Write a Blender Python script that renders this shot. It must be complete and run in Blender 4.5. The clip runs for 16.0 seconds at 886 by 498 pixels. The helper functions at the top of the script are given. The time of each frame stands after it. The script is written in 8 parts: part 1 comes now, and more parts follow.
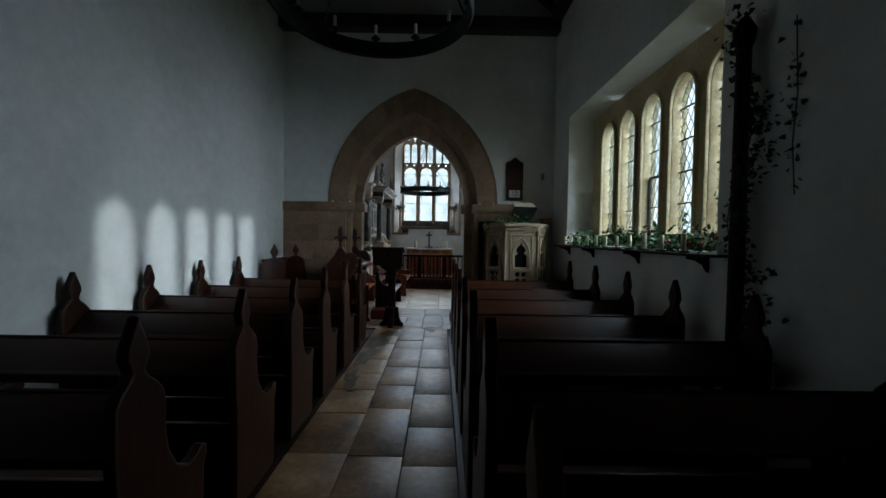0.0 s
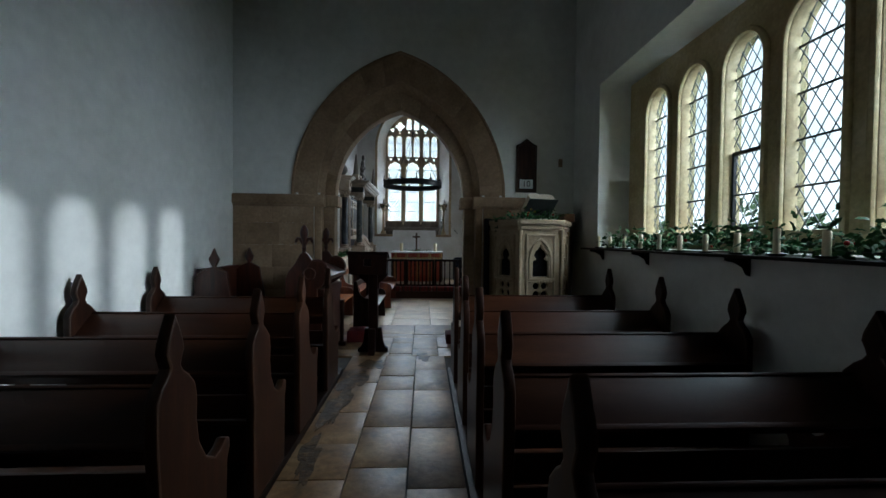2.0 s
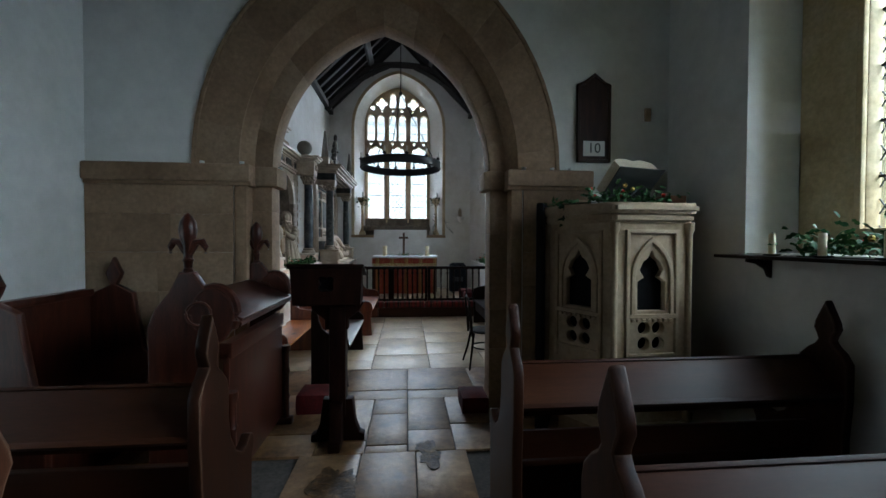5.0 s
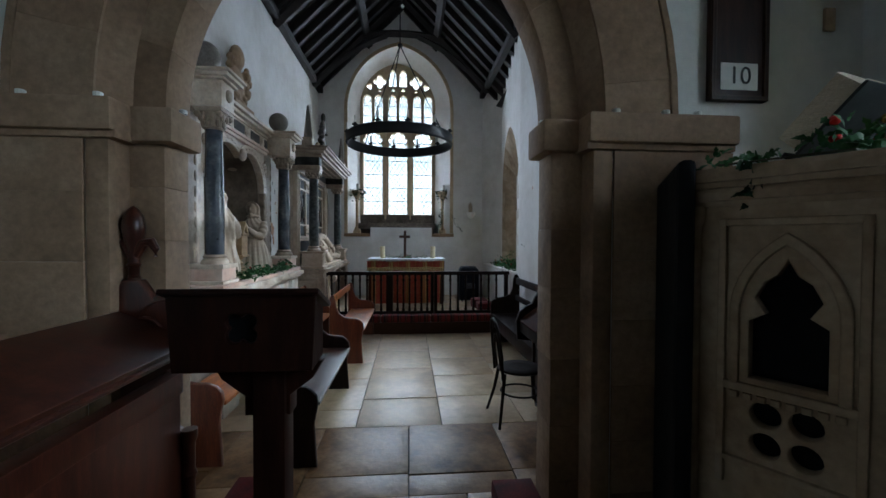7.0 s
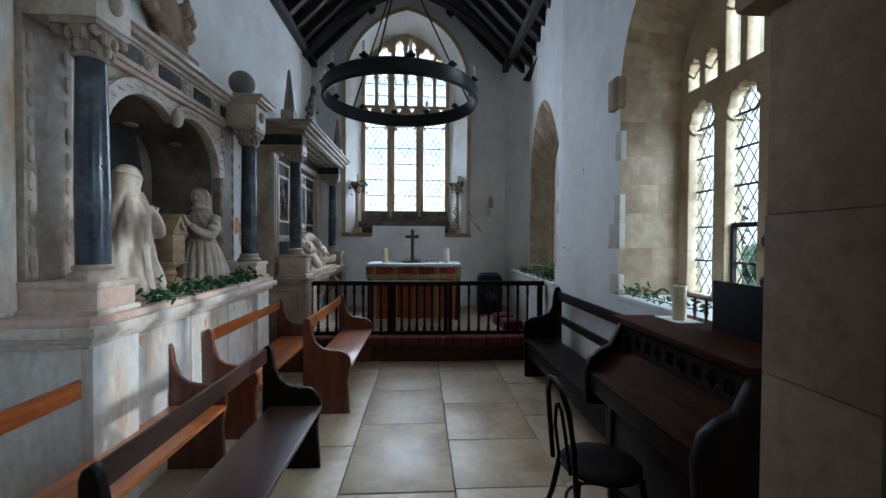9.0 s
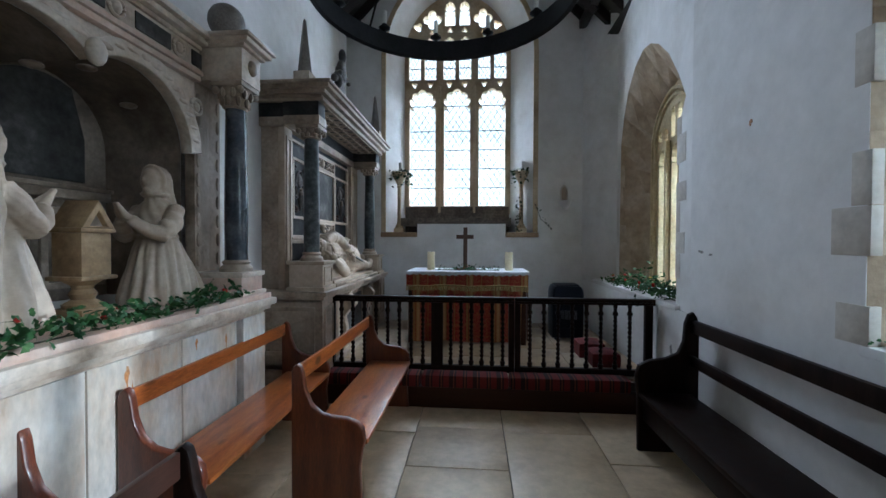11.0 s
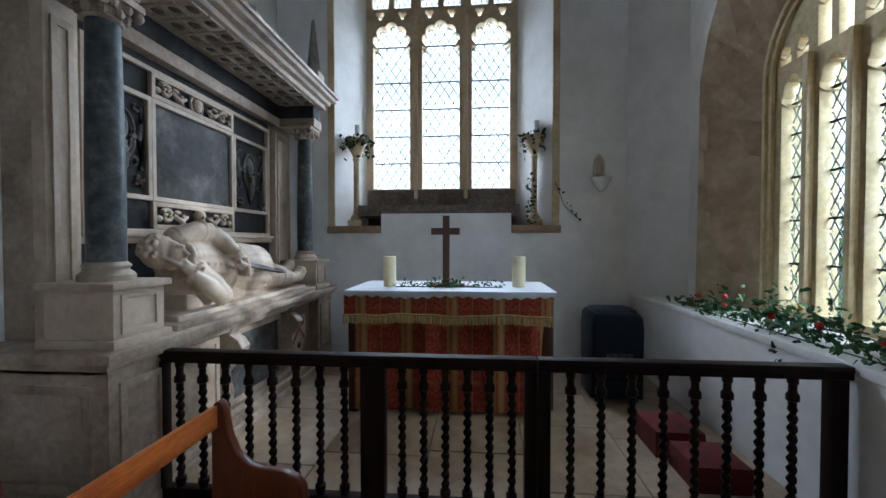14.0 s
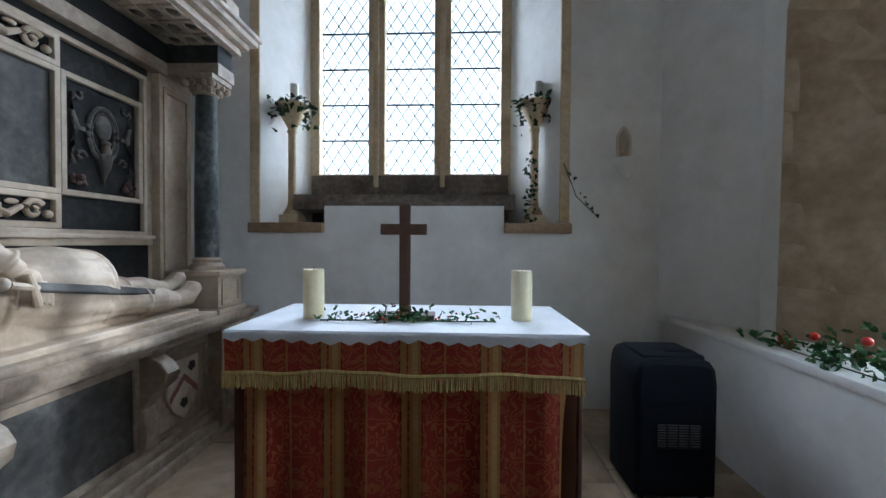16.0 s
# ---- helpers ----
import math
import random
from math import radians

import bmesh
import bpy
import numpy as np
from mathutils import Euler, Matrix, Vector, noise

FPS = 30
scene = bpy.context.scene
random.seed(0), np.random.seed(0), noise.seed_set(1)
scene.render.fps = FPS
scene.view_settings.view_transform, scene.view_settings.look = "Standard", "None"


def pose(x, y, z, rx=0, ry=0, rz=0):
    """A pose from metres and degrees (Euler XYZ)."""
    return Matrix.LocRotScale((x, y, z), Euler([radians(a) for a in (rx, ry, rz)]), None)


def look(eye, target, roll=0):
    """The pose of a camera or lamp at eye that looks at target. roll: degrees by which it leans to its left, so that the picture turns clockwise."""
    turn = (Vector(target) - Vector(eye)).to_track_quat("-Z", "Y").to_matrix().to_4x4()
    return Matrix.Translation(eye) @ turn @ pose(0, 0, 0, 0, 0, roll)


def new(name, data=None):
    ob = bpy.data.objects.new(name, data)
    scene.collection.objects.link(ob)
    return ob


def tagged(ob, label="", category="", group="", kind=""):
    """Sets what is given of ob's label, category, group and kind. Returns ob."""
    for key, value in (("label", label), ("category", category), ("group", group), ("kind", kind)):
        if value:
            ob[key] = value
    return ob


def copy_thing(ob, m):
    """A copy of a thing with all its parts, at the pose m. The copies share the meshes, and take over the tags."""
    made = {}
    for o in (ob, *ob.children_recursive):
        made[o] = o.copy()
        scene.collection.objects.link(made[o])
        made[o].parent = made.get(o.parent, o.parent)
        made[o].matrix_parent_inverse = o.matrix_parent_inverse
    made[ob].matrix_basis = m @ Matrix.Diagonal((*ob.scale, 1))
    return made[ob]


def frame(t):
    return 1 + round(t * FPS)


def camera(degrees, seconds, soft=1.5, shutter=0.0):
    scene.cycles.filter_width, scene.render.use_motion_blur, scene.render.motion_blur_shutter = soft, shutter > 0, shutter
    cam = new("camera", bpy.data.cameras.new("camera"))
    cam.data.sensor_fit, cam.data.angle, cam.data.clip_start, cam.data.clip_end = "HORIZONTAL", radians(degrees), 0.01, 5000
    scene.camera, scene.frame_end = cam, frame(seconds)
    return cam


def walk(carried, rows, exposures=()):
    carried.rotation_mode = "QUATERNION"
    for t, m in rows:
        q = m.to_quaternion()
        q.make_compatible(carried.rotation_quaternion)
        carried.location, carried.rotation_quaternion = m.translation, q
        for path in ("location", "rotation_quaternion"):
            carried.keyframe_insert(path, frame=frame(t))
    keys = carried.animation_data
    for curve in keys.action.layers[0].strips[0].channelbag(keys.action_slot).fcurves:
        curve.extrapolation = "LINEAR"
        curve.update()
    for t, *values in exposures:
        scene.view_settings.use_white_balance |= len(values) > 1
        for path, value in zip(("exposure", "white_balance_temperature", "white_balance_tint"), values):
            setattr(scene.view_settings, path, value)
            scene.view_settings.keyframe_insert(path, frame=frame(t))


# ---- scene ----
cam = camera(96.0, 16.0)
# seconds, x, y, z, yaw, pitch, roll
PATH = [
    (0.0, -0.000, 0.000, 1.613, -0.34, -1.62, -0.93),
    (0.5, -0.047, 0.357, 1.604, -0.90, -1.54, -0.82),
    (1.0, -0.100, 0.742, 1.614, -1.30, -1.38, -0.75),
    (1.5, -0.134, 1.123, 1.591, -1.89, -1.43, -0.67),
    (2.0, -0.150, 1.525, 1.599, -2.65, -1.27, -0.61),
    (2.5, -0.207, 1.904, 1.604, -3.08, -1.14, -0.57),
    (3.0, -0.233, 2.317, 1.584, -3.94, -1.15, -0.55),
    (3.5, -0.256, 2.689, 1.595, -4.58, -1.09, -0.51),
    (4.0, -0.296, 3.108, 1.597, -4.92, -1.07, -0.45),
    (4.5, -0.311, 3.530, 1.589, -5.31, -1.18, -0.33),
    (5.0, -0.319, 3.970, 1.608, -5.15, -1.11, -0.22),
    (7.5, -0.299, 5.920, 1.612, -4.75, -1.19, -0.27),
    (8.0, -0.282, 6.295, 1.622, -4.54, -1.12, -0.36),
    (8.5, -0.272, 6.661, 1.631, -3.88, -1.08, -0.42),
    (9.0, -0.249, 7.063, 1.618, -3.12, -1.10, -0.35),
    (9.5, -0.257, 7.425, 1.603, -1.62, -1.04, -0.30),
    (10.0, -0.293, 7.815, 1.615, 0.86, -0.96, -0.29),
    (12.5, -0.205, 9.644, 1.616, 6.27, -0.99, -0.09),
    (13.0, -0.184, 10.022, 1.625, 6.19, -1.04, -0.04),
    (13.5, -0.172, 10.388, 1.616, 5.58, -1.15, -0.02),
    (14.0, -0.156, 10.730, 1.613, 4.78, -1.13, 0.02),
    (14.5, -0.129, 11.064, 1.627, 4.17, -0.96, 0.03),
    (15.0, -0.078, 11.412, 1.627, 3.47, -0.94, -0.08),
    (15.5, -0.086, 11.691, 1.622, 2.86, -0.93, -0.18),
    (16.0, -0.129, 11.966, 1.627, 2.31, -0.91, -0.30),
]
EXPOSURES = [(0.0, 1.75, 5350, 3), (2.0, 1.95, 5350, 3), (5.0, 2.3, 5300, 4), (7.5, 2.3, 5150, 5), (9.5, 2.35, 5050, 5), (12.5, 2.5, 5100, 6), (16.0, 2.65, 5150, 6)]
walk(cam, [(t, pose(x, y, z, 90 + pitch, roll, yaw)) for t, x, y, z, yaw, pitch, roll in PATH], EXPOSURES)

# ---- world, sun, window light ----
SUN_EL = radians(14.4)
world = bpy.data.worlds.new("world")
scene.world = world
world.use_nodes = True
wn = world.node_tree
sky = wn.nodes.new("ShaderNodeTexSky")
sky.sky_type, sky.sun_disc = "NISHITA", False
sky.dust_density = 1.0
sky.sun_elevation, sky.sun_rotation = SUN_EL, radians(91)
haze = wn.nodes.new("ShaderNodeMix")
haze.data_type = "RGBA"
haze.inputs["Factor"].default_value = 0.88
haze.inputs["B"].default_value = (1.0, 0.99, 0.97, 1)
dim = wn.nodes.new("ShaderNodeVectorMath")
dim.operation = "SCALE"
dim.inputs["Scale"].default_value = 0.10
wn.links.new(sky.outputs["Color"], dim.inputs[0])
wn.links.new(dim.outputs[0], haze.inputs["A"])
wn.links.new(haze.outputs["Result"], wn.nodes["Background"].inputs["Color"])
wn.nodes["Background"].inputs["Strength"].default_value = 1.7

sun = new("sun", bpy.data.lights.new("sun", "SUN"))
sun.data.energy, sun.data.angle, sun.data.color = 0.45, radians(1.6), (1.0, 0.97, 0.92)
sun.matrix_world = look((20, -0.35, 20 * math.tan(SUN_EL)), (0, 0, 0))


def window_light(name, at, aim, wide, high, watts, colour):
    lamp = new(name, bpy.data.lights.new(name, "AREA"))
    lamp.data.shape, lamp.data.size, lamp.data.size_y = "RECTANGLE", wide, high
    lamp.data.energy, lamp.data.color = watts, colour
    lamp.matrix_world = look(at, aim)


window_light("sky_light", (4.0, 4.76, 3.95), (-1.0, 4.76, 2.2), 5.5, 2.6, 225, (0.93, 0.98, 1.0))
window_light("sky_light", (-0.60, 16.45, 4.1), (-0.60, 10, 2.9), 2.2, 4.2, 115, (0.98, 0.98, 1.0))
window_light("sky_light", (3.6, 10.4, 3.5), (-1.5, 10.1, 1.5), 5.0, 2.8, 230, (0.92, 0.98, 1.0))
window_light("sky_light", (3.0, 13.5, 3.0), (-2.2, 12.8, 1.4), 2.2, 2.6, 60, (1.0, 0.985, 0.96))


# ---- materials ----
def material(name, cols, scale=3.0, rough=0.6, bump=0.2, fine=40.0, metal=0.0, coat=0.0, stretch=(1, 1, 1), spread=0.0, spec=0.5, grain=0.35, depth=0.004, worn=None, knots=False):
    """Node material: a broad noise through a ramp of colours, a fine grain over it, and relief from both."""
    m = bpy.data.materials.new(name)
    m.use_nodes = True
    t = m.node_tree
    b = t.nodes["Principled BSDF"]
    tc = t.nodes.new("ShaderNodeTexCoord")
    info = t.nodes.new("ShaderNodeObjectInfo")
    shift = t.nodes.new("ShaderNodeVectorMath")
    shift.operation = "MULTIPLY_ADD"
    shift.inputs[1].default_value = (37.0, 23.0, 51.0)
    mapping = t.nodes.new("ShaderNodeMapping")
    mapping.inputs["Scale"].default_value = stretch
    t.links.new(info.outputs["Random"], shift.inputs[0])
    t.links.new(tc.outputs["Object"], shift.inputs[2])
    t.links.new(shift.outputs[0], mapping.inputs["Vector"])
    big, small = t.nodes.new("ShaderNodeTexNoise"), t.nodes.new("ShaderNodeTexNoise")
    for n, s, d in ((big, scale, 6), (small, fine, 5)):
        n.inputs["Scale"].default_value, n.inputs["Detail"].default_value = s, d
        n.inputs["Roughness"].default_value = 0.62
        t.links.new(mapping.outputs[0], n.inputs["Vector"])
    ramp = t.nodes.new("ShaderNodeValToRGB")
    ramp.color_ramp.elements[0].position, ramp.color_ramp.elements[1].position = 0.3, 0.7
    while len(ramp.color_ramp.elements) < len(cols):
        ramp.color_ramp.elements.new(0.5)
    for i, c in enumerate(cols):
        e = ramp.color_ramp.elements[i]
        e.position, e.color = 0.3 + 0.4 * i / (len(cols) - 1), (*c, 1)
    t.links.new(big.outputs["Fac"], ramp.inputs["Fac"])
    val = t.nodes.new("ShaderNodeMapRange")
    val.inputs["From Min"].default_value, val.inputs["From Max"].default_value = 0.3, 0.7
    val.inputs["To Min"].default_value, val.inputs["To Max"].default_value = 1 - grain, 1 + grain * 0.6
    t.links.new(small.outputs["Fac"], val.inputs["Value"])
    hsv = t.nodes.new("ShaderNodeHueSaturation")
    t.links.new(ramp.outputs["Color"], hsv.inputs["Color"])
    t.links.new(val.outputs[0], hsv.inputs["Value"])
    last = hsv
    if spread:
        vary = t.nodes.new("ShaderNodeMapRange")
        vary.inputs["To Min"].default_value, vary.inputs["To Max"].default_value = 1 - spread, 1 + spread
        t.links.new(info.outputs["Random"], vary.inputs["Value"])
        h2 = t.nodes.new("ShaderNodeHueSaturation")
        t.links.new(hsv.outputs[0], h2.inputs["Color"])
        t.links.new(vary.outputs[0], h2.inputs["Value"])
        last = h2
    if knots:
        # dark knots scattered along the boards
        km, vor, near_k, kmix = t.nodes.new("ShaderNodeMapping"), t.nodes.new("ShaderNodeTexVoronoi"), t.nodes.new("ShaderNodeMapRange"), t.nodes.new("ShaderNodeMix")
        km.inputs["Scale"].default_value = (1.0, 0.55, 1.0)
        vor.inputs["Scale"].default_value = 5.5
        near_k.inputs["From Min"].default_value, near_k.inputs["From Max"].default_value = 0.09, 0.19
        near_k.inputs["To Min"].default_value, near_k.inputs["To Max"].default_value = 0.8, 0.0
        t.links.new(shift.outputs[0], km.inputs["Vector"])
        t.links.new(km.outputs[0], vor.inputs["Vector"])
        t.links.new(vor.outputs["Distance"], near_k.inputs["Value"])
        kmix.data_type = "RGBA"
        t.links.new(near_k.outputs[0], kmix.inputs["Factor"])
        t.links.new(last.outputs[0], kmix.inputs["A"])
        kmix.inputs["B"].default_value = (0.035, 0.010, 0.004, 1)
        t.links.new(kmix.outputs["Result"], b.inputs["Base Color"])
    elif worn:
        # edges rubbed paler than the faces
        geo, rub, blend = t.nodes.new("ShaderNodeNewGeometry"), t.nodes.new("ShaderNodeMapRange"), t.nodes.new("ShaderNodeMix")
        bev, dot = t.nodes.new("ShaderNodeBevel"), t.nodes.new("ShaderNodeVectorMath")
        bev.samples, bev.inputs["Radius"].default_value = 4, 0.012
        dot.operation = "DOT_PRODUCT"
        t.links.new(bev.outputs[0], dot.inputs[0])
        t.links.new(geo.outputs["Normal"], dot.inputs[1])
        rub.inputs["From Min"].default_value, rub.inputs["From Max"].default_value = 0.99, 0.90
        rub.inputs["To Max"].default_value = 0.7
        blend.data_type = "RGBA"
        t.links.new(dot.outputs["Value"], rub.inputs["Value"])
        patch = t.nodes.new("ShaderNodeMath")
        patch.operation = "MULTIPLY"
        t.links.new(rub.outputs[0], patch.inputs[0])
        t.links.new(val.outputs[0], patch.inputs[1])
        t.links.new(patch.outputs[0], blend.inputs["Factor"])
        t.links.new(last.outputs[0], blend.inputs["A"])
        blend.inputs["B"].default_value = (*worn, 1)
        t.links.new(blend.outputs["Result"], b.inputs["Base Color"])
    else:
        t.links.new(last.outputs[0], b.inputs["Base Color"])
    rr = t.nodes.new("ShaderNodeMapRange")
    rr.inputs["To Min"].default_value, rr.inputs["To Max"].default_value = max(rough - (0.05 if coat else 0.15), 0.04), min(rough + (0.05 if coat else 0.15), 1)
    t.links.new(big.outputs["Fac"], rr.inputs["Value"])
    t.links.new(rr.outputs[0], b.inputs["Roughness"])
    if bump:
        add = t.nodes.new("ShaderNodeMath")
        add.operation = "MULTIPLY_ADD"
        add.inputs[1].default_value = 0.4
        t.links.new(small.outputs["Fac"], add.inputs[0])
        t.links.new(big.outputs["Fac"], add.inputs[2])
        bp = t.nodes.new("ShaderNodeBump")
        bp.inputs["Strength"].default_value, bp.inputs["Distance"].default_value = bump, depth
        t.links.new(add.outputs[0], bp.inputs["Height"])
        t.links.new(bp.outputs[0], b.inputs["Normal"])
    b.inputs["Metallic"].default_value = metal
    b.inputs["Coat Weight"].default_value = coat
    b.inputs["Coat Roughness"].default_value = 0.18
    b.inputs["Specular IOR Level"].default_value = spec
    return m


PLASTER = material("lime_plaster", [(0.62, 0.62, 0.57), (0.74, 0.74, 0.70), (0.79, 0.79, 0.76)], 0.9, 0.85, 0.5, 9, grain=0.07, depth=0.012)
PLASTER_C = material("chancel_plaster", [(0.63, 0.605, 0.565), (0.75, 0.74, 0.72), (0.81, 0.80, 0.79)], 1.2, 0.85, 0.45, 8, grain=0.06, depth=0.014)
STONE = material("limestone", [(0.17, 0.105, 0.056), (0.285, 0.19, 0.112), (0.375, 0.27, 0.172)], 1.3, 0.85, 0.5, 26, grain=0.22, spread=0.03, depth=0.008)
STONE_REVEAL = material("warm_reveal_stone", [(0.27, 0.19, 0.115), (0.42, 0.325, 0.215), (0.53, 0.44, 0.325)], 1.7, 0.88, 0.8, 12, grain=0.22, spread=0.035, depth=0.018)
STONE_PALE = material("pale_stone", [(0.36, 0.255, 0.14), (0.54, 0.425, 0.27), (0.62, 0.515, 0.36)], 2.5, 0.8, 0.4, 30, grain=0.18, depth=0.006)
STONE_QUOIN = material("limewashed_quoin_stone", [(0.42, 0.37, 0.30), (0.54, 0.50, 0.435), (0.64, 0.61, 0.56)], 3.0, 0.85, 0.5, 20, grain=0.12, spread=0.10, depth=0.008)
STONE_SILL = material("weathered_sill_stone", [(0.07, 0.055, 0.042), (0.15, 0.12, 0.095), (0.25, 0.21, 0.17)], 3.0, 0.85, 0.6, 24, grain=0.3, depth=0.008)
STONE_GOLD = material("golden_window_stone", [(0.38, 0.28, 0.14), (0.50, 0.40, 0.22), (0.56, 0.47, 0.30)], 2.5, 0.8, 0.4, 28, grain=0.2, depth=0.006)
FLAG = material("flagstone", [(0.045, 0.023, 0.010), (0.21, 0.115, 0.049), (0.33, 0.20, 0.095), (0.42, 0.28, 0.145)], 2.3, 0.42, 0.7, 18, spread=0.07, grain=0.3, depth=0.010)
FLAG_S = material("sanctuary_flagstone", [(0.20, 0.135, 0.08), (0.37, 0.275, 0.175), (0.46, 0.36, 0.24)], 1.6, 0.5, 0.4, 12, spread=0.06, grain=0.2, depth=0.006)
FLAG_C = material("chancel_flagstone", [(0.36, 0.25, 0.14), (0.58, 0.445, 0.28), (0.66, 0.53, 0.35)], 1.6, 0.42, 0.4, 12, spread=0.04, grain=0.15, depth=0.006)
JOINT = material("dark_joint", [(0.06, 0.05, 0.04), (0.10, 0.085, 0.07)], 5, 0.95, 0.3, 40)
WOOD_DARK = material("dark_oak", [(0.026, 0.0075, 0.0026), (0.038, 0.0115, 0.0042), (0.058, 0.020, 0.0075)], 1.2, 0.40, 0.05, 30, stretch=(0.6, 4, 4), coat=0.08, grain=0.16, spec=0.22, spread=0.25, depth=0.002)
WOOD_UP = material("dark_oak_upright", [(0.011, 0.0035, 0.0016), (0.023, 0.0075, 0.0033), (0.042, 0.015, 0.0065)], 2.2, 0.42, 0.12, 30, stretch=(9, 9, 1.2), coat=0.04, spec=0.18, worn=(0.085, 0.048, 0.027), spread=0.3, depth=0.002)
WOOD_STALL = material("stall_mahogany", [(0.016, 0.004, 0.002), (0.040, 0.0095, 0.0045), (0.070, 0.019, 0.009)], 2.2, 0.34, 0.2, 30, stretch=(9, 9, 1.2), coat=0.2, spec=0.4, worn=(0.11, 0.045, 0.027), depth=0.002)
LECTERN_WOOD = material("old_dark_lectern_oak", [(0.006, 0.002, 0.0012), (0.013, 0.004, 0.0022), (0.025, 0.008, 0.004)], 2.2, 0.5, 0.1, 30, stretch=(9, 9, 1.2), depth=0.002, spec=0.12)
WOOD_BLACK = material("black_stained_wood", [(0.006, 0.003, 0.002), (0.013, 0.007, 0.005), (0.024, 0.012, 0.008)], 2.2, 0.46, 0.2, 30, stretch=(7, 7, 1.2), spec=0.10, depth=0.002)
HARMONIUM_LID = material("faded_mahogany", [(0.022, 0.007, 0.0035), (0.042, 0.013, 0.0065), (0.065, 0.022, 0.011)], 2.2, 0.75, 0.05, 30, stretch=(7, 1.2, 7), spec=0.04, depth=0.002)
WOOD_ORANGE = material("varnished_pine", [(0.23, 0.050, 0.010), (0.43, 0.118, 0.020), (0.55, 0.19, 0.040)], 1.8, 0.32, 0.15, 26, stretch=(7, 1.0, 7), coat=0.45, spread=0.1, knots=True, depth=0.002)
# dark red-brown bench ends; their shade is put into the pine colour
WOOD_PINE_SHADED = material("varnished_pine_end_shaded", [(0.06, 0.013, 0.005), (0.115, 0.026, 0.009), (0.18, 0.05, 0.016)], 1.8, 0.34, 0.15, 26, stretch=(7, 7, 1.0), coat=0.4, spread=0.1, depth=0.002)
WOOD_BENCH = material("brown_bench_wood", [(0.030, 0.012, 0.008), (0.058, 0.025, 0.017), (0.090, 0.043, 0.030)], 1.8, 0.35, 0.15, 26, stretch=(7, 1.0, 7), coat=0.35, depth=0.002)
WOOD_ROOF = material("tarred_roof_timber", [(0.010, 0.008, 0.007), (0.022, 0.017, 0.015), (0.035, 0.028, 0.024)], 2.5, 0.75, 0.4, 24, stretch=(4, 1, 4), depth=0.005)
WOOD_CROSS = material("cross_oak", [(0.06, 0.03, 0.018), (0.11, 0.055, 0.032)], 3, 0.5, 0.2, 40, stretch=(8, 8, 1.2), depth=0.002)
MARBLE = material("veined_white_marble", [(0.30, 0.215, 0.14), (0.52, 0.42, 0.315), (0.63, 0.545, 0.44), (0.68, 0.61, 0.52)], 3.4, 0.42, 0.3, 26, grain=0.2, spread=0.05, depth=0.003)
MARBLE_RUST = material("rust_streaked_marble", [(0.52, 0.30, 0.14), (0.64, 0.55, 0.44), (0.69, 0.65, 0.58), (0.72, 0.70, 0.66)], 2.6, 0.42, 0.3, 24, grain=0.2, stretch=(1, 1, 0.4), depth=0.003)
MARBLE_PINK = material("pink_marble", [(0.54, 0.33, 0.23), (0.62, 0.45, 0.35), (0.68, 0.58, 0.49)], 4.0, 0.4, 0.12, 20, grain=0.15, depth=0.003)
MARBLE_GREY = material("grey_weathered_marble", [(0.15, 0.108, 0.072), (0.30, 0.232, 0.168), (0.40, 0.32, 0.238), (0.49, 0.405, 0.31)], 3.0, 0.55, 0.35, 26, grain=0.25, spread=0.06, depth=0.004)
MARBLE_CREAM = material("cream_tomb_stone", [(0.34, 0.258, 0.175), (0.46, 0.37, 0.27), (0.53, 0.445, 0.345)], 2.6, 0.6, 0.25, 26, grain=0.14, spread=0.05, depth=0.003)
# dirty brown-grey stone, with the deep niche's shade put into its colour
NICHE_STONE = material("shaded_niche_stone", [(0.10, 0.075, 0.052), (0.21, 0.165, 0.12), (0.33, 0.27, 0.21)], 3.0, 0.65, 0.4, 26, grain=0.25, depth=0.004)
ALABASTER = material("carved_alabaster", [(0.36, 0.27, 0.185), (0.49, 0.395, 0.29), (0.57, 0.48, 0.37)], 3.0, 0.5, 0.2, 24, grain=0.1, depth=0.003)
TOUCH = material("black_column_marble", [(0.012, 0.016, 0.024), (0.035, 0.042, 0.055), (0.09, 0.10, 0.11)], 4.5, 0.24, 0.05, 30, coat=0.3, grain=0.3, depth=0.001)
SLATE = material("grey_slate", [(0.036, 0.034, 0.031), (0.075, 0.072, 0.066), (0.18, 0.17, 0.155)], 3.2, 0.65, 0.15, 22, grain=0.3, depth=0.002, spec=0.15)
SLATE_DARK = material("black_frieze_marble", [(0.010, 0.010, 0.010), (0.022, 0.022, 0.021), (0.055, 0.054, 0.050)], 4.5, 0.55, 0.05, 30, grain=0.3, depth=0.001, spec=0.12)
CARVED_DARK = material("dark_carved_stone", [(0.022, 0.019, 0.016), (0.070, 0.060, 0.050), (0.19, 0.16, 0.13)], 8, 0.6, 0.5, 50, depth=0.006)
BALL_STONE = material("grey_ball_stone", [(0.14, 0.125, 0.105), (0.25, 0.225, 0.195)], 6, 0.6, 0.3, 60, depth=0.003)
IRON = material("black_iron", [(0.008, 0.008, 0.009), (0.02, 0.02, 0.022)], 8, 0.5, 0.2, 60, metal=0.6, depth=0.001)
LEAD = material("lead_came", [(0.03, 0.035, 0.04), (0.06, 0.065, 0.07)], 8, 0.6, 0.1, 60, metal=0.4, depth=0.001)
WAX = material("ivory_wax", [(0.74, 0.63, 0.38), (0.82, 0.73, 0.48), (0.86, 0.79, 0.57)], 6, 0.42, 0.1, 40, grain=0.05, depth=0.001)
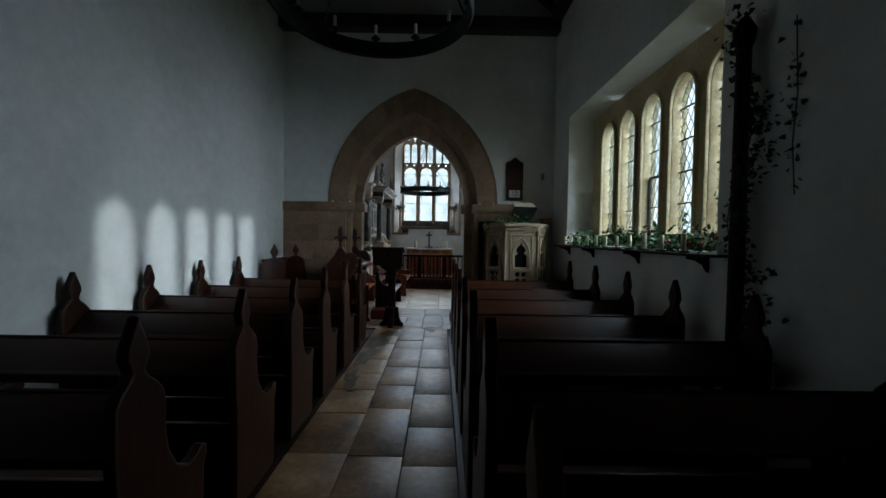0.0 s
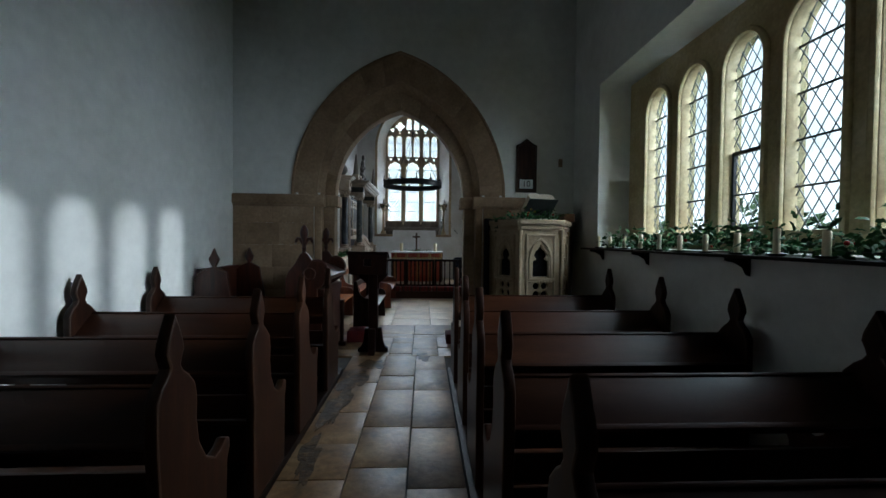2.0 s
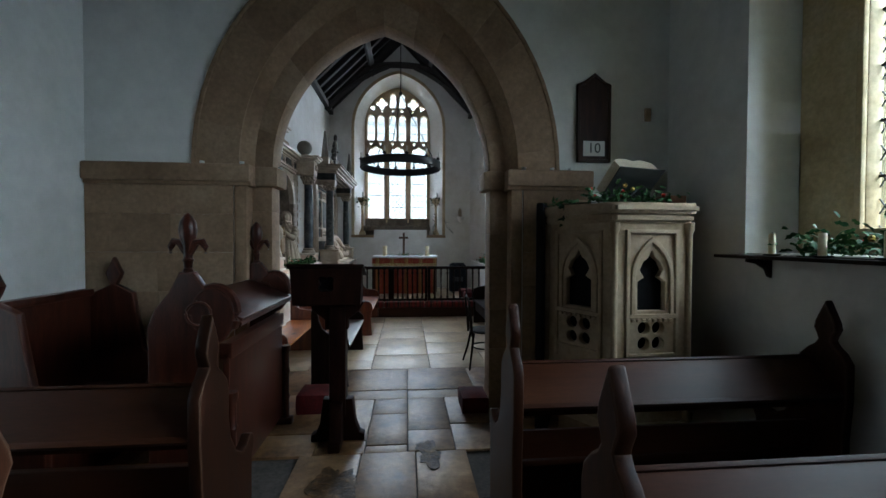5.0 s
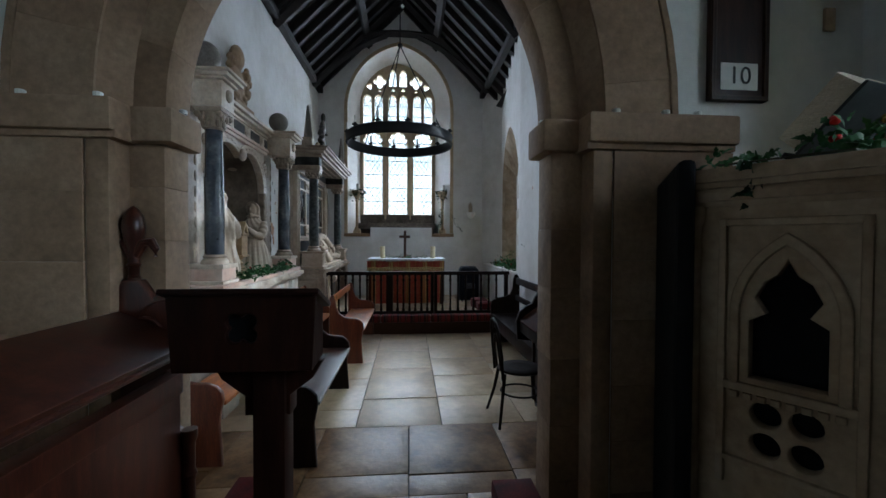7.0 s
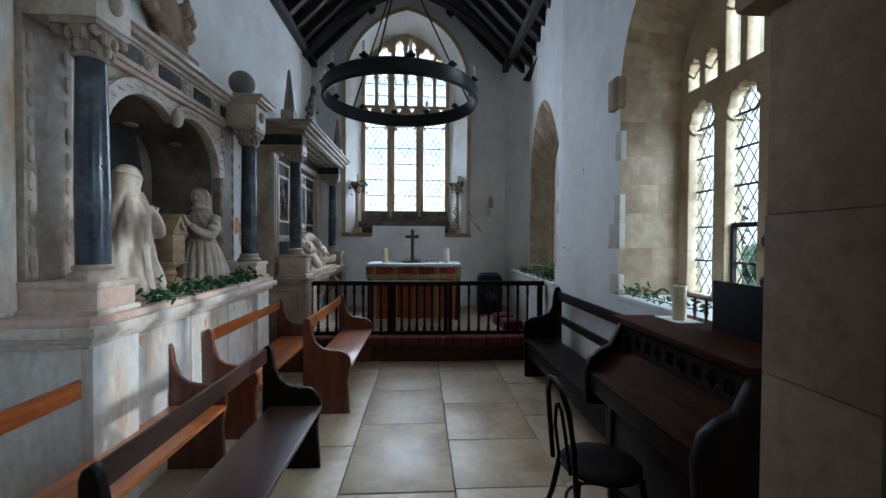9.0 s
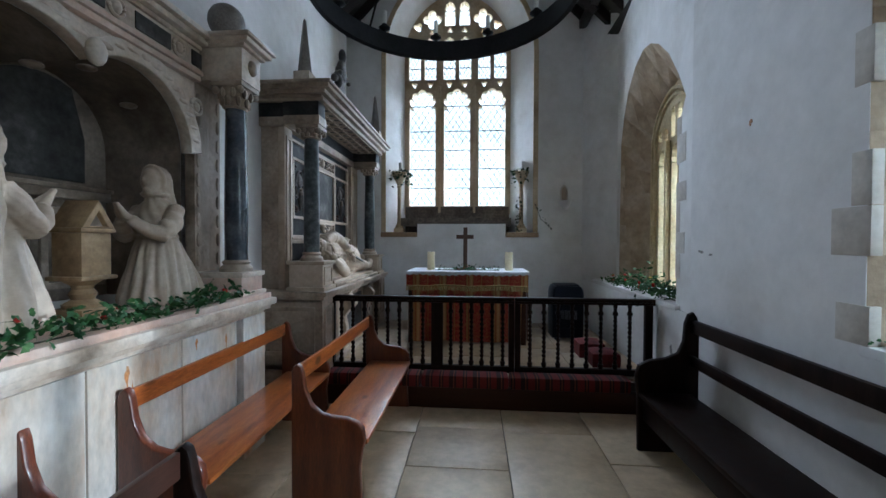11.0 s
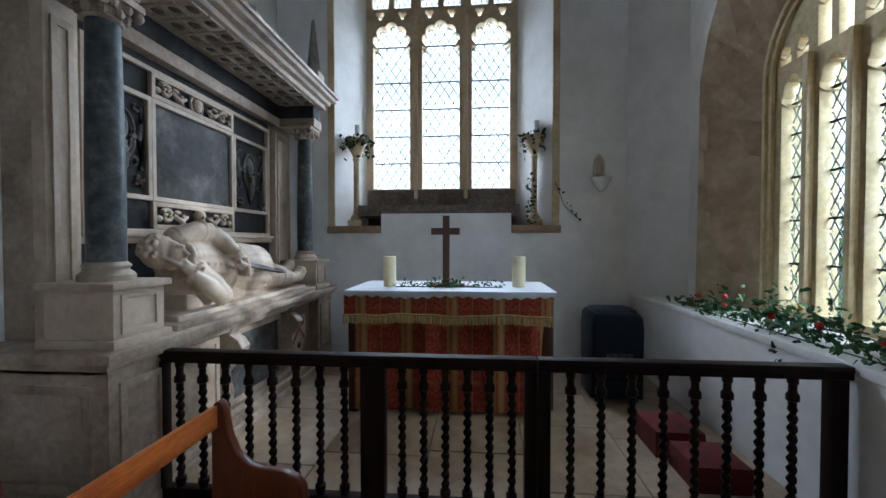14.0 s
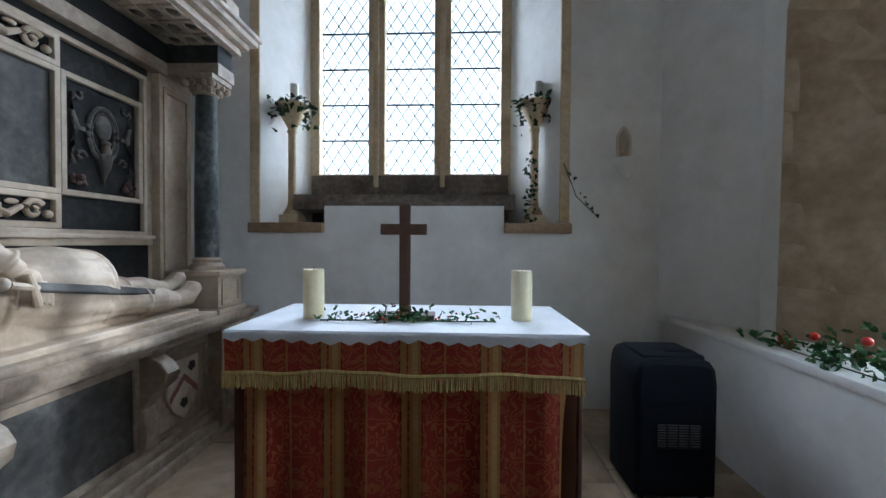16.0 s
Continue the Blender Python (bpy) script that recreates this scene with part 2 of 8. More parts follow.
WAX_WHITE = material("white_wax", [(0.66, 0.66, 0.62), (0.78, 0.78, 0.74)], 6, 0.42, 0.1, 40, grain=0.05, depth=0.001)
LINEN = material("white_linen", [(0.66, 0.68, 0.72), (0.78, 0.79, 0.82)], 6, 0.85, 0.4, 90, grain=0.08, depth=0.002)
GOLD_FRINGE = material("gold_fringe", [(0.24, 0.16, 0.05), (0.42, 0.31, 0.11), (0.52, 0.41, 0.19)], 14, 0.6, 0.4, 80, stretch=(6, 1, 1), depth=0.003)
HASSOCK = material("red_hassock_cloth", [(0.05, 0.0025, 0.003), (0.10, 0.005, 0.006), (0.14, 0.009, 0.009)], 7, 0.9, 0.4, 70, depth=0.003)
BURNER = material("grey_burner_ceramic", [(0.09, 0.09, 0.09), (0.16, 0.16, 0.155)], 9, 0.8, 0.2, 60, depth=0.001)
HEATER = material("navy_heater_plastic", [(0.0025, 0.0035, 0.006), (0.005, 0.007, 0.012)], 4, 0.55, 0.1, 70, depth=0.001, spec=0.12)
HOLLY = material("holly_leaf", [(0.012, 0.045, 0.014), (0.035, 0.10, 0.028), (0.09, 0.17, 0.05)], 9, 0.55, 0.1, 60, depth=0.001, spec=0.2)
IVY = material("ivy_leaf", [(0.008, 0.022, 0.009), (0.020, 0.050, 0.018), (0.04, 0.08, 0.03)], 9, 0.6, 0.1, 60, depth=0.001, spec=0.2)
BERRY = material("red_berry", [(0.35, 0.012, 0.010), (0.55, 0.03, 0.02)], 9, 0.25, 0, 60)
BAUBLE_GOLD = material("gold_bauble", [(0.7, 0.5, 0.12), (0.8, 0.6, 0.2)], 9, 0.2, 0, 60, metal=0.9)
TWIG = material("green_twig", [(0.03, 0.035, 0.015), (0.06, 0.05, 0.03)], 9, 0.8, 0.2, 60)
PAPER = material("aged_paper", [(0.56, 0.48, 0.34), (0.66, 0.59, 0.45)], 9, 0.8, 0.1, 80, stretch=(1, 1, 8))
BOOK = material("dark_book_leather", [(0.012, 0.014, 0.013), (0.025, 0.03, 0.028)], 9, 0.5, 0.3, 80)
WHITE_CARD = material("white_number_card", [(0.62, 0.62, 0.58), (0.70, 0.70, 0.66)], 5, 0.7, 0, 60, grain=0.06)
INK = material("black_ink", [(0.01, 0.01, 0.01), (0.015, 0.015, 0.015)], 5, 0.6, 0, 60)
BRICK_RED = material("plain_brown_card", [(0.25, 0.11, 0.06), (0.34, 0.17, 0.10)], 5, 0.7, 0.1, 60)
GRASS = material("grass", [(0.03, 0.06, 0.015), (0.06, 0.10, 0.03), (0.10, 0.13, 0.05)], 0.8, 0.9, 0.4, 14)
HEDGE = material("hedge_leaf", [(0.02, 0.05, 0.015), (0.05, 0.10, 0.03), (0.10, 0.15, 0.06)], 3, 0.7, 0.2, 30)
CANVAS_BLACK = material("black_padded_cloth", [(0.004, 0.004, 0.0045), (0.009, 0.009, 0.0095)], 5, 0.7, 0.2, 60, spec=0.1)


def glass_material():
    m = bpy.data.materials.new("old_window_glass")
    m.use_nodes = True
    t = m.node_tree
    t.nodes.remove(t.nodes["Principled BSDF"])
    clear, gloss, mix = t.nodes.new("ShaderNodeBsdfTransparent"), t.nodes.new("ShaderNodeBsdfGlossy"), t.nodes.new("ShaderNodeMixShader")
    ns, ramp = t.nodes.new("ShaderNodeTexNoise"), t.nodes.new("ShaderNodeValToRGB")
    ns.inputs["Scale"].default_value = 5
    ramp.color_ramp.elements[0].position, ramp.color_ramp.elements[1].position = 0.3, 0.7
    ramp.color_ramp.elements[0].color, ramp.color_ramp.elements[1].color = (0.42, 0.445, 0.44, 1), (0.55, 0.56, 0.55, 1)
    t.links.new(ns.outputs["Fac"], ramp.inputs["Fac"])
    t.links.new(ramp.outputs[0], clear.inputs["Color"])
    gloss.inputs["Roughness"].default_value = 0.12
    mix.inputs[0].default_value = 0.05
    t.links.new(clear.outputs[0], mix.inputs[1])
    t.links.new(gloss.outputs[0], mix.inputs[2])
    t.links.new(mix.outputs[0], t.nodes["Material Output"].inputs["Surface"])
    return m


def damask_material():
    """Red and gold striped cloth with a faint woven figure."""
    m = bpy.data.materials.new("striped_damask")
    m.use_nodes = True
    t = m.node_tree
    b = t.nodes["Principled BSDF"]
    tc, sep = t.nodes.new("ShaderNodeTexCoord"), t.nodes.new("ShaderNodeSeparateXYZ")
    t.links.new(tc.outputs["Object"], sep.inputs[0])
    frac = t.nodes.new("ShaderNodeMath")
    frac.operation = "MULTIPLY"
    frac.inputs[1].default_value = 1 / 0.345
    fr2 = t.nodes.new("ShaderNodeMath")
    fr2.operation = "FRACT"
    t.links.new(sep.outputs["X"], frac.inputs[0])
    t.links.new(frac.outputs[0], fr2.inputs[0])
    ramp = t.nodes.new("ShaderNodeValToRGB")
    ramp.color_ramp.interpolation = "CONSTANT"
    red, deep, gold, pale = (0.33, 0.024, 0.012, 1), (0.18, 0.012, 0.007, 1), (0.40, 0.20, 0.057, 1), (0.52, 0.31, 0.12, 1)
    stops = [(0.0, gold), (0.05, red), (0.075, gold), (0.12, pale), (0.19, gold), (0.23, deep), (0.25, red), (0.52, gold), (0.545, red), (0.95, deep), (0.975, gold)]
    while len(ramp.color_ramp.elements) < len(stops):
        ramp.color_ramp.elements.new(0.5)
    for i, (p, c) in enumerate(stops):
        ramp.color_ramp.elements[i].position, ramp.color_ramp.elements[i].color = p, c
    t.links.new(fr2.outputs[0], ramp.inputs["Fac"])
    vor, ns = t.nodes.new("ShaderNodeTexVoronoi"), t.nodes.new("ShaderNodeTexNoise")
    vor.feature, vor.inputs["Scale"].default_value = "SMOOTH_F1", 40
    ns.inputs["Scale"].default_value = 38
    # the figure mirrors about the middle of each red band and repeats upwards
    fx, fz, off, both = t.nodes.new("ShaderNodeMath"), t.nodes.new("ShaderNodeMath"), t.nodes.new("ShaderNodeMath"), t.nodes.new("ShaderNodeCombineXYZ")
    off.operation, off.inputs[1].default_value = "SUBTRACT", 0.21
    fx.operation, fx.inputs[1].default_value = "PINGPONG", 0.1725
    fz.operation, fz.inputs[1].default_value = "PINGPONG", 0.46
    t.links.new(sep.outputs["X"], off.inputs[0])
    t.links.new(off.outputs[0], fx.inputs[0])
    t.links.new(sep.outputs["Z"], fz.inputs[0])
    t.links.new(fx.outputs[0], both.inputs["X"])
    t.links.new(fz.outputs[0], both.inputs["Z"])
    for n in (vor, ns):
        t.links.new(both.outputs[0], n.inputs["Vector"])
    # scrolling lines: contours of a soft noise, with small petals from the cells
    ns.inputs["Scale"].default_value, ns.inputs["Detail"].default_value, ns.inputs["Distortion"].default_value = 15, 1.0, 0.6
    vor.inputs["Scale"].default_value = 26
    many, line, petal, step = (t.nodes.new("ShaderNodeMath"), t.nodes.new("ShaderNodeMath"), t.nodes.new("ShaderNodeMapRange"), t.nodes.new("ShaderNodeMath"))
    many.operation, many.inputs[1].default_value = "MULTIPLY", 6.5
    line.operation, line.inputs[1].default_value = "PINGPONG", 0.5
    t.links.new(ns.outputs["Fac"], many.inputs[0])
    t.links.new(many.outputs[0], line.inputs[0])
    edge = t.nodes.new("ShaderNodeMapRange")
    edge.inputs["From Min"].default_value, edge.inputs["From Max"].default_value = 0.13, 0.20
    edge.inputs["To Min"].default_value, edge.inputs["To Max"].default_value = 0.45, 0.0
    t.links.new(line.outputs[0], edge.inputs["Value"])
    petal.inputs["From Min"].default_value, petal.inputs["From Max"].default_value = 0.22, 0.28
    petal.inputs["To Min"].default_value, petal.inputs["To Max"].default_value = 0.22, 0.0
    t.links.new(vor.outputs["Distance"], petal.inputs["Value"])
    step.operation = "MAXIMUM"
    t.links.new(edge.outputs[0], step.inputs[0])
    t.links.new(petal.outputs[0], step.inputs[1])
    mix = t.nodes.new("ShaderNodeMix")
    mix.data_type = "RGBA"
    t.links.new(step.outputs[0], mix.inputs["Factor"])
    t.links.new(ramp.outputs[0], mix.inputs["A"])
    mix.inputs["B"].default_value = (0.50, 0.22, 0.065, 1)
    t.links.new(mix.outputs["Result"], b.inputs["Base Color"])
    b.inputs["Roughness"].default_value = 0.6
    b.inputs["Sheen Weight"].default_value = 0.15
    return m


def kneeler_material():
    """Red woven cloth with narrow dark and rust cross stripes."""
    m = bpy.data.materials.new("striped_kneeler_cloth")
    m.use_nodes = True
    t = m.node_tree
    b = t.nodes["Principled BSDF"]
    tc, sep, ns = t.nodes.new("ShaderNodeTexCoord"), t.nodes.new("ShaderNodeSeparateXYZ"), t.nodes.new("ShaderNodeTexNoise")
    t.links.new(tc.outputs["Object"], sep.inputs[0])
    t.links.new(tc.outputs["Object"], ns.inputs["Vector"])
    ns.inputs["Scale"].default_value, ns.inputs["Detail"].default_value = 60, 4
    turn, ramp = t.nodes.new("ShaderNodeMath"), t.nodes.new("ShaderNodeValToRGB")
    turn.operation, turn.inputs[1].default_value = "WRAP", 0.23
    turn.inputs[2].default_value = 0.0
    t.links.new(sep.outputs["X"], turn.inputs[0])
    wide = t.nodes.new("ShaderNodeMath")
    wide.operation, wide.inputs[1].default_value = "DIVIDE", 0.23
    t.links.new(turn.outputs[0], wide.inputs[0])
    red, dark, rust = (0.17, 0.012, 0.009, 1), (0.030, 0.005, 0.005, 1), (0.20, 0.055, 0.022, 1)
    stops = [(0.0, red), (0.20, dark), (0.27, rust), (0.32, dark), (0.38, red), (0.62, dark), (0.80, rust), (0.84, dark), (0.92, red)]
    ramp.color_ramp.interpolation = "CONSTANT"
    while len(ramp.color_ramp.elements) < len(stops):
        ramp.color_ramp.elements.new(0.5)
    for i, (p, c) in enumerate(stops):
        ramp.color_ramp.elements[i].position, ramp.color_ramp.elements[i].color = p, c
    t.links.new(wide.outputs[0], ramp.inputs["Fac"])
    mix, bp = t.nodes.new("ShaderNodeMix"), t.nodes.new("ShaderNodeBump")
    mix.data_type, mix.blend_type = "RGBA", "MULTIPLY"
    mix.inputs["Factor"].default_value = 0.55
    t.links.new(ramp.outputs[0], mix.inputs["A"])
    t.links.new(ns.outputs["Fac"], mix.inputs["B"])
    t.links.new(mix.outputs["Result"], b.inputs["Base Color"])
    bp.inputs["Strength"].default_value, bp.inputs["Distance"].default_value = 0.4, 0.003
    t.links.new(ns.outputs["Fac"], bp.inputs["Height"])
    t.links.new(bp.outputs[0], b.inputs["Normal"])
    b.inputs["Roughness"].default_value = 0.9
    return m


KNEELER = kneeler_material()
GLASS = glass_material()
DAMASK = damask_material()

# ---- building helpers ----
ORIGIN = {}
TAU = 2 * math.pi


def add_box(bm, x0, x1, y0, y1, z0, z1, bevel=0.0, m=None):
    r = bmesh.ops.create_cube(bm, size=1)
    vs = r["verts"]
    for v in vs:
        v.co = Vector(((x0 + x1) / 2 + v.co.x * (x1 - x0), (y0 + y1) / 2 + v.co.y * (y1 - y0), (z0 + z1) / 2 + v.co.z * (z1 - z0)))
    if bevel:
        es = list({e for v in vs for e in v.link_edges})
        out = bmesh.ops.bevel(bm, geom=es, offset=bevel, segments=2, profile=0.6, affect="EDGES")
        vs = list({v for f in out["faces"] for v in f.verts} | {v for v in vs if v.is_valid})
    if m is not None:
        bmesh.ops.transform(bm, matrix=m, verts=vs)
    return bm


def box(*a, **k):
    return add_box(bmesh.new(), *a, **k)


def add_lathe(bm, profile, cx, cy, cz=0.0, seg=20, m=None):
    """Turn (radius, height) pairs about a vertical axis."""
    rings, fresh = [], []
    for r, z in profile:
        ring = [bm.verts.new((cx + max(r, 1e-4) * math.cos(TAU * i / seg), cy + max(r, 1e-4) * math.sin(TAU * i / seg), cz + z)) for i in range(seg)]
        rings.append(ring)
        fresh += ring
    for a, b in zip(rings, rings[1:]):
        for i in range(seg):
            bm.faces.new((a[i], a[(i + 1) % seg], b[(i + 1) % seg], b[i]))
    bm.faces.new(list(reversed(rings[0])))
    bm.faces.new(rings[-1])
    if m is not None:
        bmesh.ops.transform(bm, matrix=m, verts=fresh)
    return bm


def lathe(*a, **k):
    return add_lathe(bmesh.new(), *a, **k)


def add_tube(bm, pts, r, seg=8, closed=False):
    """A round bar along points; r may be one radius or one for each point."""
    pts = [Vector(p) for p in pts]
    n = len(pts)
    rings = []
    up = Vector((0, 0, 1))
    for i, p in enumerate(pts):
        a, b = (pts[i - 1], pts[(i + 1) % n]) if closed else (pts[max(i - 1, 0)], pts[min(i + 1, n - 1)])
        d = (b - a).normalized()
        s = d.cross(up)
        if s.length < 1e-3:
            s = d.cross(Vector((1, 0, 0)))
        s.normalize()
        u = s.cross(d)
        rad = r[i] if isinstance(r, (list, tuple)) else r
        rings.append([bm.verts.new(p + rad * (math.cos(TAU * k / seg) * s + math.sin(TAU * k / seg) * u)) for k in range(seg)])
    pairs = list(zip(rings, rings[1:])) + ([(rings[-1], rings[0])] if closed else [])
    for a, b in pairs:
        for k in range(seg):
            bm.faces.new((a[k], a[(k + 1) % seg], b[(k + 1) % seg], b[k]))
    if not closed:
        bm.faces.new(list(reversed(rings[0])))
        bm.faces.new(rings[-1])
    return bm


def add_ball(bm, c, r, seg=12, rings=8):
    rr = (r, r, r) if isinstance(r, (int, float)) else r
    bmesh.ops.create_uvsphere(bm, u_segments=seg, v_segments=rings, radius=1, matrix=Matrix.LocRotScale(c, None, rr))
    return bm


def plate(outer, holes=(), thick=0.05, bevel=0.0):
    """A sheet with holes, standing on outlines of (u, v); its thickness runs along w from 0."""
    cu = bpy.data.curves.new("outline", "CURVE")
    cu.dimensions, cu.fill_mode, cu.extrude = "2D", "BOTH", max(thick / 2 - bevel, 0.0005)
    cu.bevel_depth, cu.bevel_resolution = bevel, 1
    cu.offset = -bevel
    for loop in (outer, *holes):
        s = cu.splines.new("POLY")
        s.points.add(len(loop) - 1)
        for p, (u, v) in zip(s.points, loop):
            p.co = (u, v, 0, 1)
        s.use_cyclic_u = True
    ob = bpy.data.objects.new("outline", cu)
    scene.collection.objects.link(ob)
    bpy.context.view_layer.update()
    me = bpy.data.meshes.new_from_object(ob.evaluated_get(bpy.context.evaluated_depsgraph_get()))
    bpy.data.objects.remove(ob)
    bpy.data.curves.remove(cu)
    me.materials.clear()
    me.transform(Matrix.Translation((0, 0, thick / 2)))
    return me


def to_x(x):
    """Stand a plate up with u along y, v up and w along x from x."""
    return Matrix(((0, 0, 1, x), (1, 0, 0, 0), (0, 1, 0, 0), (0, 0, 0, 1)))


def to_y(y):
    """Stand a plate up with u along x, v up and w along y from y."""
    return Matrix(((1, 0, 0, 0), (0, 0, 1, y), (0, 1, 0, 0), (0, 0, 0, 1)))


def plate_x(outer, holes, x, thick, bevel=0.0):
    me = plate(outer, holes, thick, bevel)
    me.transform(to_x(x))
    return me


def plate_y(outer, holes, y, thick, bevel=0.0):
    me = plate(outer, holes, thick, bevel)
    me.transform(to_y(y))
    me.flip_normals()
    return me


def as_mesh(name, geo):
    if isinstance(geo, bmesh.types.BMesh):
        bmesh.ops.recalc_face_normals(geo, faces=geo.faces)
        me = bpy.data.meshes.new(name)
        geo.to_mesh(me)
        geo.free()
        return me
    bm = bmesh.new()
    bm.from_mesh(geo)
    bmesh.ops.recalc_face_normals(bm, faces=bm.faces)
    bm.to_mesh(geo)
    bm.free()
    geo.name = name
    return geo


def finish(me, mat, smooth=35):
    me.materials.clear()
    me.materials.append(mat)
    if smooth:
        me.polygons.foreach_set("use_smooth", [True] * len(me.polygons))
        me.set_sharp_from_angle(angle=radians(smooth))
    return me


def part(name, geo, mat, parent, label="", smooth=35):
    """One mesh under a thing or a part, drawn in the coordinates of its thing's own space as given by ORIGIN."""
    me = finish(as_mesh(name, geo), mat, smooth)
    o = ORIGIN[parent.name]
    me.transform(Matrix.Translation(-o))
    ob = new(name, me)
    ob.parent = parent
    ORIGIN[ob.name] = o
    return tagged(ob, label)


def thing(name, at, label, category, group="", kind=""):
    ob = new(name)
    ob.empty_display_size = 0.1
    ob.location = at
    ORIGIN[ob.name] = Vector(at)
    return tagged(ob, label, category, group, kind)


def solid(name, geo, mat, at, label, category, group="", kind="", smooth=35):
    me = finish(as_mesh(name, geo), mat, smooth)
    me.transform(Matrix.Translation(-Vector(at)))
    ob = new(name, me)
    ob.location = at
    ORIGIN[ob.name] = Vector(at)
    return tagged(ob, label, category, group, kind)


def arch(cx, half, spring, apex, n=14, down=None):
    """A two-centred pointed arch from left springing to right, with its jambs run down when asked."""
    h = apex - spring
    R = (half * half + h * h) / (2 * half)
    a = math.atan2(h, R - half)
    left = [(cx - half + R - R * math.cos(a * i / n), spring + R * math.sin(a * i / n)) for i in range(n + 1)]
    right = [(2 * cx - u, v) for u, v in reversed(left[:-1])]
    pts = left + right
    if down is not None:
        pts = [(cx - half, down)] + pts + [(cx + half, down)]
    return pts


def round_head(cx, half, bottom, spring, rise, n=10):
    """A light with a depressed round head."""
    top = [(cx - half * math.cos(math.pi * i / (2 * n) * 2), spring + rise * math.sin(math.pi * i / n)) for i in range(n + 1)]
    return [(cx - half, bottom)] + top + [(cx + half, bottom)]


def circle(cu, cv, r, n=16, a0=0.0):
    return [(cu + r * math.cos(a0 + TAU * i / n), cv + r * math.sin(a0 + TAU * i / n)) for i in range(n)]


def foil(cu, cv, r, k=4, n=7, a0=math.pi / 4, deep=0.62):
    """A k-lobed opening."""
    pts = []
    for j in range(k):
        c = a0 + TAU * j / k
        for i in range(n):
            b = c + (i / (n - 1) - 0.5) * math.pi * 1.15
            pts.append((cu + r * deep * math.cos(c) + r * (1 - deep) * 1.25 * math.cos(b), cv + r * deep * math.sin(c) + r * (1 - deep) * 1.25 * math.sin(b)))
    return pts


def cusped(cx, half, bottom, spring, apex):
    """A light with a five-lobed cusped head."""
    h = apex - spring
    lobes = [(-0.72, 0.10, 0.36), (-0.46, 0.52, 0.34), (0.0, 0.72, 0.34), (0.46, 0.52, 0.34), (0.72, 0.10, 0.36)]
    pts = [(cx - half, bottom), (cx - half, spring)]
    for lu, lv, lr in lobes:
        base = math.atan2(lv * h - 0.15 * h, lu * half) if lu else math.pi / 2
        for i in range(6):
            b = base + (0.5 - i / 5) * 2.4
            pts.append((cx + lu * half + lr * half * math.cos(b), spring + lv * h + lr * min(half, h) * math.sin(b)))
    pts += [(cx + half, spring), (cx + half, bottom)]
    return [(min(max(u, cx - half), cx + half), v) for u, v in pts]


def clip_line(p, q, poly):
    """The stretch of p to q inside a convex outline, or None."""
    area = sum(a[0] * b[1] - b[0] * a[1] for a, b in zip(poly, poly[1:] + poly[:1]))
    sgn = 1 if area > 0 else -1
    t0, t1 = 0.0, 1.0
    d = (q[0] - p[0], q[1] - p[1])
    for a, b in zip(poly, poly[1:] + poly[:1]):
        nx, ny = -(b[1] - a[1]) * sgn, (b[0] - a[0]) * sgn
        num = nx * (p[0] - a[0]) + ny * (p[1] - a[1])
        den = nx * d[0] + ny * d[1]
        if abs(den) < 1e-9:
            if num < 0:
                return None
            continue
        t = -num / den
        if den > 0:
            t0 = max(t0, t)
        else:
            t1 = min(t1, t)
    return (t0, t1) if t1 - t0 > 0.01 else None


def lattice(poly, wide, high, strip=0.0075, thick=0.006):
    """Diamond leadwork inside a convex outline, in (u, v)."""
    bm = bmesh.new()
    us, vs = [p[0] for p in poly], [p[1] for p in poly]
    u0, u1, v0, v1 = min(us), max(us), min(vs), max(vs)
    k = high / wide
    for s in (1, -1):
        c = v0 - k * (u1 - u0) - high
        while c < v1 + k * (u1 - u0) + high:
            p = (u0 - 0.01, c)
            q = (u1 + 0.01, c + s * k * (u1 - u0 + 0.02))
            hit = clip_line(p, q, poly)
            if hit:
                a = Vector((p[0] + (q[0] - p[0]) * hit[0], p[1] + (q[1] - p[1]) * hit[0], 0))
                b = Vector((p[0] + (q[0] - p[0]) * hit[1], p[1] + (q[1] - p[1]) * hit[1], 0))
                d = (b - a).normalized()
                ang = math.atan2(d.y, d.x)
                mid = (a + b) / 2
                add_box(bm, -(b - a).length / 2, (b - a).length / 2, -strip / 2, strip / 2, -thick / 2, thick / 2,
                        m=Matrix.Translation(mid) @ Matrix.Rotation(ang, 4, "Z"))
            c += high
    return bm


def loft(a, b, closed=False):
    """A skin between two outlines of equal count, in world places."""
    bm = bmesh.new()
    va, vb = [bm.verts.new(p) for p in a], [bm.verts.new(p) for p in b]
    n = len(a)
    for i in range(n if closed else n - 1):
        j = (i + 1) % n
        bm.faces.new((va[i], va[j], vb[j], vb[i]))
    return bm


def remeshed(bm, voxel=0.02, relax=3):
    """Melt overlapping blobs into one smooth carved form."""
    me = bpy.data.meshes.new("form")
    bm.to_mesh(me)
    bm.free()
    ob = new("form", me)
    r = ob.modifiers.new("r", "REMESH")
    r.mode, r.voxel_size = "VOXEL", voxel
    s = ob.modifiers.new("s", "SMOOTH")
    s.iterations, s.factor = relax, 0.5
    bpy.context.view_layer.update()
    out = bpy.data.meshes.new_from_object(ob.evaluated_get(bpy.context.evaluated_depsgraph_get()))
    bpy.data.objects.remove(ob)
    bpy.data.meshes.remove(me)
    return out


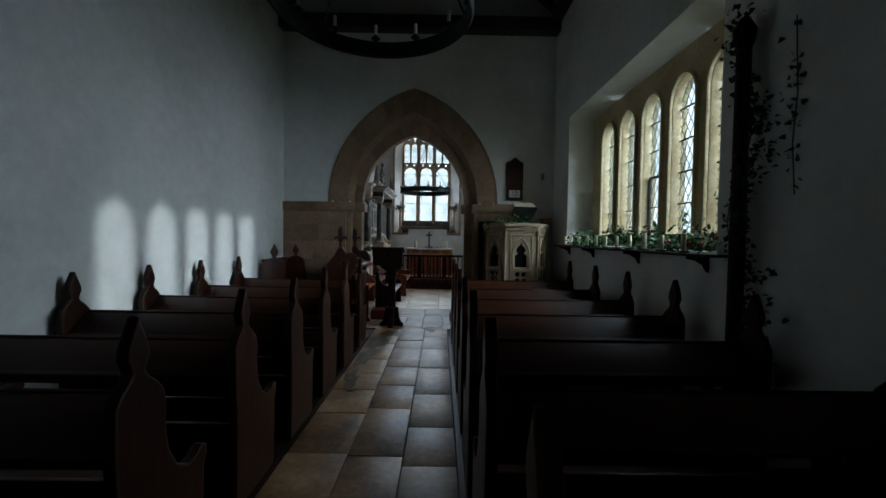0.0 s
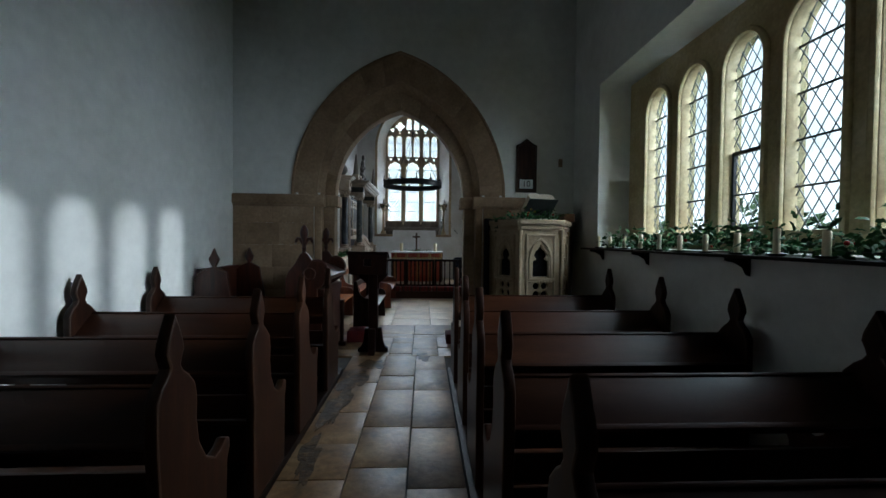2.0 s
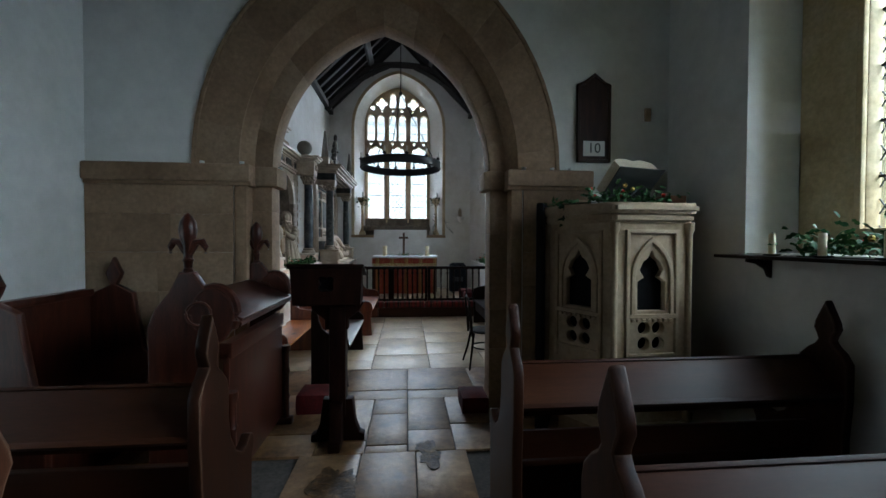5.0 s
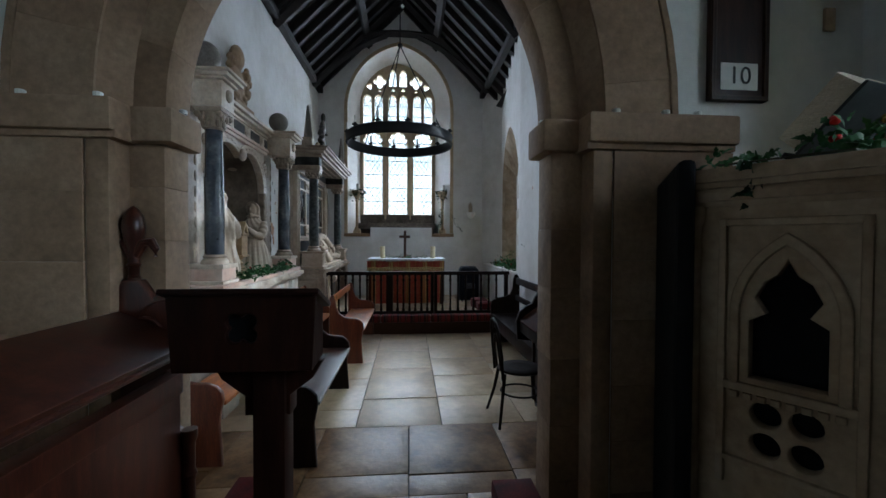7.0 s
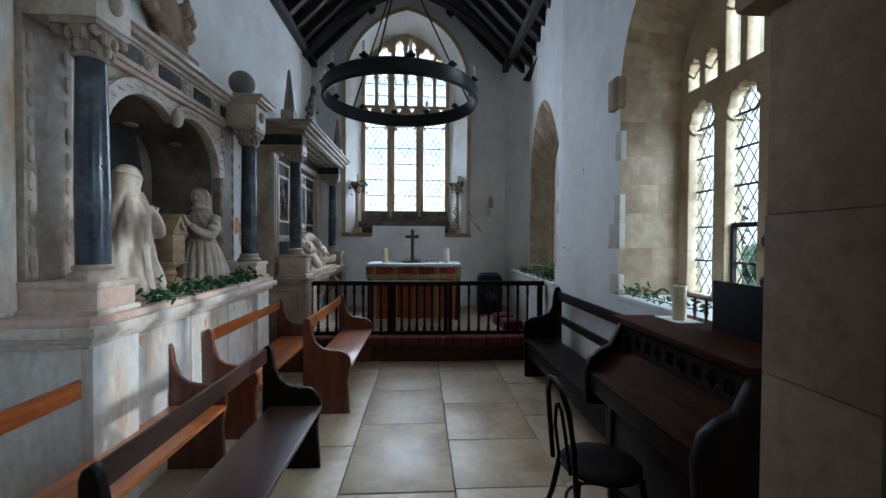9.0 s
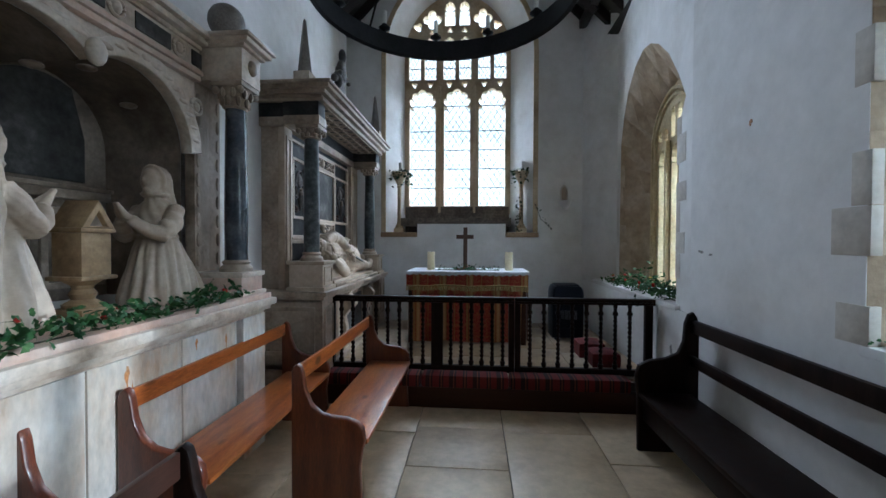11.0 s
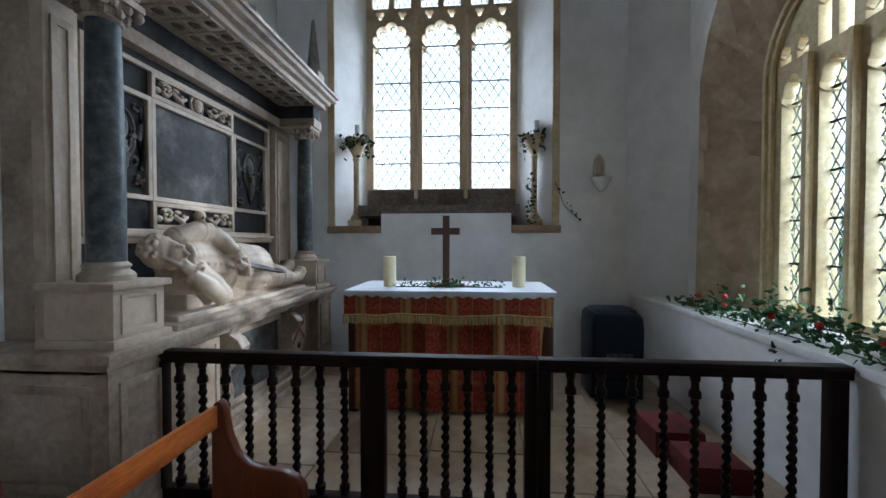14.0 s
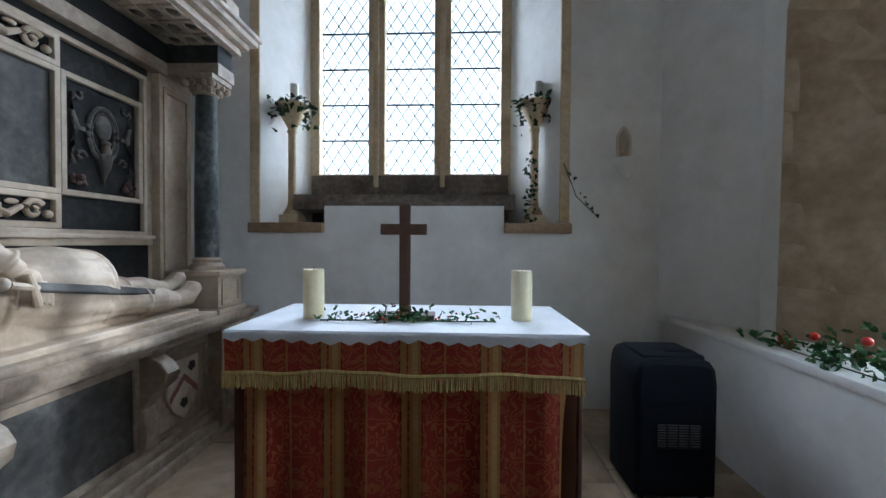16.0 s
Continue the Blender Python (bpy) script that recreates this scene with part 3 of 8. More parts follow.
def leaves(places, size=0.035, seed=1, kind="holly"):
    """Many small folded leaves, one at each place, turned at random."""
    rnd = random.Random(seed)
    verts, faces = [], []
    if kind == "holly":
        half = [(0.0, 0.0), (0.18, 0.16), (0.20, 0.34), (0.12, 0.48), (0.22, 0.66), (0.10, 0.80), (0.0, 1.0)]
    else:
        half = [(0.0, 0.0), (0.30, -0.06), (0.42, 0.20), (0.22, 0.38), (0.28, 0.58), (0.10, 0.70), (0.0, 1.0)]
    for p in places:
        s = size * rnd.uniform(0.6, 1.25)
        m = Matrix.Translation(p) @ Euler((rnd.uniform(-1.3, 1.3), rnd.uniform(-1.3, 1.3), rnd.uniform(0, TAU))).to_matrix().to_4x4()
        base = len(verts)
        for u, v in half:
            verts.append(m @ Vector((u * s, v * s, 0.18 * u * s + 0.1 * s * math.sin(v * 3))))
        for u, v in half[1:-1]:
            verts.append(m @ Vector((-u * s, v * s, 0.18 * u * s + 0.1 * s * math.sin(v * 3))))
        n = len(half)
        for i in range(n - 2):
            a, b = base + i, base + i + 1
            c, d = (base if i == 0 else base + n + i - 1), base + n + i
            if i == 0:
                faces.append((base, base + 1, base + n))
            else:
                faces.append((a, b, d, c))
        faces.append((base + n - 2, base + n - 1, base + n + n - 3))
    me = bpy.data.meshes.new("leaves")
    me.from_pydata([tuple(v) for v in verts], [], faces)
    me.update()
    return me


def swag(p, q, count, sag=0.0, wide=0.08, high=0.06, seed=1):
    """Random places along a hanging line between p and q."""
    rnd = random.Random(seed)
    out = []
    for _ in range(count):
        t = rnd.random()
        c = Vector(p).lerp(Vector(q), t) - Vector((0, 0, sag * 4 * t * (1 - t)))
        out.append(c + Vector((rnd.gauss(0, wide), rnd.gauss(0, wide), abs(rnd.gauss(0, high)))))
    return out

# ---- the large structure ----
# x runs south, y runs east to the altar, z up from the nave floor
NX0, NX1 = -2.95, 2.10          # nave walls
CX0, CX1 = -2.45, 1.50          # chancel walls
AW0, AW1 = 7.50, 7.83           # chancel arch wall
EW = 15.20                      # east wall face
SANCT = 0.30                    # altar floor
MIDX = -0.42

ground = solid("ground", box(-300, 300, -300, 300, -0.6, -0.16), GRASS, (0, 0, -0.16), "grassy churchyard ground around the church", "ground", kind="structure")


def structure(name, geo, mat, label, category="wall", smooth=0):
    return solid(name, geo, mat, (0, 0, 0), label, category, kind="structure", smooth=smooth)


def rect(u0, u1, v0, v1):
    return [(u0, v0), (u1, v0), (u1, v1), (u0, v1)]


structure("wall_nave_north", box(NX0 - 0.8, NX0, -3.0, AW0, -0.2, 5.8), PLASTER, "pale lime-plastered nave wall with sun patches")
structure("wall_nave_west", box(NX0 - 0.8, NX1 + 0.8, -3.8, -3.0, -0.2, 9.0), PLASTER, "plain plastered west wall of the nave")
NAVE_WIN = rect(3.02, 6.63, 1.52, 3.63)
structure("wall_nave_south", plate_x(rect(-3.0, AW0, -0.2, 5.8), [NAVE_WIN], NX1, 0.8), PLASTER, "plastered nave wall with a wide square window recess")

# chancel arch wall with the opening of its outer order
ARCH_X, SPRING = -0.53, 2.25
outer_hole = arch(ARCH_X, 1.245, SPRING, 3.99, down=-0.2)
gable = [(NX0 - 0.3, -0.2)] + [(outer_hole[0][0], -0.2)] + outer_hole[1:-1] + [(outer_hole[-1][0], -0.2)] + [(NX1 + 0.3, -0.2), (NX1 + 0.3, 5.7), (MIDX, 8.4), (NX0 - 0.3, 5.7)]
structure("wall_chancel_arch", plate_y(gable, [], AW0, AW1 - AW0), PLASTER, "plastered wall pierced by the pointed chancel arch")

structure("wall_chancel_north", plate_x(rect(AW1, EW, -0.2, 5.4), [[(9.72, 1.22), (11.44, 1.22)] + [(11.44, 2.3)] + list(reversed(arch(10.58, 0.86, 2.3, 2.72)))[1:-1] + [(9.72, 2.3)]], CX0 - 0.85, 0.85),
                       PLASTER_C, "white chancel wall, plaster flaking to ochre beside the tombs")

# east wall with the rear arch of the great window
REAR = arch(-0.55, 1.22, 4.75, 6.25)
rear_hole = [(-1.77, 1.75), (-1.77, 4.75)] + REAR[1:-1] + [(0.67, 4.75), (0.67, 1.75), (0.23, 1.75), (0.23, 1.93), (-1.235, 1.93), (-1.235, 1.75)]
structure("wall_east", plate_y([(CX0 - 0.3, -0.2), (CX1 + 0.3, -0.2), (CX1 + 0.3, 5.0), (MIDX, 7.3), (CX0 - 0.3, 5.0)], [rear_hole], EW, 0.85), PLASTER_C, "whitewashed east wall round the great window", smooth=0)

SW1 = [(12.30, 1.04), (12.27, 2.68), (12.14, 2.88), (12.30, 3.12), (12.55, 3.42), (12.85, 3.66), (13.12, 3.80), (13.40, 3.86), (13.72, 3.80), (14.02, 3.62), (14.25, 3.34), (14.40, 3.00), (14.45, 1.04)]
SW2 = [(8.85, 1.12), (8.85, 2.95)] + arch(9.685, 0.835, 2.95, 3.98)[1:-1] + [(10.52, 2.95), (10.52, 1.12)]
structure("wall_chancel_south", plate_x([(AW1, -0.2), (EW, -0.2), (EW, 1.03), (12.0, 1.03), (12.0, 5.4), (AW1, 5.4)], [SW2], CX1, 0.95), PLASTER_C, "uneven whitewashed chancel wall above a projecting sill ledge")


def slant(y):
    """Face of the upper south wall beside the altar, which stands back from the ledge below."""
    return CX1 + 0.30 * (y - 12.0) / 2.6


def wall_run(p, q, holes, z0, z1, thick):
    """A wall piece between two places in plan, its thickness to the south; holes are given in (y, z)."""
    d = (Vector((*q, 0)) - Vector((*p, 0)))
    L = d.length
    d.normalize()
    me = plate(rect(0, L, z0, z1), [[((y - p[1]) * L / (q[1] - p[1]), z) for y, z in h] for h in holes], thick)
    me.transform(Matrix(((d.x, 0, d.y, p[0]), (d.y, 0, -d.x, p[1]), (0, 1, 0, 0), (0, 0, 0, 1))))
    return me


structure("wall_sanctuary_south", wall_run((CX1, 12.0), (CX1 + 0.30, 14.60), [SW1], 1.02, 5.4, 0.6), PLASTER_C, "whitewashed upper wall set back round the altar window")
structure("wall_sanctuary_return", wall_run((CX1 + 0.30, 14.60), (CX1 - 0.05, 15.22), [], 1.02, 5.4, 0.6), PLASTER_C, "whitewashed return of the set-back upper wall")


def chunk(name, geo, mat, parent, label="", smooth=35):
    return part(name, geo, mat, parent, label, smooth)


# stone dressings of the chancel arch
chancel_arch = thing("chancel_arch", (ARCH_X, AW0, 0), "pointed two-order limestone chancel arch on moulded imposts", "arch", kind="structure")


def ring_plate(inner, outer, y, thick, bevel=0.0):
    return plate_y(list(inner) + list(reversed(outer)), [], y, thick, bevel)


# flat outer ring, stepped inner order with a chamfer between
def voussoirs(name, inner, outer, step, y, thick, seed):
    """Wedge stones between two arches of equal count, each with its own joint."""
    rnd = random.Random(seed)
    i, n = 0, len(inner) - 1
    while i < n:
        j = min(i + step + rnd.choice((-1, 0, 0, 1)), n)
        if n - j < 2:
            j = n
        a, b = list(inner[i:j + 1]), list(outer[i:j + 1])
        for row, other in ((a, b), (b, a)):
            for end, nxt in ((0, 1), (-1, -2)):
                p, q = Vector(row[end]), Vector(row[nxt])
                row[end] = tuple(p + (q - p).normalized() * 0.0005)
        chunk(name, plate_y(a + list(reversed(b)), [], y - rnd.uniform(0, 0.0012), thick, 0.0015), STONE, chancel_arch)
        i = j


voussoirs("voussoir", arch(ARCH_X, 1.20, SPRING, 3.93, 30), arch(ARCH_X, 1.55, SPRING, 4.34, 30), 5, AW0 - 0.016, 0.05, 31)
chunk("hood_edge", ring_plate(arch(ARCH_X, 1.545, SPRING, 4.335), arch(ARCH_X, 1.585, SPRING, 4.378), AW0 - 0.026, 0.05, 0.008), STONE, chancel_arch)
a0 = [Vector((u, AW0 - 0.017, v)) for u, v in arch(ARCH_X, 1.21, SPRING, 3.94)]
a1 = [Vector((u, AW0 + 0.12, v)) for u, v in arch(ARCH_X, 1.12, SPRING, 3.82)]
chunk("chamfer", loft(a0, a1), STONE, chancel_arch)
voussoirs("inner_voussoir", arch(ARCH_X, 0.97, SPRING, 3.55, 30), arch(ARCH_X, 1.27, SPRING, 4.02, 30), 5, AW0 + 0.124, 0.214, 33)
chunk("arch_core", ring_plate(arch(ARCH_X, 0.985, SPRING, 3.567, 30), arch(ARCH_X, 1.262, SPRING, 4.01, 30), AW0 + 0.136, 0.19), STONE, chancel_arch)
chunk("arch_backing", ring_plate(arch(ARCH_X, 1.25, SPRING, 3.993, 30), arch(ARCH_X, 1.545, SPRING, 4.335, 30), AW0 - 0.006, 0.012), STONE, chancel_arch)
for side in (-1, 1):
    xs = sorted((ARCH_X + side * 0.975, ARCH_X + side * 1.19))
    rz = random.Random(41 + side)
    z = -0.04
    while z < 2.07:
        h = rz.uniform(0.26, 0.40)
        h = 2.08 - z if 2.08 - z - h < 0.15 else h
        g = rz.uniform(0, 0.004)
        chunk("respond_stone", box(xs[0] + (g if side > 0 else 0), xs[1] - (g if side < 0 else 0), AW0 + 0.12, AW1 + 0.006 - g, z + 0.0005, z + h - 0.0005, 0.003), STONE, chancel_arch)
        z += h
    chunk("respond_core", box(xs[0] + 0.012, xs[1] - 0.012, AW0 + 0.13, AW1 - 0.008, -0.04, 2.08), STONE, chancel_arch)
    bm = bmesh.new()
    xs = sorted((ARCH_X + side * 1.14, ARCH_X + side * 1.25))
    add_box(bm, xs[0], xs[1], AW0 - 0.015, AW0 + 0.16, -0.05, 2.08, 0.025)
    chunk("outer_respond", bm, STONE, chancel_arch)
    bm = bmesh.new()
    xs = sorted((ARCH_X + side * 0.915, ARCH_X + side * 1.21))
    add_box(bm, xs[0], xs[1], AW0 + 0.07, AW1 + 0.03, 2.08, 2.25, 0.02)
    chunk("inner_impost", bm, STONE, chancel_arch)
    far = NX0 + 0.004 if side < 0 else 1.36
    bm = bmesh.new()
    xs = sorted((ARCH_X + side * 1.10, far))
    add_box(bm, xs[0], xs[1], AW0 - 0.065, AW0 + 0.14, 2.10, 2.25, 0.02)
    add_box(bm, xs[0], xs[1], AW0 - 0.035, AW0 + 0.12, 2.07, 2.12, 0.012)
    chunk("outer_impost", bm, STONE, chancel_arch)
    # courses of dressed stone below the impost
    rnd = random.Random(5 + side)
    z = -0.02
    while z < 2.05:
        h = min(rnd.uniform(0.24, 0.36), 2.07 - z)
        if 2.07 - z - h < 0.12:
            h = 2.07 - z
        x0 = ARCH_X + side * 1.252
        while (far - x0) * side > 0.02:
            w = rnd.uniform(0.35, 0.65)
            x1 = x0 + side * w
            if (far - x1) * side < 0.2:
                x1 = far
            xs = sorted((x0, x1))
            chunk("stone", box(xs[0] + 0.0005, xs[1] - 0.0005, AW0 - 0.015 - rnd.uniform(0, 0.001), AW0 + 0.03, z + 0.0005, z + h - 0.0005, 0.0015), STONE, chancel_arch)
            x0 = x1
        z += h
# small white candle stubs along the impost
stub = solid("tea_light", lathe([(0.019, 0), (0.019, 0.018), (0.016, 0.02)], ARCH_X, AW0, 2.251, 10), WAX_WHITE, (ARCH_X, AW0, 2.251), "small white tea light standing on the stone impost", "candle", "tea lights on the impost")
spots = [(-2.02, 7.47), (-1.70, 7.47), (-1.56, 7.68), (-1.46, 7.70), (0.42, 7.70), (0.54, 7.68), (0.72, 7.47), (0.98, 7.47), (1.15, 7.47)]
stub.matrix_basis = pose(spots[0][0], spots[0][1], 2.251)
for x, y in spots[1:]:
    copy_thing(stub, pose(x, y, 2.251))

# roofs
CEAVE, CPITCH = 5.12, radians(45)


def pitched(name, x0, x1, y0, y1, eave, pitch, step, label, purlins=True):
    """Boarded roof slopes with their common rafters, as one mesh."""
    bm = bmesh.new()
    mid = (x0 + x1) / 2
    run = (x1 - x0) / 2 + 0.4
    for side in (-1, 1):
        slope = Matrix.Translation((mid, 0, eave + math.tan(pitch) * (x1 - x0) / 2)) @ Matrix.Rotation(side * pitch, 4, "Y")
        L = run / math.cos(pitch)
        u0, u1 = (0, L) if side > 0 else (-L, 0)
        add_box(bm, u0 - (0.12 if side > 0 else 0.1), u1 + (0.1 if side > 0 else 0.12), y0 - 0.05, y1 + 0.05, 0.128, 0.20, m=slope)
        n = 9
        for k in range(n):
            add_box(bm, u0 + (u1 - u0) * k / n + 0.004, u0 + (u1 - u0) * (k + 1) / n - 0.004, y0, y1, 0.10, 0.13, m=slope)
        y = y0 + 0.15
        while y < y1:
            add_box(bm, u0, u1, y - 0.05, y + 0.05, -0.02, 0.10, 0.008, m=slope)
            y += step
        if purlins:
            for k in (0.35, 0.97):
                c = k * L * side
                add_box(bm, c - 0.07, c + 0.07, y0, y1, -0.12, -0.02, 0.01, m=slope)
    return structure(name, bm, WOOD_ROOF, label, "ceiling")


pitched("ceiling_nave", NX0, NX1, -3.0, AW0, 5.55, radians(43), 0.42, "dark boarded nave roof with timber rafters")
pitched("ceiling_chancel", CX0, CX1, AW1, EW, CEAVE, CPITCH, 0.40, "black timber chancel roof with close rafters")


def truss(y, x0, x1, eave, pitch, collar):
    t = thing("roof_truss", ((x0 + x1) / 2, y, collar), "black timber roof truss with a cambered collar and curved braces", "roof truss", "roof trusses", kind="structure")
    mid = (x0 + x1) / 2
    ridge = eave + math.tan(pitch) * (x1 - x0) / 2
    half = (ridge - collar) / math.tan(pitch)
    bm = bmesh.new()
    pts = [(mid + half * k / 6, y, collar + 0.10 * (1 - (k / 6) ** 2)) for k in range(-6, 7)]
    add_tube(bm, pts, 0.085, 4)
    part("collar_beam", bm, WOOD_ROOF, t)
    for s in (-1, 1):
        end = mid + s * (x1 - x0) / 2
        bm = bmesh.new()
        n = 8
        p0, p1, p2 = Vector((end - s * 0.03, y, eave - 0.12)), Vector((end - s * 0.75, y, collar - 0.28)), Vector((mid + s * 0.35, y, collar + 0.05))
        add_tube(bm, [p0 * (1 - k / n) ** 2 + p1 * 2 * (k / n) * (1 - k / n) + p2 * (k / n) ** 2 for k in range(n + 1)], 0.07, 4)
        part("brace", bm, WOOD_ROOF, t)
        bm = bmesh.new()
        add_tube(bm, [(end - s * 0.05, y, eave - 0.02), (mid, y, ridge - 0.08)], 0.085, 4)
        part("principal_rafter", bm, WOOD_ROOF, t)
    return t


for y in (9.5, 12.1, 14.6):
    truss(y, CX0, CX1, CEAVE, CPITCH, 6.13)
solid("tie_beam", box(NX0 + 0.002, NX1 - 0.002, 7.20, 7.44, 5.34, 5.58, 0.02), WOOD_ROOF, (MIDX, 7.3, 5.34), "dark tie beam across the nave gable", "beam", kind="structure")
for x in (NX0 + 0.08, NX1 - 0.08):
    solid("wall_plate", box(x - 0.078, x + 0.078, -3.0, 7.2, 5.5, 5.68, 0.01), WOOD_ROOF, (x, 2, 5.5), "dark timber wall plate under the nave rafters", "beam", kind="structure")
for x in (CX0 + 0.06, CX1 - 0.06):
    solid("wall_plate", box(x - 0.058, x + 0.058, AW1 + 0.002, EW - 0.002, 5.06, 5.19, 0.01), WOOD_ROOF, (x, 12, 5.06), "dark timber wall plate of the chancel roof", "beam", kind="structure")


# ---- windows ----
def window_thing(name, at, label):
    return thing(name, at, label, "window", kind="structure")


def glaze(win, outline, stand, at, wide, high, bars, strip=0.006):
    """Glass, diamond leads and saddle bars for one light, all on one plane."""
    g = plate(outline, [], 0.004)
    g.transform(stand(at))
    pane = part("pane", g, GLASS, win, smooth=0)
    pane.visible_shadow = False
    bm = lattice(outline, wide, high, strip)
    me = as_mesh("lead_lattice", bm)
    me.transform(stand(at - 0.008))
    part("lead_lattice", me, LEAD, pane, smooth=0)
    us = [u for u, v in outline]
    for z in bars:
        hit = clip_line((min(us) - 0.1, z), (max(us) + 0.1, z), outline)
        if hit:
            span = max(us) - min(us) + 0.2
            b = bmesh.new()
            add_box(b, min(us) - 0.1 + hit[0] * span, min(us) - 0.1 + hit[1] * span, z - 0.007, z + 0.007, -0.02, -0.006)
            me = as_mesh("saddle_bar", b)
            me.transform(stand(at))
            part("saddle_bar", me, IRON, pane, smooth=0)
    return pane


# nave window of five round-headed lights
w1 = window_thing("window_1", (2.55, 4.82, 1.52), "five-light leaded nave window in golden stone")
centres = [5.985, 5.375, 4.765, 4.155, 3.545]
lights = [round_head(c, 0.205, 1.70, 3.08, 0.26) for c in centres]
part("window_frame", plate_x(rect(3.022, 6.628, 1.525, 3.628), lights, 2.50, 0.17, 0.022), STONE_GOLD, w1)
for c, l in zip(centres, lights):
    part("moulding", plate_x(round_head(c, 0.255, 1.66, 3.08, 0.31), [round_head(c, 0.212, 1.70, 3.08, 0.266)], 2.468, 0.04, 0.012), STONE_GOLD, w1)
for i, l in enumerate(lights):
    glaze(w1, l, to_x, 2.60, 0.098, 0.165, [2.02, 2.36, 2.70, 3.04] if i != 2 else [2.02, 2.70, 3.04])
part("casement_frame", plate_x(rect(4.565, 4.965, 1.72, 2.40), [rect(4.585, 4.945, 1.74, 2.37)], 2.575, 0.03), IRON, w1, "small iron opening casement")
part("window_sill", box(2.101, 2.50, 3.03, 6.62, 1.50, 1.535, 0.006), PLASTER, w1)

# great east window
w2 = window_thing("window_2", (-0.55, 15.75, 2.1), "three-light traceried east window of leaded glass")
WX = -0.60
main = [WX - 0.62, WX, WX + 0.62]
WY = 15.70
east_outline = [(WX - 0.95, 2.12), (WX - 0.95, 5.0)] + arch(WX, 0.95, 5.0, 6.08)[1:-1] + [(WX + 0.95, 5.0), (WX + 0.95, 2.12)]
holes, heads, small = [], [], []
for c in main:
    holes.append(cusped(c, 0.2325, 2.27, 4.08, 4.34))
    heads.append([(c - 0.24, 2.26), (c - 0.24, 4.12), (c - 0.14, 4.30), (c, 4.36), (c + 0.14, 4.30), (c + 0.24, 4.12), (c + 0.24, 2.26)])
    for d in (-0.140, 0.140):
        holes.append(cusped(c + d, 0.105, 4.52, 5.12, 5.27))
        small.append([(c + d - 0.11, 4.50), (c + d - 0.11, 5.18), (c + d, 5.28), (c + d + 0.11, 5.18), (c + d + 0.11, 4.50)])
        holes.append(foil(c + d, 4.435, 0.05, 3, a0=-math.pi / 2))
for c in (WX - 0.13, WX + 0.13):
    holes.append(cusped(c, 0.092, 5.47, 5.74, 5.90))
    holes.append(foil(c, 5.385, 0.05, 3, a0=math.pi / 2))
for s in (-1, 1):
    holes.append(foil(WX + s * 0.45, 5.58, 0.15, 4, a0=0))
    holes.append(foil(WX + s * 0.45, 5.36, 0.04, 3, a0=math.pi / 2))
    holes.append(foil(WX + s * 0.70, 5.46, 0.075, 3, a0=math.pi / 2 + s * 0.7))
part("tracery", plate_y(east_outline, holes, WY, 0.16, 0.010), STONE_PALE, w2)
for h in heads:
    glaze(w2, h, to_y, WY + 0.10, 0.116, 0.172, [2.60, 2.94, 3.28, 3.62, 4.07], 0.0085)
for h in small:
    glaze(w2, h, to_y, WY + 0.10, 0.07, 0.12, [4.75, 5.0], 0.008)
top = plate([(WX - 0.84, 5.30), (WX - 0.62, 5.62), (WX - 0.34, 5.86), (WX, 5.98), (WX + 0.34, 5.86), (WX + 0.62, 5.62), (WX + 0.84, 5.30)], [], 0.004)
top.transform(to_y(WY + 0.10))
tp = part("pane", top, GLASS, w2, smooth=0)
tp.visible_shadow = False
low = plate(rect(WX - 0.87, WX + 0.87, 4.38, 4.49), [], 0.004)
low.transform(to_y(WY + 0.10))
low = part("pane", low, GLASS, w2, smooth=0)
low.visible_shadow = False
for c in main[:-1]:
    part("mullion", box(c + 0.285, c + 0.335, WY - 0.035, WY + 0.01, 2.14, 4.4, 0.015), STONE_PALE, w2)
# splayed reveal, stone jamb edge, sloping sill
ra = [Vector((-1.77, EW + 0.002, 1.76)), Vector((-1.77, EW + 0.002, 4.75))] + [Vector((u, EW + 0.002, v)) for u, v in REAR[1:-1]] + [Vector((0.67, EW + 0.002, 4.75)), Vector((0.67, EW + 0.002, 1.76))]
fr = arch(WX, 0.93, 4.95, 6.04)
rb = [Vector((WX - 0.93, WY + 0.02, 1.76)), Vector((WX - 0.93, WY + 0.02, 4.95))] + [Vector((u, WY + 0.02, v)) for u, v in fr[1:-1]] + [Vector((WX + 0.93, WY + 0.02, 4.95)), Vector((WX + 0.93, WY + 0.02, 1.76))]
part("reveal", loft(ra, rb), PLASTER_C, w2)
band_in = [(-1.77, 1.79), (-1.77, 4.75)] + REAR[1:-1] + [(0.67, 4.75), (0.67, 1.79)]
big = arch(-0.55, 1.30, 4.75, 6.34)
band_out = [(-1.85, 1.79), (-1.85, 4.75)] + big[1:-1] + [(0.75, 4.75), (0.75, 1.79)]
part("jamb_edge", plate_y(band_in + list(reversed(band_out)), [], EW - 0.012, 0.06, 0.008), STONE_PALE, w2)
bm = bmesh.new()
x0, x1 = WX - 0.93, WX + 0.93
vs = [bm.verts.new(p) for p in ((x0, EW + 0.10, 2.03), (x1, EW + 0.10, 2.03), (x1, WY + 0.02, 2.05), (x0, WY + 0.02, 2.05), (x0, EW + 0.07, 1.90), (x1, EW + 0.07, 1.90), (x1, WY + 0.02, 1.90), (x0, WY + 0.02, 1.90))]
for f in ((0, 1, 2, 3), (4, 5, 1, 0), (3, 2, 6, 7), (7, 6, 5, 4), (0, 3, 7, 4), (2, 1, 5, 6)):
    bm.faces.new([vs[i] for i in f])
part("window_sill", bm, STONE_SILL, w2)
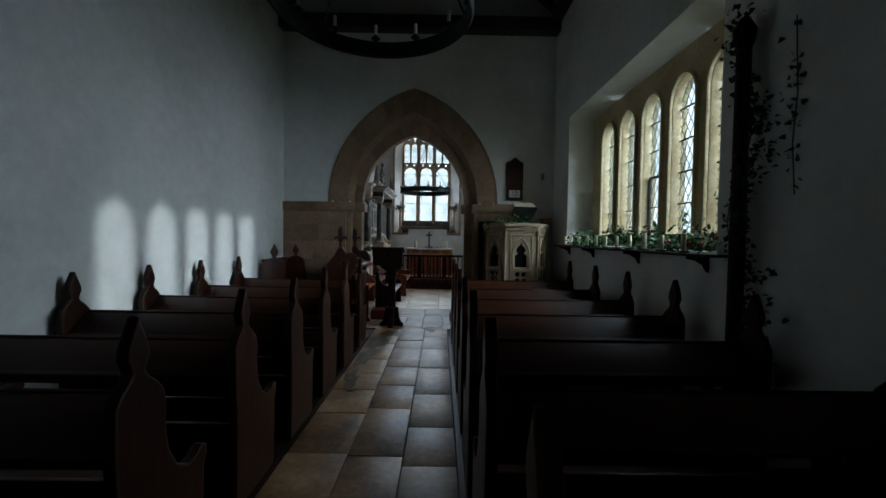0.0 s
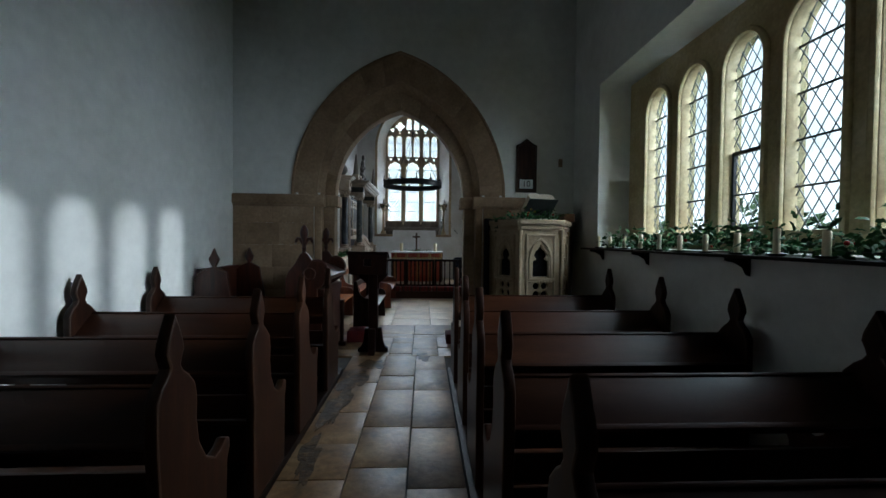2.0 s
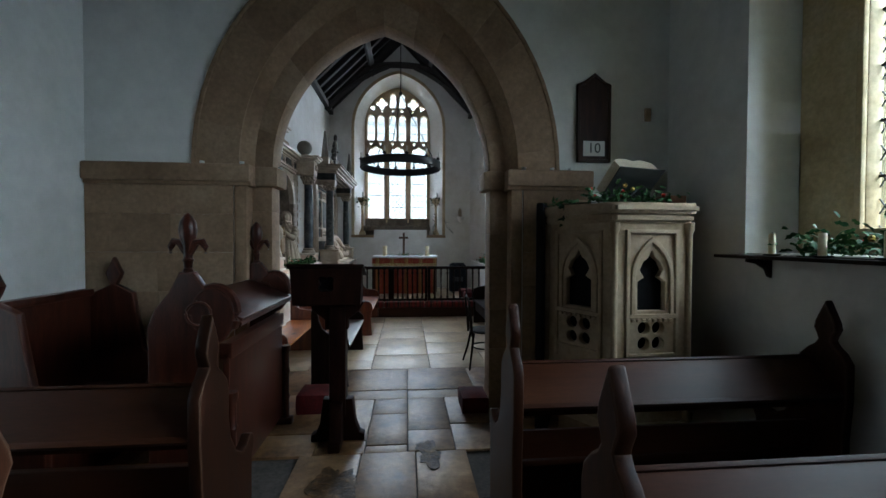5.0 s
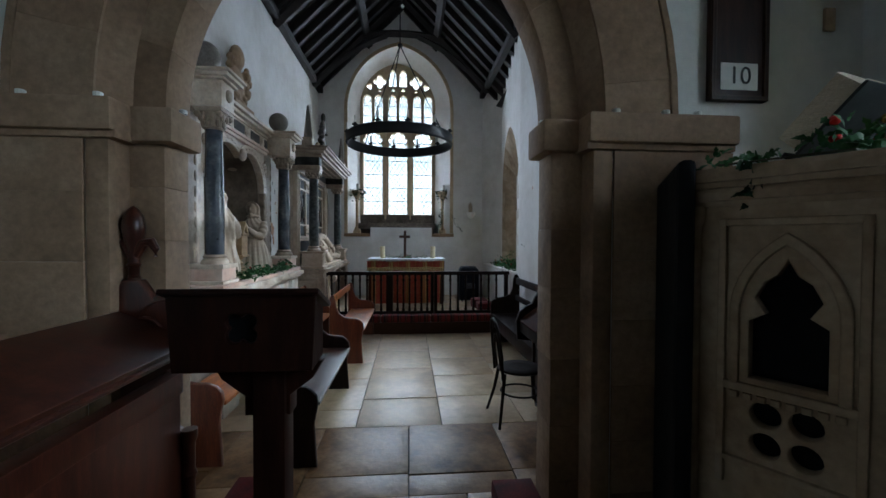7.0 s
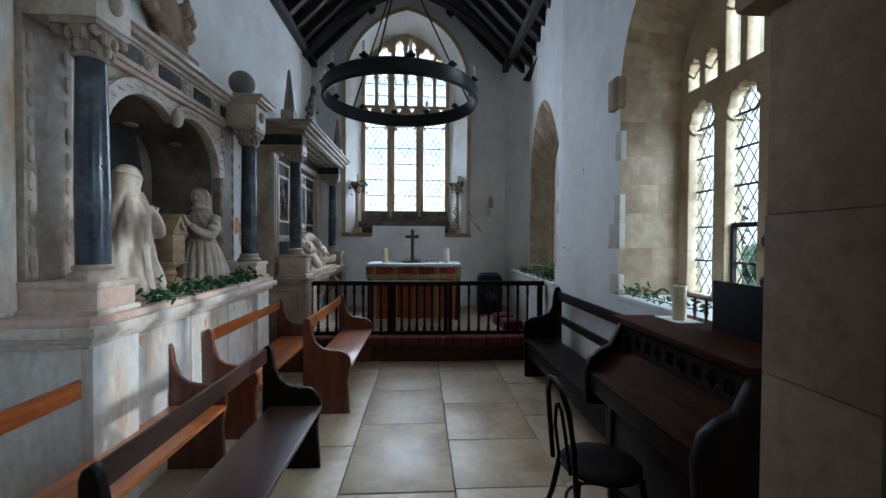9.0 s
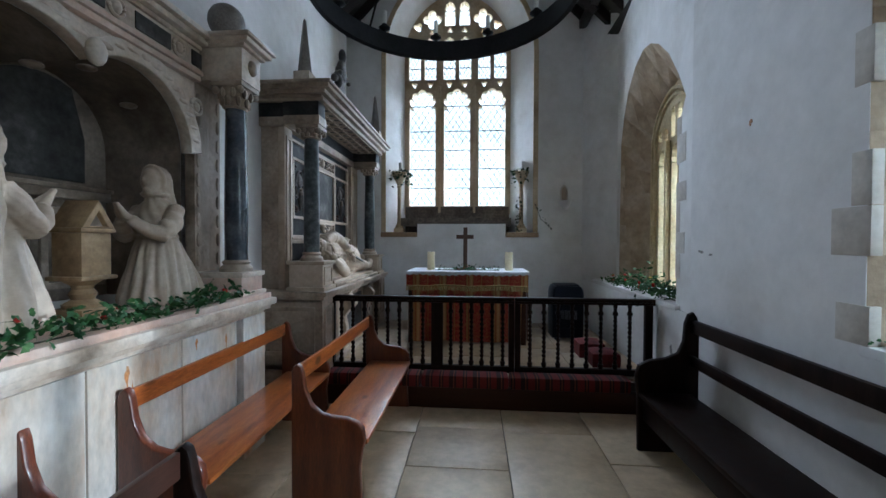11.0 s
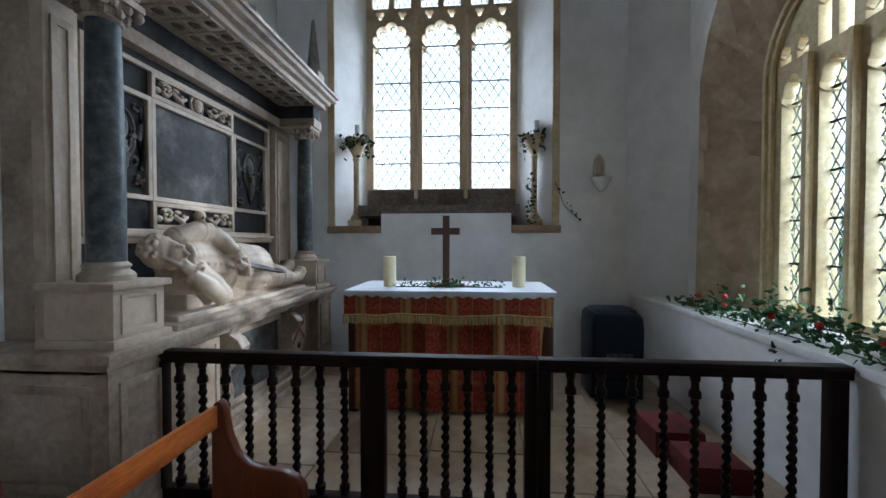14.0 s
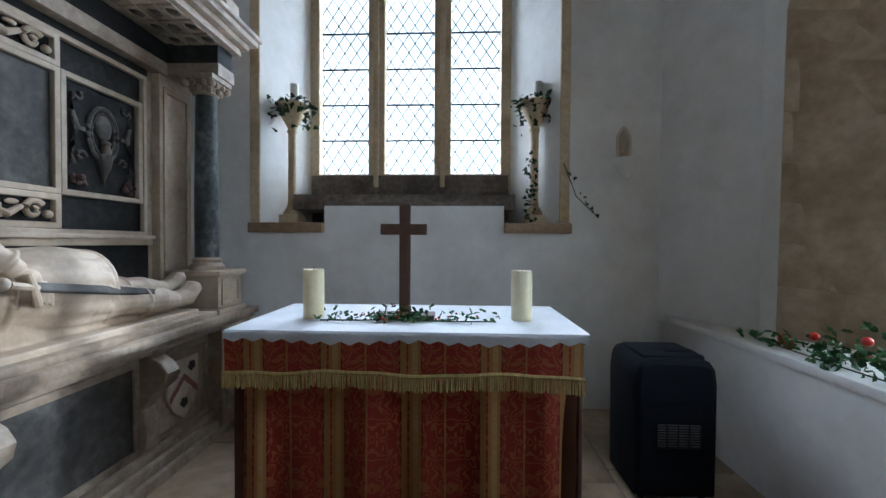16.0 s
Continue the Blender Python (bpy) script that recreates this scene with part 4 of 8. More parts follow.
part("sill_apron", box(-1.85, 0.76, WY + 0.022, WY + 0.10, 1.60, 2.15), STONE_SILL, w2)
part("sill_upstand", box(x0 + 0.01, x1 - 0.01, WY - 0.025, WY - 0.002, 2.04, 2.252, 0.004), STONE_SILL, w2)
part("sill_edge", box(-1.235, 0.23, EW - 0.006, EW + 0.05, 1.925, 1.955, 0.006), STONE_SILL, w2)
for x0, x1 in ((-1.85, -1.235), (0.23, 0.76)):
    part("niche_ledge", box(x0, x1, EW - 0.06, WY + 0.02, 1.705, 1.785, 0.012), STONE, w2)

# three-light chancel window by the altar
w3 = window_thing("window_3", (2.0, 13.3, 1.1), "narrow three-light leaded window in a splayed stone reveal")
GX = 2.05
F1 = [(12.86, 1.06), (12.86, 2.75), (12.87, 2.92), (12.93, 3.10), (13.05, 3.27), (13.22, 3.42), (13.40, 3.48), (13.58, 3.42), (13.75, 3.27), (13.87, 3.10), (13.94, 2.92), (13.97, 2.75), (13.97, 1.06)]
F1_OUT = [(12.80, 1.0), (12.80, 2.85)] + arch(13.415, 0.615, 2.85, 3.60)[1:-1] + [(14.03, 2.85), (14.03, 1.0)]
c3 = (13.735, 13.415, 13.095)
l3 = [[(c - 0.105, 1.13), (c - 0.105, 2.60), (c - 0.06, 2.74), (c, 2.80), (c + 0.06, 2.74), (c + 0.105, 2.60), (c + 0.105, 1.13)] for c in c3]
h3 = [cusped(c, 0.105, 1.13, 2.60, 2.80) for c in c3]
for c, top in zip(c3, (3.02, 3.24, 3.02)):
    for d in (-0.075, 0.075):
        h3.append(cusped(c + d, 0.048, 2.88, top - 0.08, top))
part("tracery", plate_x(F1_OUT, h3, GX, 0.14, 0.008), STONE_GOLD, w3)
for c in (13.575, 13.255):
    part("mullion", box(GX - 0.05, GX + 0.01, c - 0.022, c + 0.022, 1.08, 2.86, 0.014), STONE_GOLD, w3)
for k, w in enumerate((0.50, 0.535)):
    part("frame_moulding", plate_x([(13.415 - w - 0.018, 1.07), (13.415 - w + 0.018, 1.07)] + arch(13.415, w - 0.018, 2.80, 3.33 + 0.07 * k) + [(13.415 + w - 0.018, 1.07), (13.415 + w + 0.018, 1.07)] + list(reversed(arch(13.415, w + 0.018, 2.80, 3.37 + 0.07 * k))), [], GX - 0.03 - 0.02 * k, 0.045, 0.006), STONE_GOLD, w3)
for l in l3:
    glaze(w3, l, to_x, GX + 0.09, 0.075, 0.13, [1.45, 1.76, 2.07, 2.38, 2.60])
tp = plate([(12.95, 2.84), (12.95, 3.02), (13.26, 3.26), (13.415, 3.34), (13.57, 3.26), (13.88, 3.02), (13.88, 2.84)], [], 0.004)
tp.transform(to_x(GX + 0.09))
tp = part("pane", tp, GLASS, w3, smooth=0)
tp.visible_shadow = False


def splay(win, near, far, x0, x1, mat):
    a = [Vector((x0(u) if callable(x0) else x0, u, v)) for u, v in near]
    b = [Vector((x1, u, v)) for u, v in far]
    part("reveal", loft(a, b), mat, win)
    # dressed blocks lining the jambs and the head
    rnd = random.Random(int(near[0][0] * 10))

    def block(u0, u1, v0, v1, pa, pb, qa, qb):
        """One stone on the strip that runs from line pa-pb at the wall to line qa-qb at the glass."""
        def at(u, v):
            return pa.lerp(pb, v).lerp(qa.lerp(qb, v), u)
        c = [at(u0, v0), at(u1, v0), at(u1, v1), at(u0, v1)]
        mid = (c[0] + c[1] + c[2] + c[3]) / 4
        nrm = (c[1] - c[0]).cross(c[3] - c[0]).normalized()
        inside = Vector((mid.x, sum(p[0] for p in near) / len(near), sum(p[1] for p in near) / len(near)))
        if nrm.dot(inside - mid) < 0:
            nrm = -nrm
        proud = rnd.uniform(0.0005, 0.003)
        bm = bmesh.new()
        lo = [bm.verts.new(mid + (p - mid) * 0.996 - nrm * 0.01) for p in c]
        hi = [bm.verts.new(mid + (p - mid) - (p - mid).normalized() * 0.0015 + nrm * proud * 0.5) for p in c]
        top = [bm.verts.new(mid + (p - mid) - (p - mid).normalized() * 0.006 + nrm * proud) for p in c]
        for a4, b4 in ((lo, hi), (hi, top)):
            for k in range(4):
                bm.faces.new((a4[k], a4[(k + 1) % 4], b4[(k + 1) % 4], b4[k]))
        bm.faces.new(top)
        part("reveal_stone", bm, mat, win)

    last = len(a) - 1
    for i in range(last):
        tall = (a[i + 1] - a[i]).length
        if tall > 0.6:
            v = 0.0
            while v < 1:
                w = v + rnd.uniform(0.22, 0.34) / tall
                w = 1.0 if 1 - w < 0.12 / tall else w
                cut = rnd.uniform(0.35, 0.65)
                for u0, u1 in ((0, cut), (cut, 1)):
                    block(u0, u1, v, w, a[i], a[i + 1], b[i], b[i + 1])
                v = w
        elif 1 <= i < last and i % 3 == 1:
            j = min(i + 3, last - 1)
            for k in range(i, j):
                cut = 0.45 + 0.12 * ((i // 3) % 2)
                for u0, u1 in ((0, cut), (cut, 1)):
                    block(u0, u1, 0, 1, a[k], a[k + 1], b[k], b[k + 1])


splay(w3, SW1, F1, lambda y: slant(y) + 0.004, GX + 0.03, STONE_REVEAL)
part("window_sill", plate([(CX1 - 0.012, 12.22), (CX1 + 0.03, 12.20), (GX + 0.03, 12.86), (GX + 0.03, 13.97), (CX1 + 0.31, 14.46), (CX1 + 0.31, 14.61), (CX1 - 0.0, 15.19), (CX1 - 0.012, 15.19)], [], 0.05, 0.008), PLASTER_C, w3).data.transform(Matrix.Translation((0, 0, 1.022)))

# three-light chancel window over the harmonium
w4 = window_thing("window_4", (2.05, 9.66, 1.2), "tall three-light traceried window with an iron casement")
GX2 = 2.05
F2 = [(9.15, 1.14), (9.15, 2.95)] + arch(9.83, 0.68, 2.95, 3.86)[1:-1] + [(10.51, 2.95), (10.51, 1.14)]
F2_OUT = [(9.10, 1.08), (9.10, 2.95)] + arch(9.83, 0.73, 2.95, 3.93)[1:-1] + [(10.56, 2.95), (10.56, 1.08)]
c4 = (10.25, 9.83, 9.41)
h4 = [cusped(c, 0.145, 1.19, 2.58, 2.80) for c in c4] + [cusped(c + d, 0.066, 2.92, top - 0.12, top) for c, top in zip(c4, (3.18, 3.52, 3.18)) for d in (-0.10, 0.10)]
part("tracery", plate_x(F2_OUT, h4, GX2, 0.15, 0.012), STONE_PALE, w4)
for i, c in enumerate(c4):
    l = [(c - 0.145, 1.19), (c - 0.145, 2.60), (c - 0.08, 2.74), (c, 2.79), (c + 0.08, 2.74), (c + 0.145, 2.60), (c + 0.145, 1.19)]
    glaze(w4, l, to_x, GX2 + 0.09, 0.09, 0.145, [1.47, 1.75, 2.05, 2.33, 2.58])
    if i == 1:
        part("casement_frame", plate_x(rect(c - 0.14, c + 0.14, 1.20, 1.77), [rect(c - 0.12, c + 0.12, 1.222, 1.735)], GX2 + 0.05, 0.03), IRON, w4)
tp = plate([(9.22, 2.88), (9.26, 3.2), (9.55, 3.55), (9.83, 3.72), (10.11, 3.55), (10.40, 3.2), (10.44, 2.88)], [], 0.004)
tp.transform(to_x(GX2 + 0.09))
tp = part("pane", tp, GLASS, w4, smooth=0)
tp.visible_shadow = False
splay(w4, SW2, F2, CX1 + 0.003, GX2 + 0.03, STONE_REVEAL)
part("window_sill", plate([(CX1 - 0.005, 8.80), (GX2 + 0.03, 9.15), (GX2 + 0.03, 10.53), (CX1 - 0.005, 10.54)], [], 0.05, 0.008), PLASTER_C, w4).data.transform(Matrix.Translation((0, 0, 1.10)))

# irregular dressed quoins let into the plaster round the two windows
rnd = random.Random(11)
for win, spec in ((w3, [(12.29, -1, 1.08, 2.7)]), (w4, [(10.53, 1, 1.15, 2.8)])):
    for edge, side, z0, z1 in spec:
        z, k = z0, 0
        while z < z1:
            h = rnd.uniform(0.16, 0.30)
            w = rnd.uniform(0.05, 0.09) if k % 2 else rnd.uniform(0.12, 0.20)
            ys = sorted((edge - side * 0.03, edge + side * w))
            if rnd.random() < 0.7:
                bm = box(CX1 - 0.0022, CX1 + 0.05, ys[0], ys[1], z, z + h - 0.004, 0.002)
                for v in bm.verts:
                    v.co.x += max(0.0, slant(v.co.y) - CX1)
                part("quoin_stone", bm, STONE_QUOIN, win)
            z += h
            k += 1
part("corbel_stone", box(CX1 - 0.05, CX1 + 0.04, 10.49, 10.66, 2.80, 3.08, 0.02), STONE, w4)

# far hedge and trees seen dimly through the glass
rnd = random.Random(3)
spots = []
for k in range(2600):
    a = rnd.uniform(-14, 34)
    spots.append(Vector((16 + rnd.gauss(0, 0.8), a, rnd.random() ** 1.3 * (2.6 + 1.0 * math.sin(a * 0.7) + 0.6 * math.sin(a * 1.9)))))
solid("hedge", leaves(spots, 0.55, 4, "ivy"), HEDGE, (16, 10, 0), "leafy hedge beyond the churchyard", "hedge", kind="stuff", smooth=0)

# ---- floors ----
floor = structure("floor", box(NX0 - 0.2, NX1 + 0.2, -3.0, 16.0, -0.158, -0.022), JOINT, "worn flagstone floor with dark open joints", "floor")
rnd = random.Random(21)


def flag(x0, x1, y0, y1, top, mat, parent, thick=0.04):
    g = 0.0035
    bm = box(x0 + g, x1 - g, y0 + g, y1 - g, top - thick, top + rnd.uniform(-0.003, 0.003), 0.006)
    part("flagstone", bm, mat, parent)


def paving(cols, y0, y1, top, mat, parent, lo, hi):
    for i, (x0, x1) in enumerate(zip(cols, cols[1:])):
        y = y0 - rnd.uniform(0, 0.4)
        while y < y1 - 0.05:
            n = y + rnd.uniform(lo, hi)
            if y1 - n < 0.3:
                n = y1
            flag(x0, x1, max(y, y0), n, top, mat, parent)
            y = n


paving([-1.12, -0.66, -0.25, 0.14], -3.0, 7.0, 0.0, FLAG, floor, 0.42, 0.85)
paving([-2.95, -2.3, -1.75, -1.02, -0.64, -0.31, 0.06, 0.5, 1.2, 2.1], 7.0, 8.04, 0.0, FLAG, floor, 0.4, 0.6)
paving([-2.44, -1.7, -1.02, -0.31, 0.42, 1.0, 1.49], 8.04, 9.0, 0.0, FLAG, floor, 0.4, 0.6)
paving([-2.44, -1.55, -0.77, -0.02, 0.72, 1.49], 9.0, 12.5, 0.0, FLAG_C, floor, 0.62, 1.05)
sanct = structure("sanctuary_floor", box(CX0 - 0.1, CX1 + 0.1, 12.50, EW + 0.1, -0.02, SANCT - 0.022), JOINT, "raised stone floor of the sanctuary", "floor")
paving([-1.75, -1.1, -0.45, 0.15, 0.75, 1.49], 12.53, EW, SANCT, FLAG_S, sanct, 0.5, 0.9)
part("step_riser", box(CX0 + 0.3, CX1 - 0.002, 12.42, 12.50, -0.02, 0.20, 0.012), WOOD_DARK, sanct, "dark wooden riser below the kneeler")

# boarded pew platforms
for x0, x1 in ((NX0 + 0.002, -1.12), (0.14, NX1 - 0.002)):
    p = thing("pew_platform", ((x0 + x1) / 2, 2, 0), "low dark boarded platform under the pews", "platform", "pew platforms", kind="structure")
    n = 9
    for k in range(n):
        a, b = x0 + (x1 - x0) * k / n, x0 + (x1 - x0) * (k + 1) / n
        part("floor_board", box(a + 0.002, b - 0.002, -2.9, 6.35, -0.021, 0.045, 0.004), WOOD_BLACK, p)

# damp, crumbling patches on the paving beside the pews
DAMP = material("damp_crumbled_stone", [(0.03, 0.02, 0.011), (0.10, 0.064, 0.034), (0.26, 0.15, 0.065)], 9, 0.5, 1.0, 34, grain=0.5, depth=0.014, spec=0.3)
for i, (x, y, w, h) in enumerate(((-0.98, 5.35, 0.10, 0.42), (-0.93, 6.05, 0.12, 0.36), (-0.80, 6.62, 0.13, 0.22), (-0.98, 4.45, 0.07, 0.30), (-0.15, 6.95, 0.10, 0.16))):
    rd = random.Random(60 + i)
    pts = []
    for k in range(40):
        a = TAU * k / 40
        r = 1 + 0.28 * math.sin(2 * a + i) + 0.16 * math.sin(5 * a + 2 * i) + rd.uniform(-0.16, 0.16)
        pts.append((x + w * r * math.cos(a), y + h * r * math.sin(a)))
    me = plate(pts, [], 0.002)
    me.transform(Matrix.Translation((0, 0, 0.0036)))
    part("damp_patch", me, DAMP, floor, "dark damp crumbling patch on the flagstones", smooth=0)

# ---- nave things ----
def pew_end(y, x, thick):
    """Shaped bench end with a spade finial; the back stands at y, the seat runs east of it."""
    right = [(0.40, 0.05), (0.41, 0.50), (0.435, 0.55), (0.43, 0.60), (0.39, 0.615), (0.35, 0.585), (0.29, 0.575), (0.22, 0.62), (0.165, 0.71), (0.145, 0.82), (0.15, 0.92),
             (0.135, 0.985), (0.09, 1.035), (0.05, 1.065), (0.034, 1.09), (0.042, 1.115), (0.058, 1.15), (0.05, 1.19), (0.03, 1.235), (0.0, 1.30)]
    left = [(-0.03, 1.235), (-0.05, 1.19), (-0.058, 1.15), (-0.042, 1.115), (-0.034, 1.09), (-0.05, 1.065), (-0.085, 1.035), (-0.115, 0.985), (-0.115, 0.80), (-0.10, 0.60), (-0.10, 0.05)]
    return plate_x([(y + u, v) for u, v in right + left], [], x, thick, 0.009)


def build_pew(x0, x1, y, mat):
    """x0 and x1 are the outer faces of the two ends."""
    p = thing("pew", ((x0 + x1) / 2, y, 0.045), "dark-stained oak church pew with spade finials on its ends", "pew", "pews in the nave")
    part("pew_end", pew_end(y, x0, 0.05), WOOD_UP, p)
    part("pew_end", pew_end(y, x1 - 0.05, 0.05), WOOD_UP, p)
    lean = Matrix.Translation((0, y + 0.01, 0.885)) @ Matrix.Rotation(radians(-50), 4, "X")
    part("book_board", box(x0 + 0.05, x1 - 0.05, -0.018, 0.018, -0.125, 0.115, 0.008, m=lean), mat, p)
    part("top_cap", box(x0 + 0.05, x1 - 0.05, -0.024, 0.03, 0.115, 0.132, 0.006, m=lean), mat, p)
    lean2 = Matrix.Translation((0, y + 0.07, 0.56)) @ Matrix.Rotation(radians(-7), 4, "X")
    part("lower_rail", box(x0 + 0.05, x1 - 0.05, -0.014, 0.014, -0.07, 0.07, 0.006, m=lean2), mat, p)
    part("seat", box(x0 + 0.05, x1 - 0.05, y + 0.06, y + 0.40, 0.445, 0.475, 0.008), mat, p)
    part("seat_apron", box(x0 + 0.05, x1 - 0.05, y + 0.34, y + 0.362, 0.05, 0.444, 0.004), mat, p)
    part("book_lip", box(x0 + 0.05, x1 - 0.05, -0.032, -0.018, -0.135, -0.110, 0.005, m=lean), mat, p)
    part("back_rest", box(x0 + 0.05, x1 - 0.05, y + 0.075, y + 0.10, 0.70, 0.86, 0.006), mat, p)
    return p


first = build_pew(-2.90, -1.12, 3.95, WOOD_DARK)
for y in (0.67, 1.49, 2.31, 3.13, 4.80, 5.70):
    copy_thing(first, pose(-2.01, y, 0.045))
first = build_pew(0.18, 1.95, 4.07, WOOD_DARK)
for y in (0.75, 1.58, 2.41, 3.24, 4.92, 5.90):
    copy_thing(first, pose(1.065, y, 0.045))


# minister's stall: desk with fleur-de-lis ends, bench at the wall behind it
def fleur(x, y, z, th, side=0.10):
    """A carved fleur-de-lis finial standing at z."""
    bm = bmesh.new()
    add_lathe(bm, [(0.026, 0), (0.030, 0.02), (0.022, 0.03), (0.024, 0.07), (0.032, 0.08), (0.024, 0.09), (0.026, 0.16), (0.043, 0.21), (0.050, 0.26), (0.042, 0.31), (0.022, 0.345), (0.004, 0.36)], x, y, z, 12)
    for s in (-1, 1):
        pts = [(x + s * side * a, y, z + b) for a, b in ((0.1, 0.12), (0.45, 0.185), (0.80, 0.19), (1.0, 0.155), (0.98, 0.12))]
        add_tube(bm, pts, [0.020, 0.024, 0.024, 0.018, 0.010], 8)
    return bm


stall = thing("reading_desk", (-1.62, 7.0, 0), "dark mahogany reading desk with scrolled ends and fleur-de-lis finials", "reading desk")
for y in (6.45, 7.54):
    body = [(-1.84, 0.0), (-1.84, 1.10), (-1.80, 1.20), (-1.72, 1.30), (-1.66, 1.42), (-1.58, 1.42), (-1.52, 1.33), (-1.44, 1.32), (-1.37, 1.26), (-1.345, 1.17), (-1.36, 1.08), (-1.41, 1.01), (-1.46, 0.985), (-1.46, 0.72), (-1.40, 0.68), (-1.40, 0.0)]
    e = part("end_panel", plate_y(body, [], y, 0.055, 0.008), WOOD_STALL, stall)
    part("finial", fleur(-1.62, y + 0.027, 1.41, 0.05), WOOD_STALL, e)
    part("scroll_rim", add_tube(bmesh.new(), [(-1.47 + 0.125 * math.cos(a), y + 0.027, 1.17 + 0.155 * math.sin(a)) for a in [k * TAU / 20 - 0.6 for k in range(15)]], 0.03, 8), WOOD_STALL, e)
    part("roundel", add_tube(bmesh.new(), [(-1.55 + 0.07 * math.cos(k * TAU / 18), y - 0.004, 1.17 + 0.07 * math.sin(k * TAU / 18)) for k in range(18)], 0.010, 6, closed=True), WOOD_STALL, e)
    part("colonette", lathe([(0.035, 0), (0.035, 0.03), (0.024, 0.05), (0.026, 0.2), (0.033, 0.22), (0.024, 0.25), (0.024, 0.42), (0.034, 0.45), (0.024, 0.48), (0.026, 0.6), (0.036, 0.63), (0.036, 0.67)], -1.375, y + 0.027, 0.02, 12), WOOD_STALL, e)
    part("foot", box(-1.88, -1.32, y - 0.01, y + 0.065, 0.0, 0.06, 0.012), WOOD_STALL, e)
part("front_panel", box(-1.44, -1.40, 6.505, 7.54, 0.08, 0.92, 0.006), WOOD_STALL, stall)
part("panel_rail", box(-1.46, -1.385, 6.505, 7.54, 0.88, 0.98, 0.008), WOOD_STALL, stall)
slope = Matrix.Translation((-1.50, 7.02, 1.19)) @ Matrix.Rotation(radians(22), 4, "Y")
part("book_rest", box(-0.19, 0.19, -0.515, 0.515, -0.014, 0.014, 0.006, m=slope), WOOD_STALL, stall)
part("book_ledge", add_tube(bmesh.new(), [(-1.345, 6.50, 1.10), (-1.345, 7.54, 1.10)], 0.022, 10), WOOD_STALL, stall)

bench = thing("wall_stall", (-2.68, 7.0, 0), "dark red-brown wall stall with a panelled back and spade finials", "stall")
for y in (6.45, 7.42):
    body = [(-2.92, 0.0), (-2.92, 1.12), (-2.86, 1.18), (-2.77, 1.22), (-2.71, 1.25), (-2.735, 1.30), (-2.75, 1.34), (-2.72, 1.40), (-2.69, 1.47), (-2.66, 1.40), (-2.63, 1.34), (-2.645, 1.30), (-2.67, 1.25), (-2.61, 1.22), (-2.54, 1.18), (-2.52, 1.05), (-2.46, 0.72), (-2.40, 0.66), (-2.40, 0.0)]
    part("end_panel", plate_y(body, [], y, 0.05, 0.008), WOOD_STALL, bench)
part("back_panel", box(-2.90, -2.86, 6.50, 7.42, 0.10, 1.20, 0.006), WOOD_STALL, bench)
part("top_rail", box(-2.915, -2.83, 6.50, 7.42, 1.16, 1.215, 0.008), WOOD_STALL, bench)
part("seat", box(-2.86, -2.42, 6.50, 7.42, 0.43, 0.465, 0.008), WOOD_STALL, bench)
part("seat_front", box(-2.46, -2.435, 6.50, 7.42, 0.02, 0.43, 0.004), WOOD_STALL, bench)

# lectern
lec = thing("lectern", (-0.87, 7.22, 0), "dark wooden lectern with a pierced quatrefoil desk and spreading foot", "lectern")
quat = foil(-0.94, 1.275, 0.062, 4)
part("desk_back", plate_y([(-1.195, 1.11), (-0.68, 1.11), (-0.665, 1.415), (-1.215, 1.415)], [quat], 7.10, 0.03, 0.006), LECTERN_WOOD, lec)
part("quatrefoil_backing", box(-1.02, -0.86, 7.133, 7.14, 1.195, 1.355), CANVAS_BLACK, lec)
lid = Matrix.Translation((-0.94, 7.19, 1.368)) @ Matrix.Rotation(radians(-20), 4, "X")
part("sloping_top", box(-0.29, 0.29, -0.125, 0.135, 0.0, 0.022, 0.006, m=lid), LECTERN_WOOD, lec)
for x in (-1.195, -0.705):
    bm = bmesh.new()
    prof = [(7.13, 1.11), (7.13, 1.385), (7.30, 1.325), (7.30, 1.11)]
    part("desk_side", plate_x(prof, [], x, 0.025, 0.004), LECTERN_WOOD, lec)
part("desk_bottom", box(-1.17, -0.705, 7.13, 7.30, 1.10, 1.12, 0.004), LECTERN_WOOD, lec)
part("bracket", plate_y([(-0.97, 0.90), (-0.97, 0.98), (-1.06, 1.05), (-1.10, 1.12), (-0.66, 1.12), (-0.70, 1.05), (-0.79, 0.98), (-0.79, 0.90)], [], 7.20, 0.10, 0.008), LECTERN_WOOD, lec)
part("post", box(-0.935, -0.805, 7.18, 7.31, 0.20, 1.12, 0.018), LECTERN_WOOD, lec)
foot = [(-0.21, 0.0), (-0.21, 0.05), (-0.17, 0.07), (-0.14, 0.15), (-0.115, 0.34), (0.115, 0.34), (0.14, 0.15), (0.17, 0.07), (0.21, 0.05), (0.21, 0.0)]
part("foot", plate_y([(-0.87 + u, v) for u, v in foot], [], 7.20, 0.09, 0.008), LECTERN_WOOD, lec)
part("foot", plate_x([(7.245 + u * 1.1, v) for u, v in foot], [], -0.915, 0.09, 0.008), LECTERN_WOOD, lec)


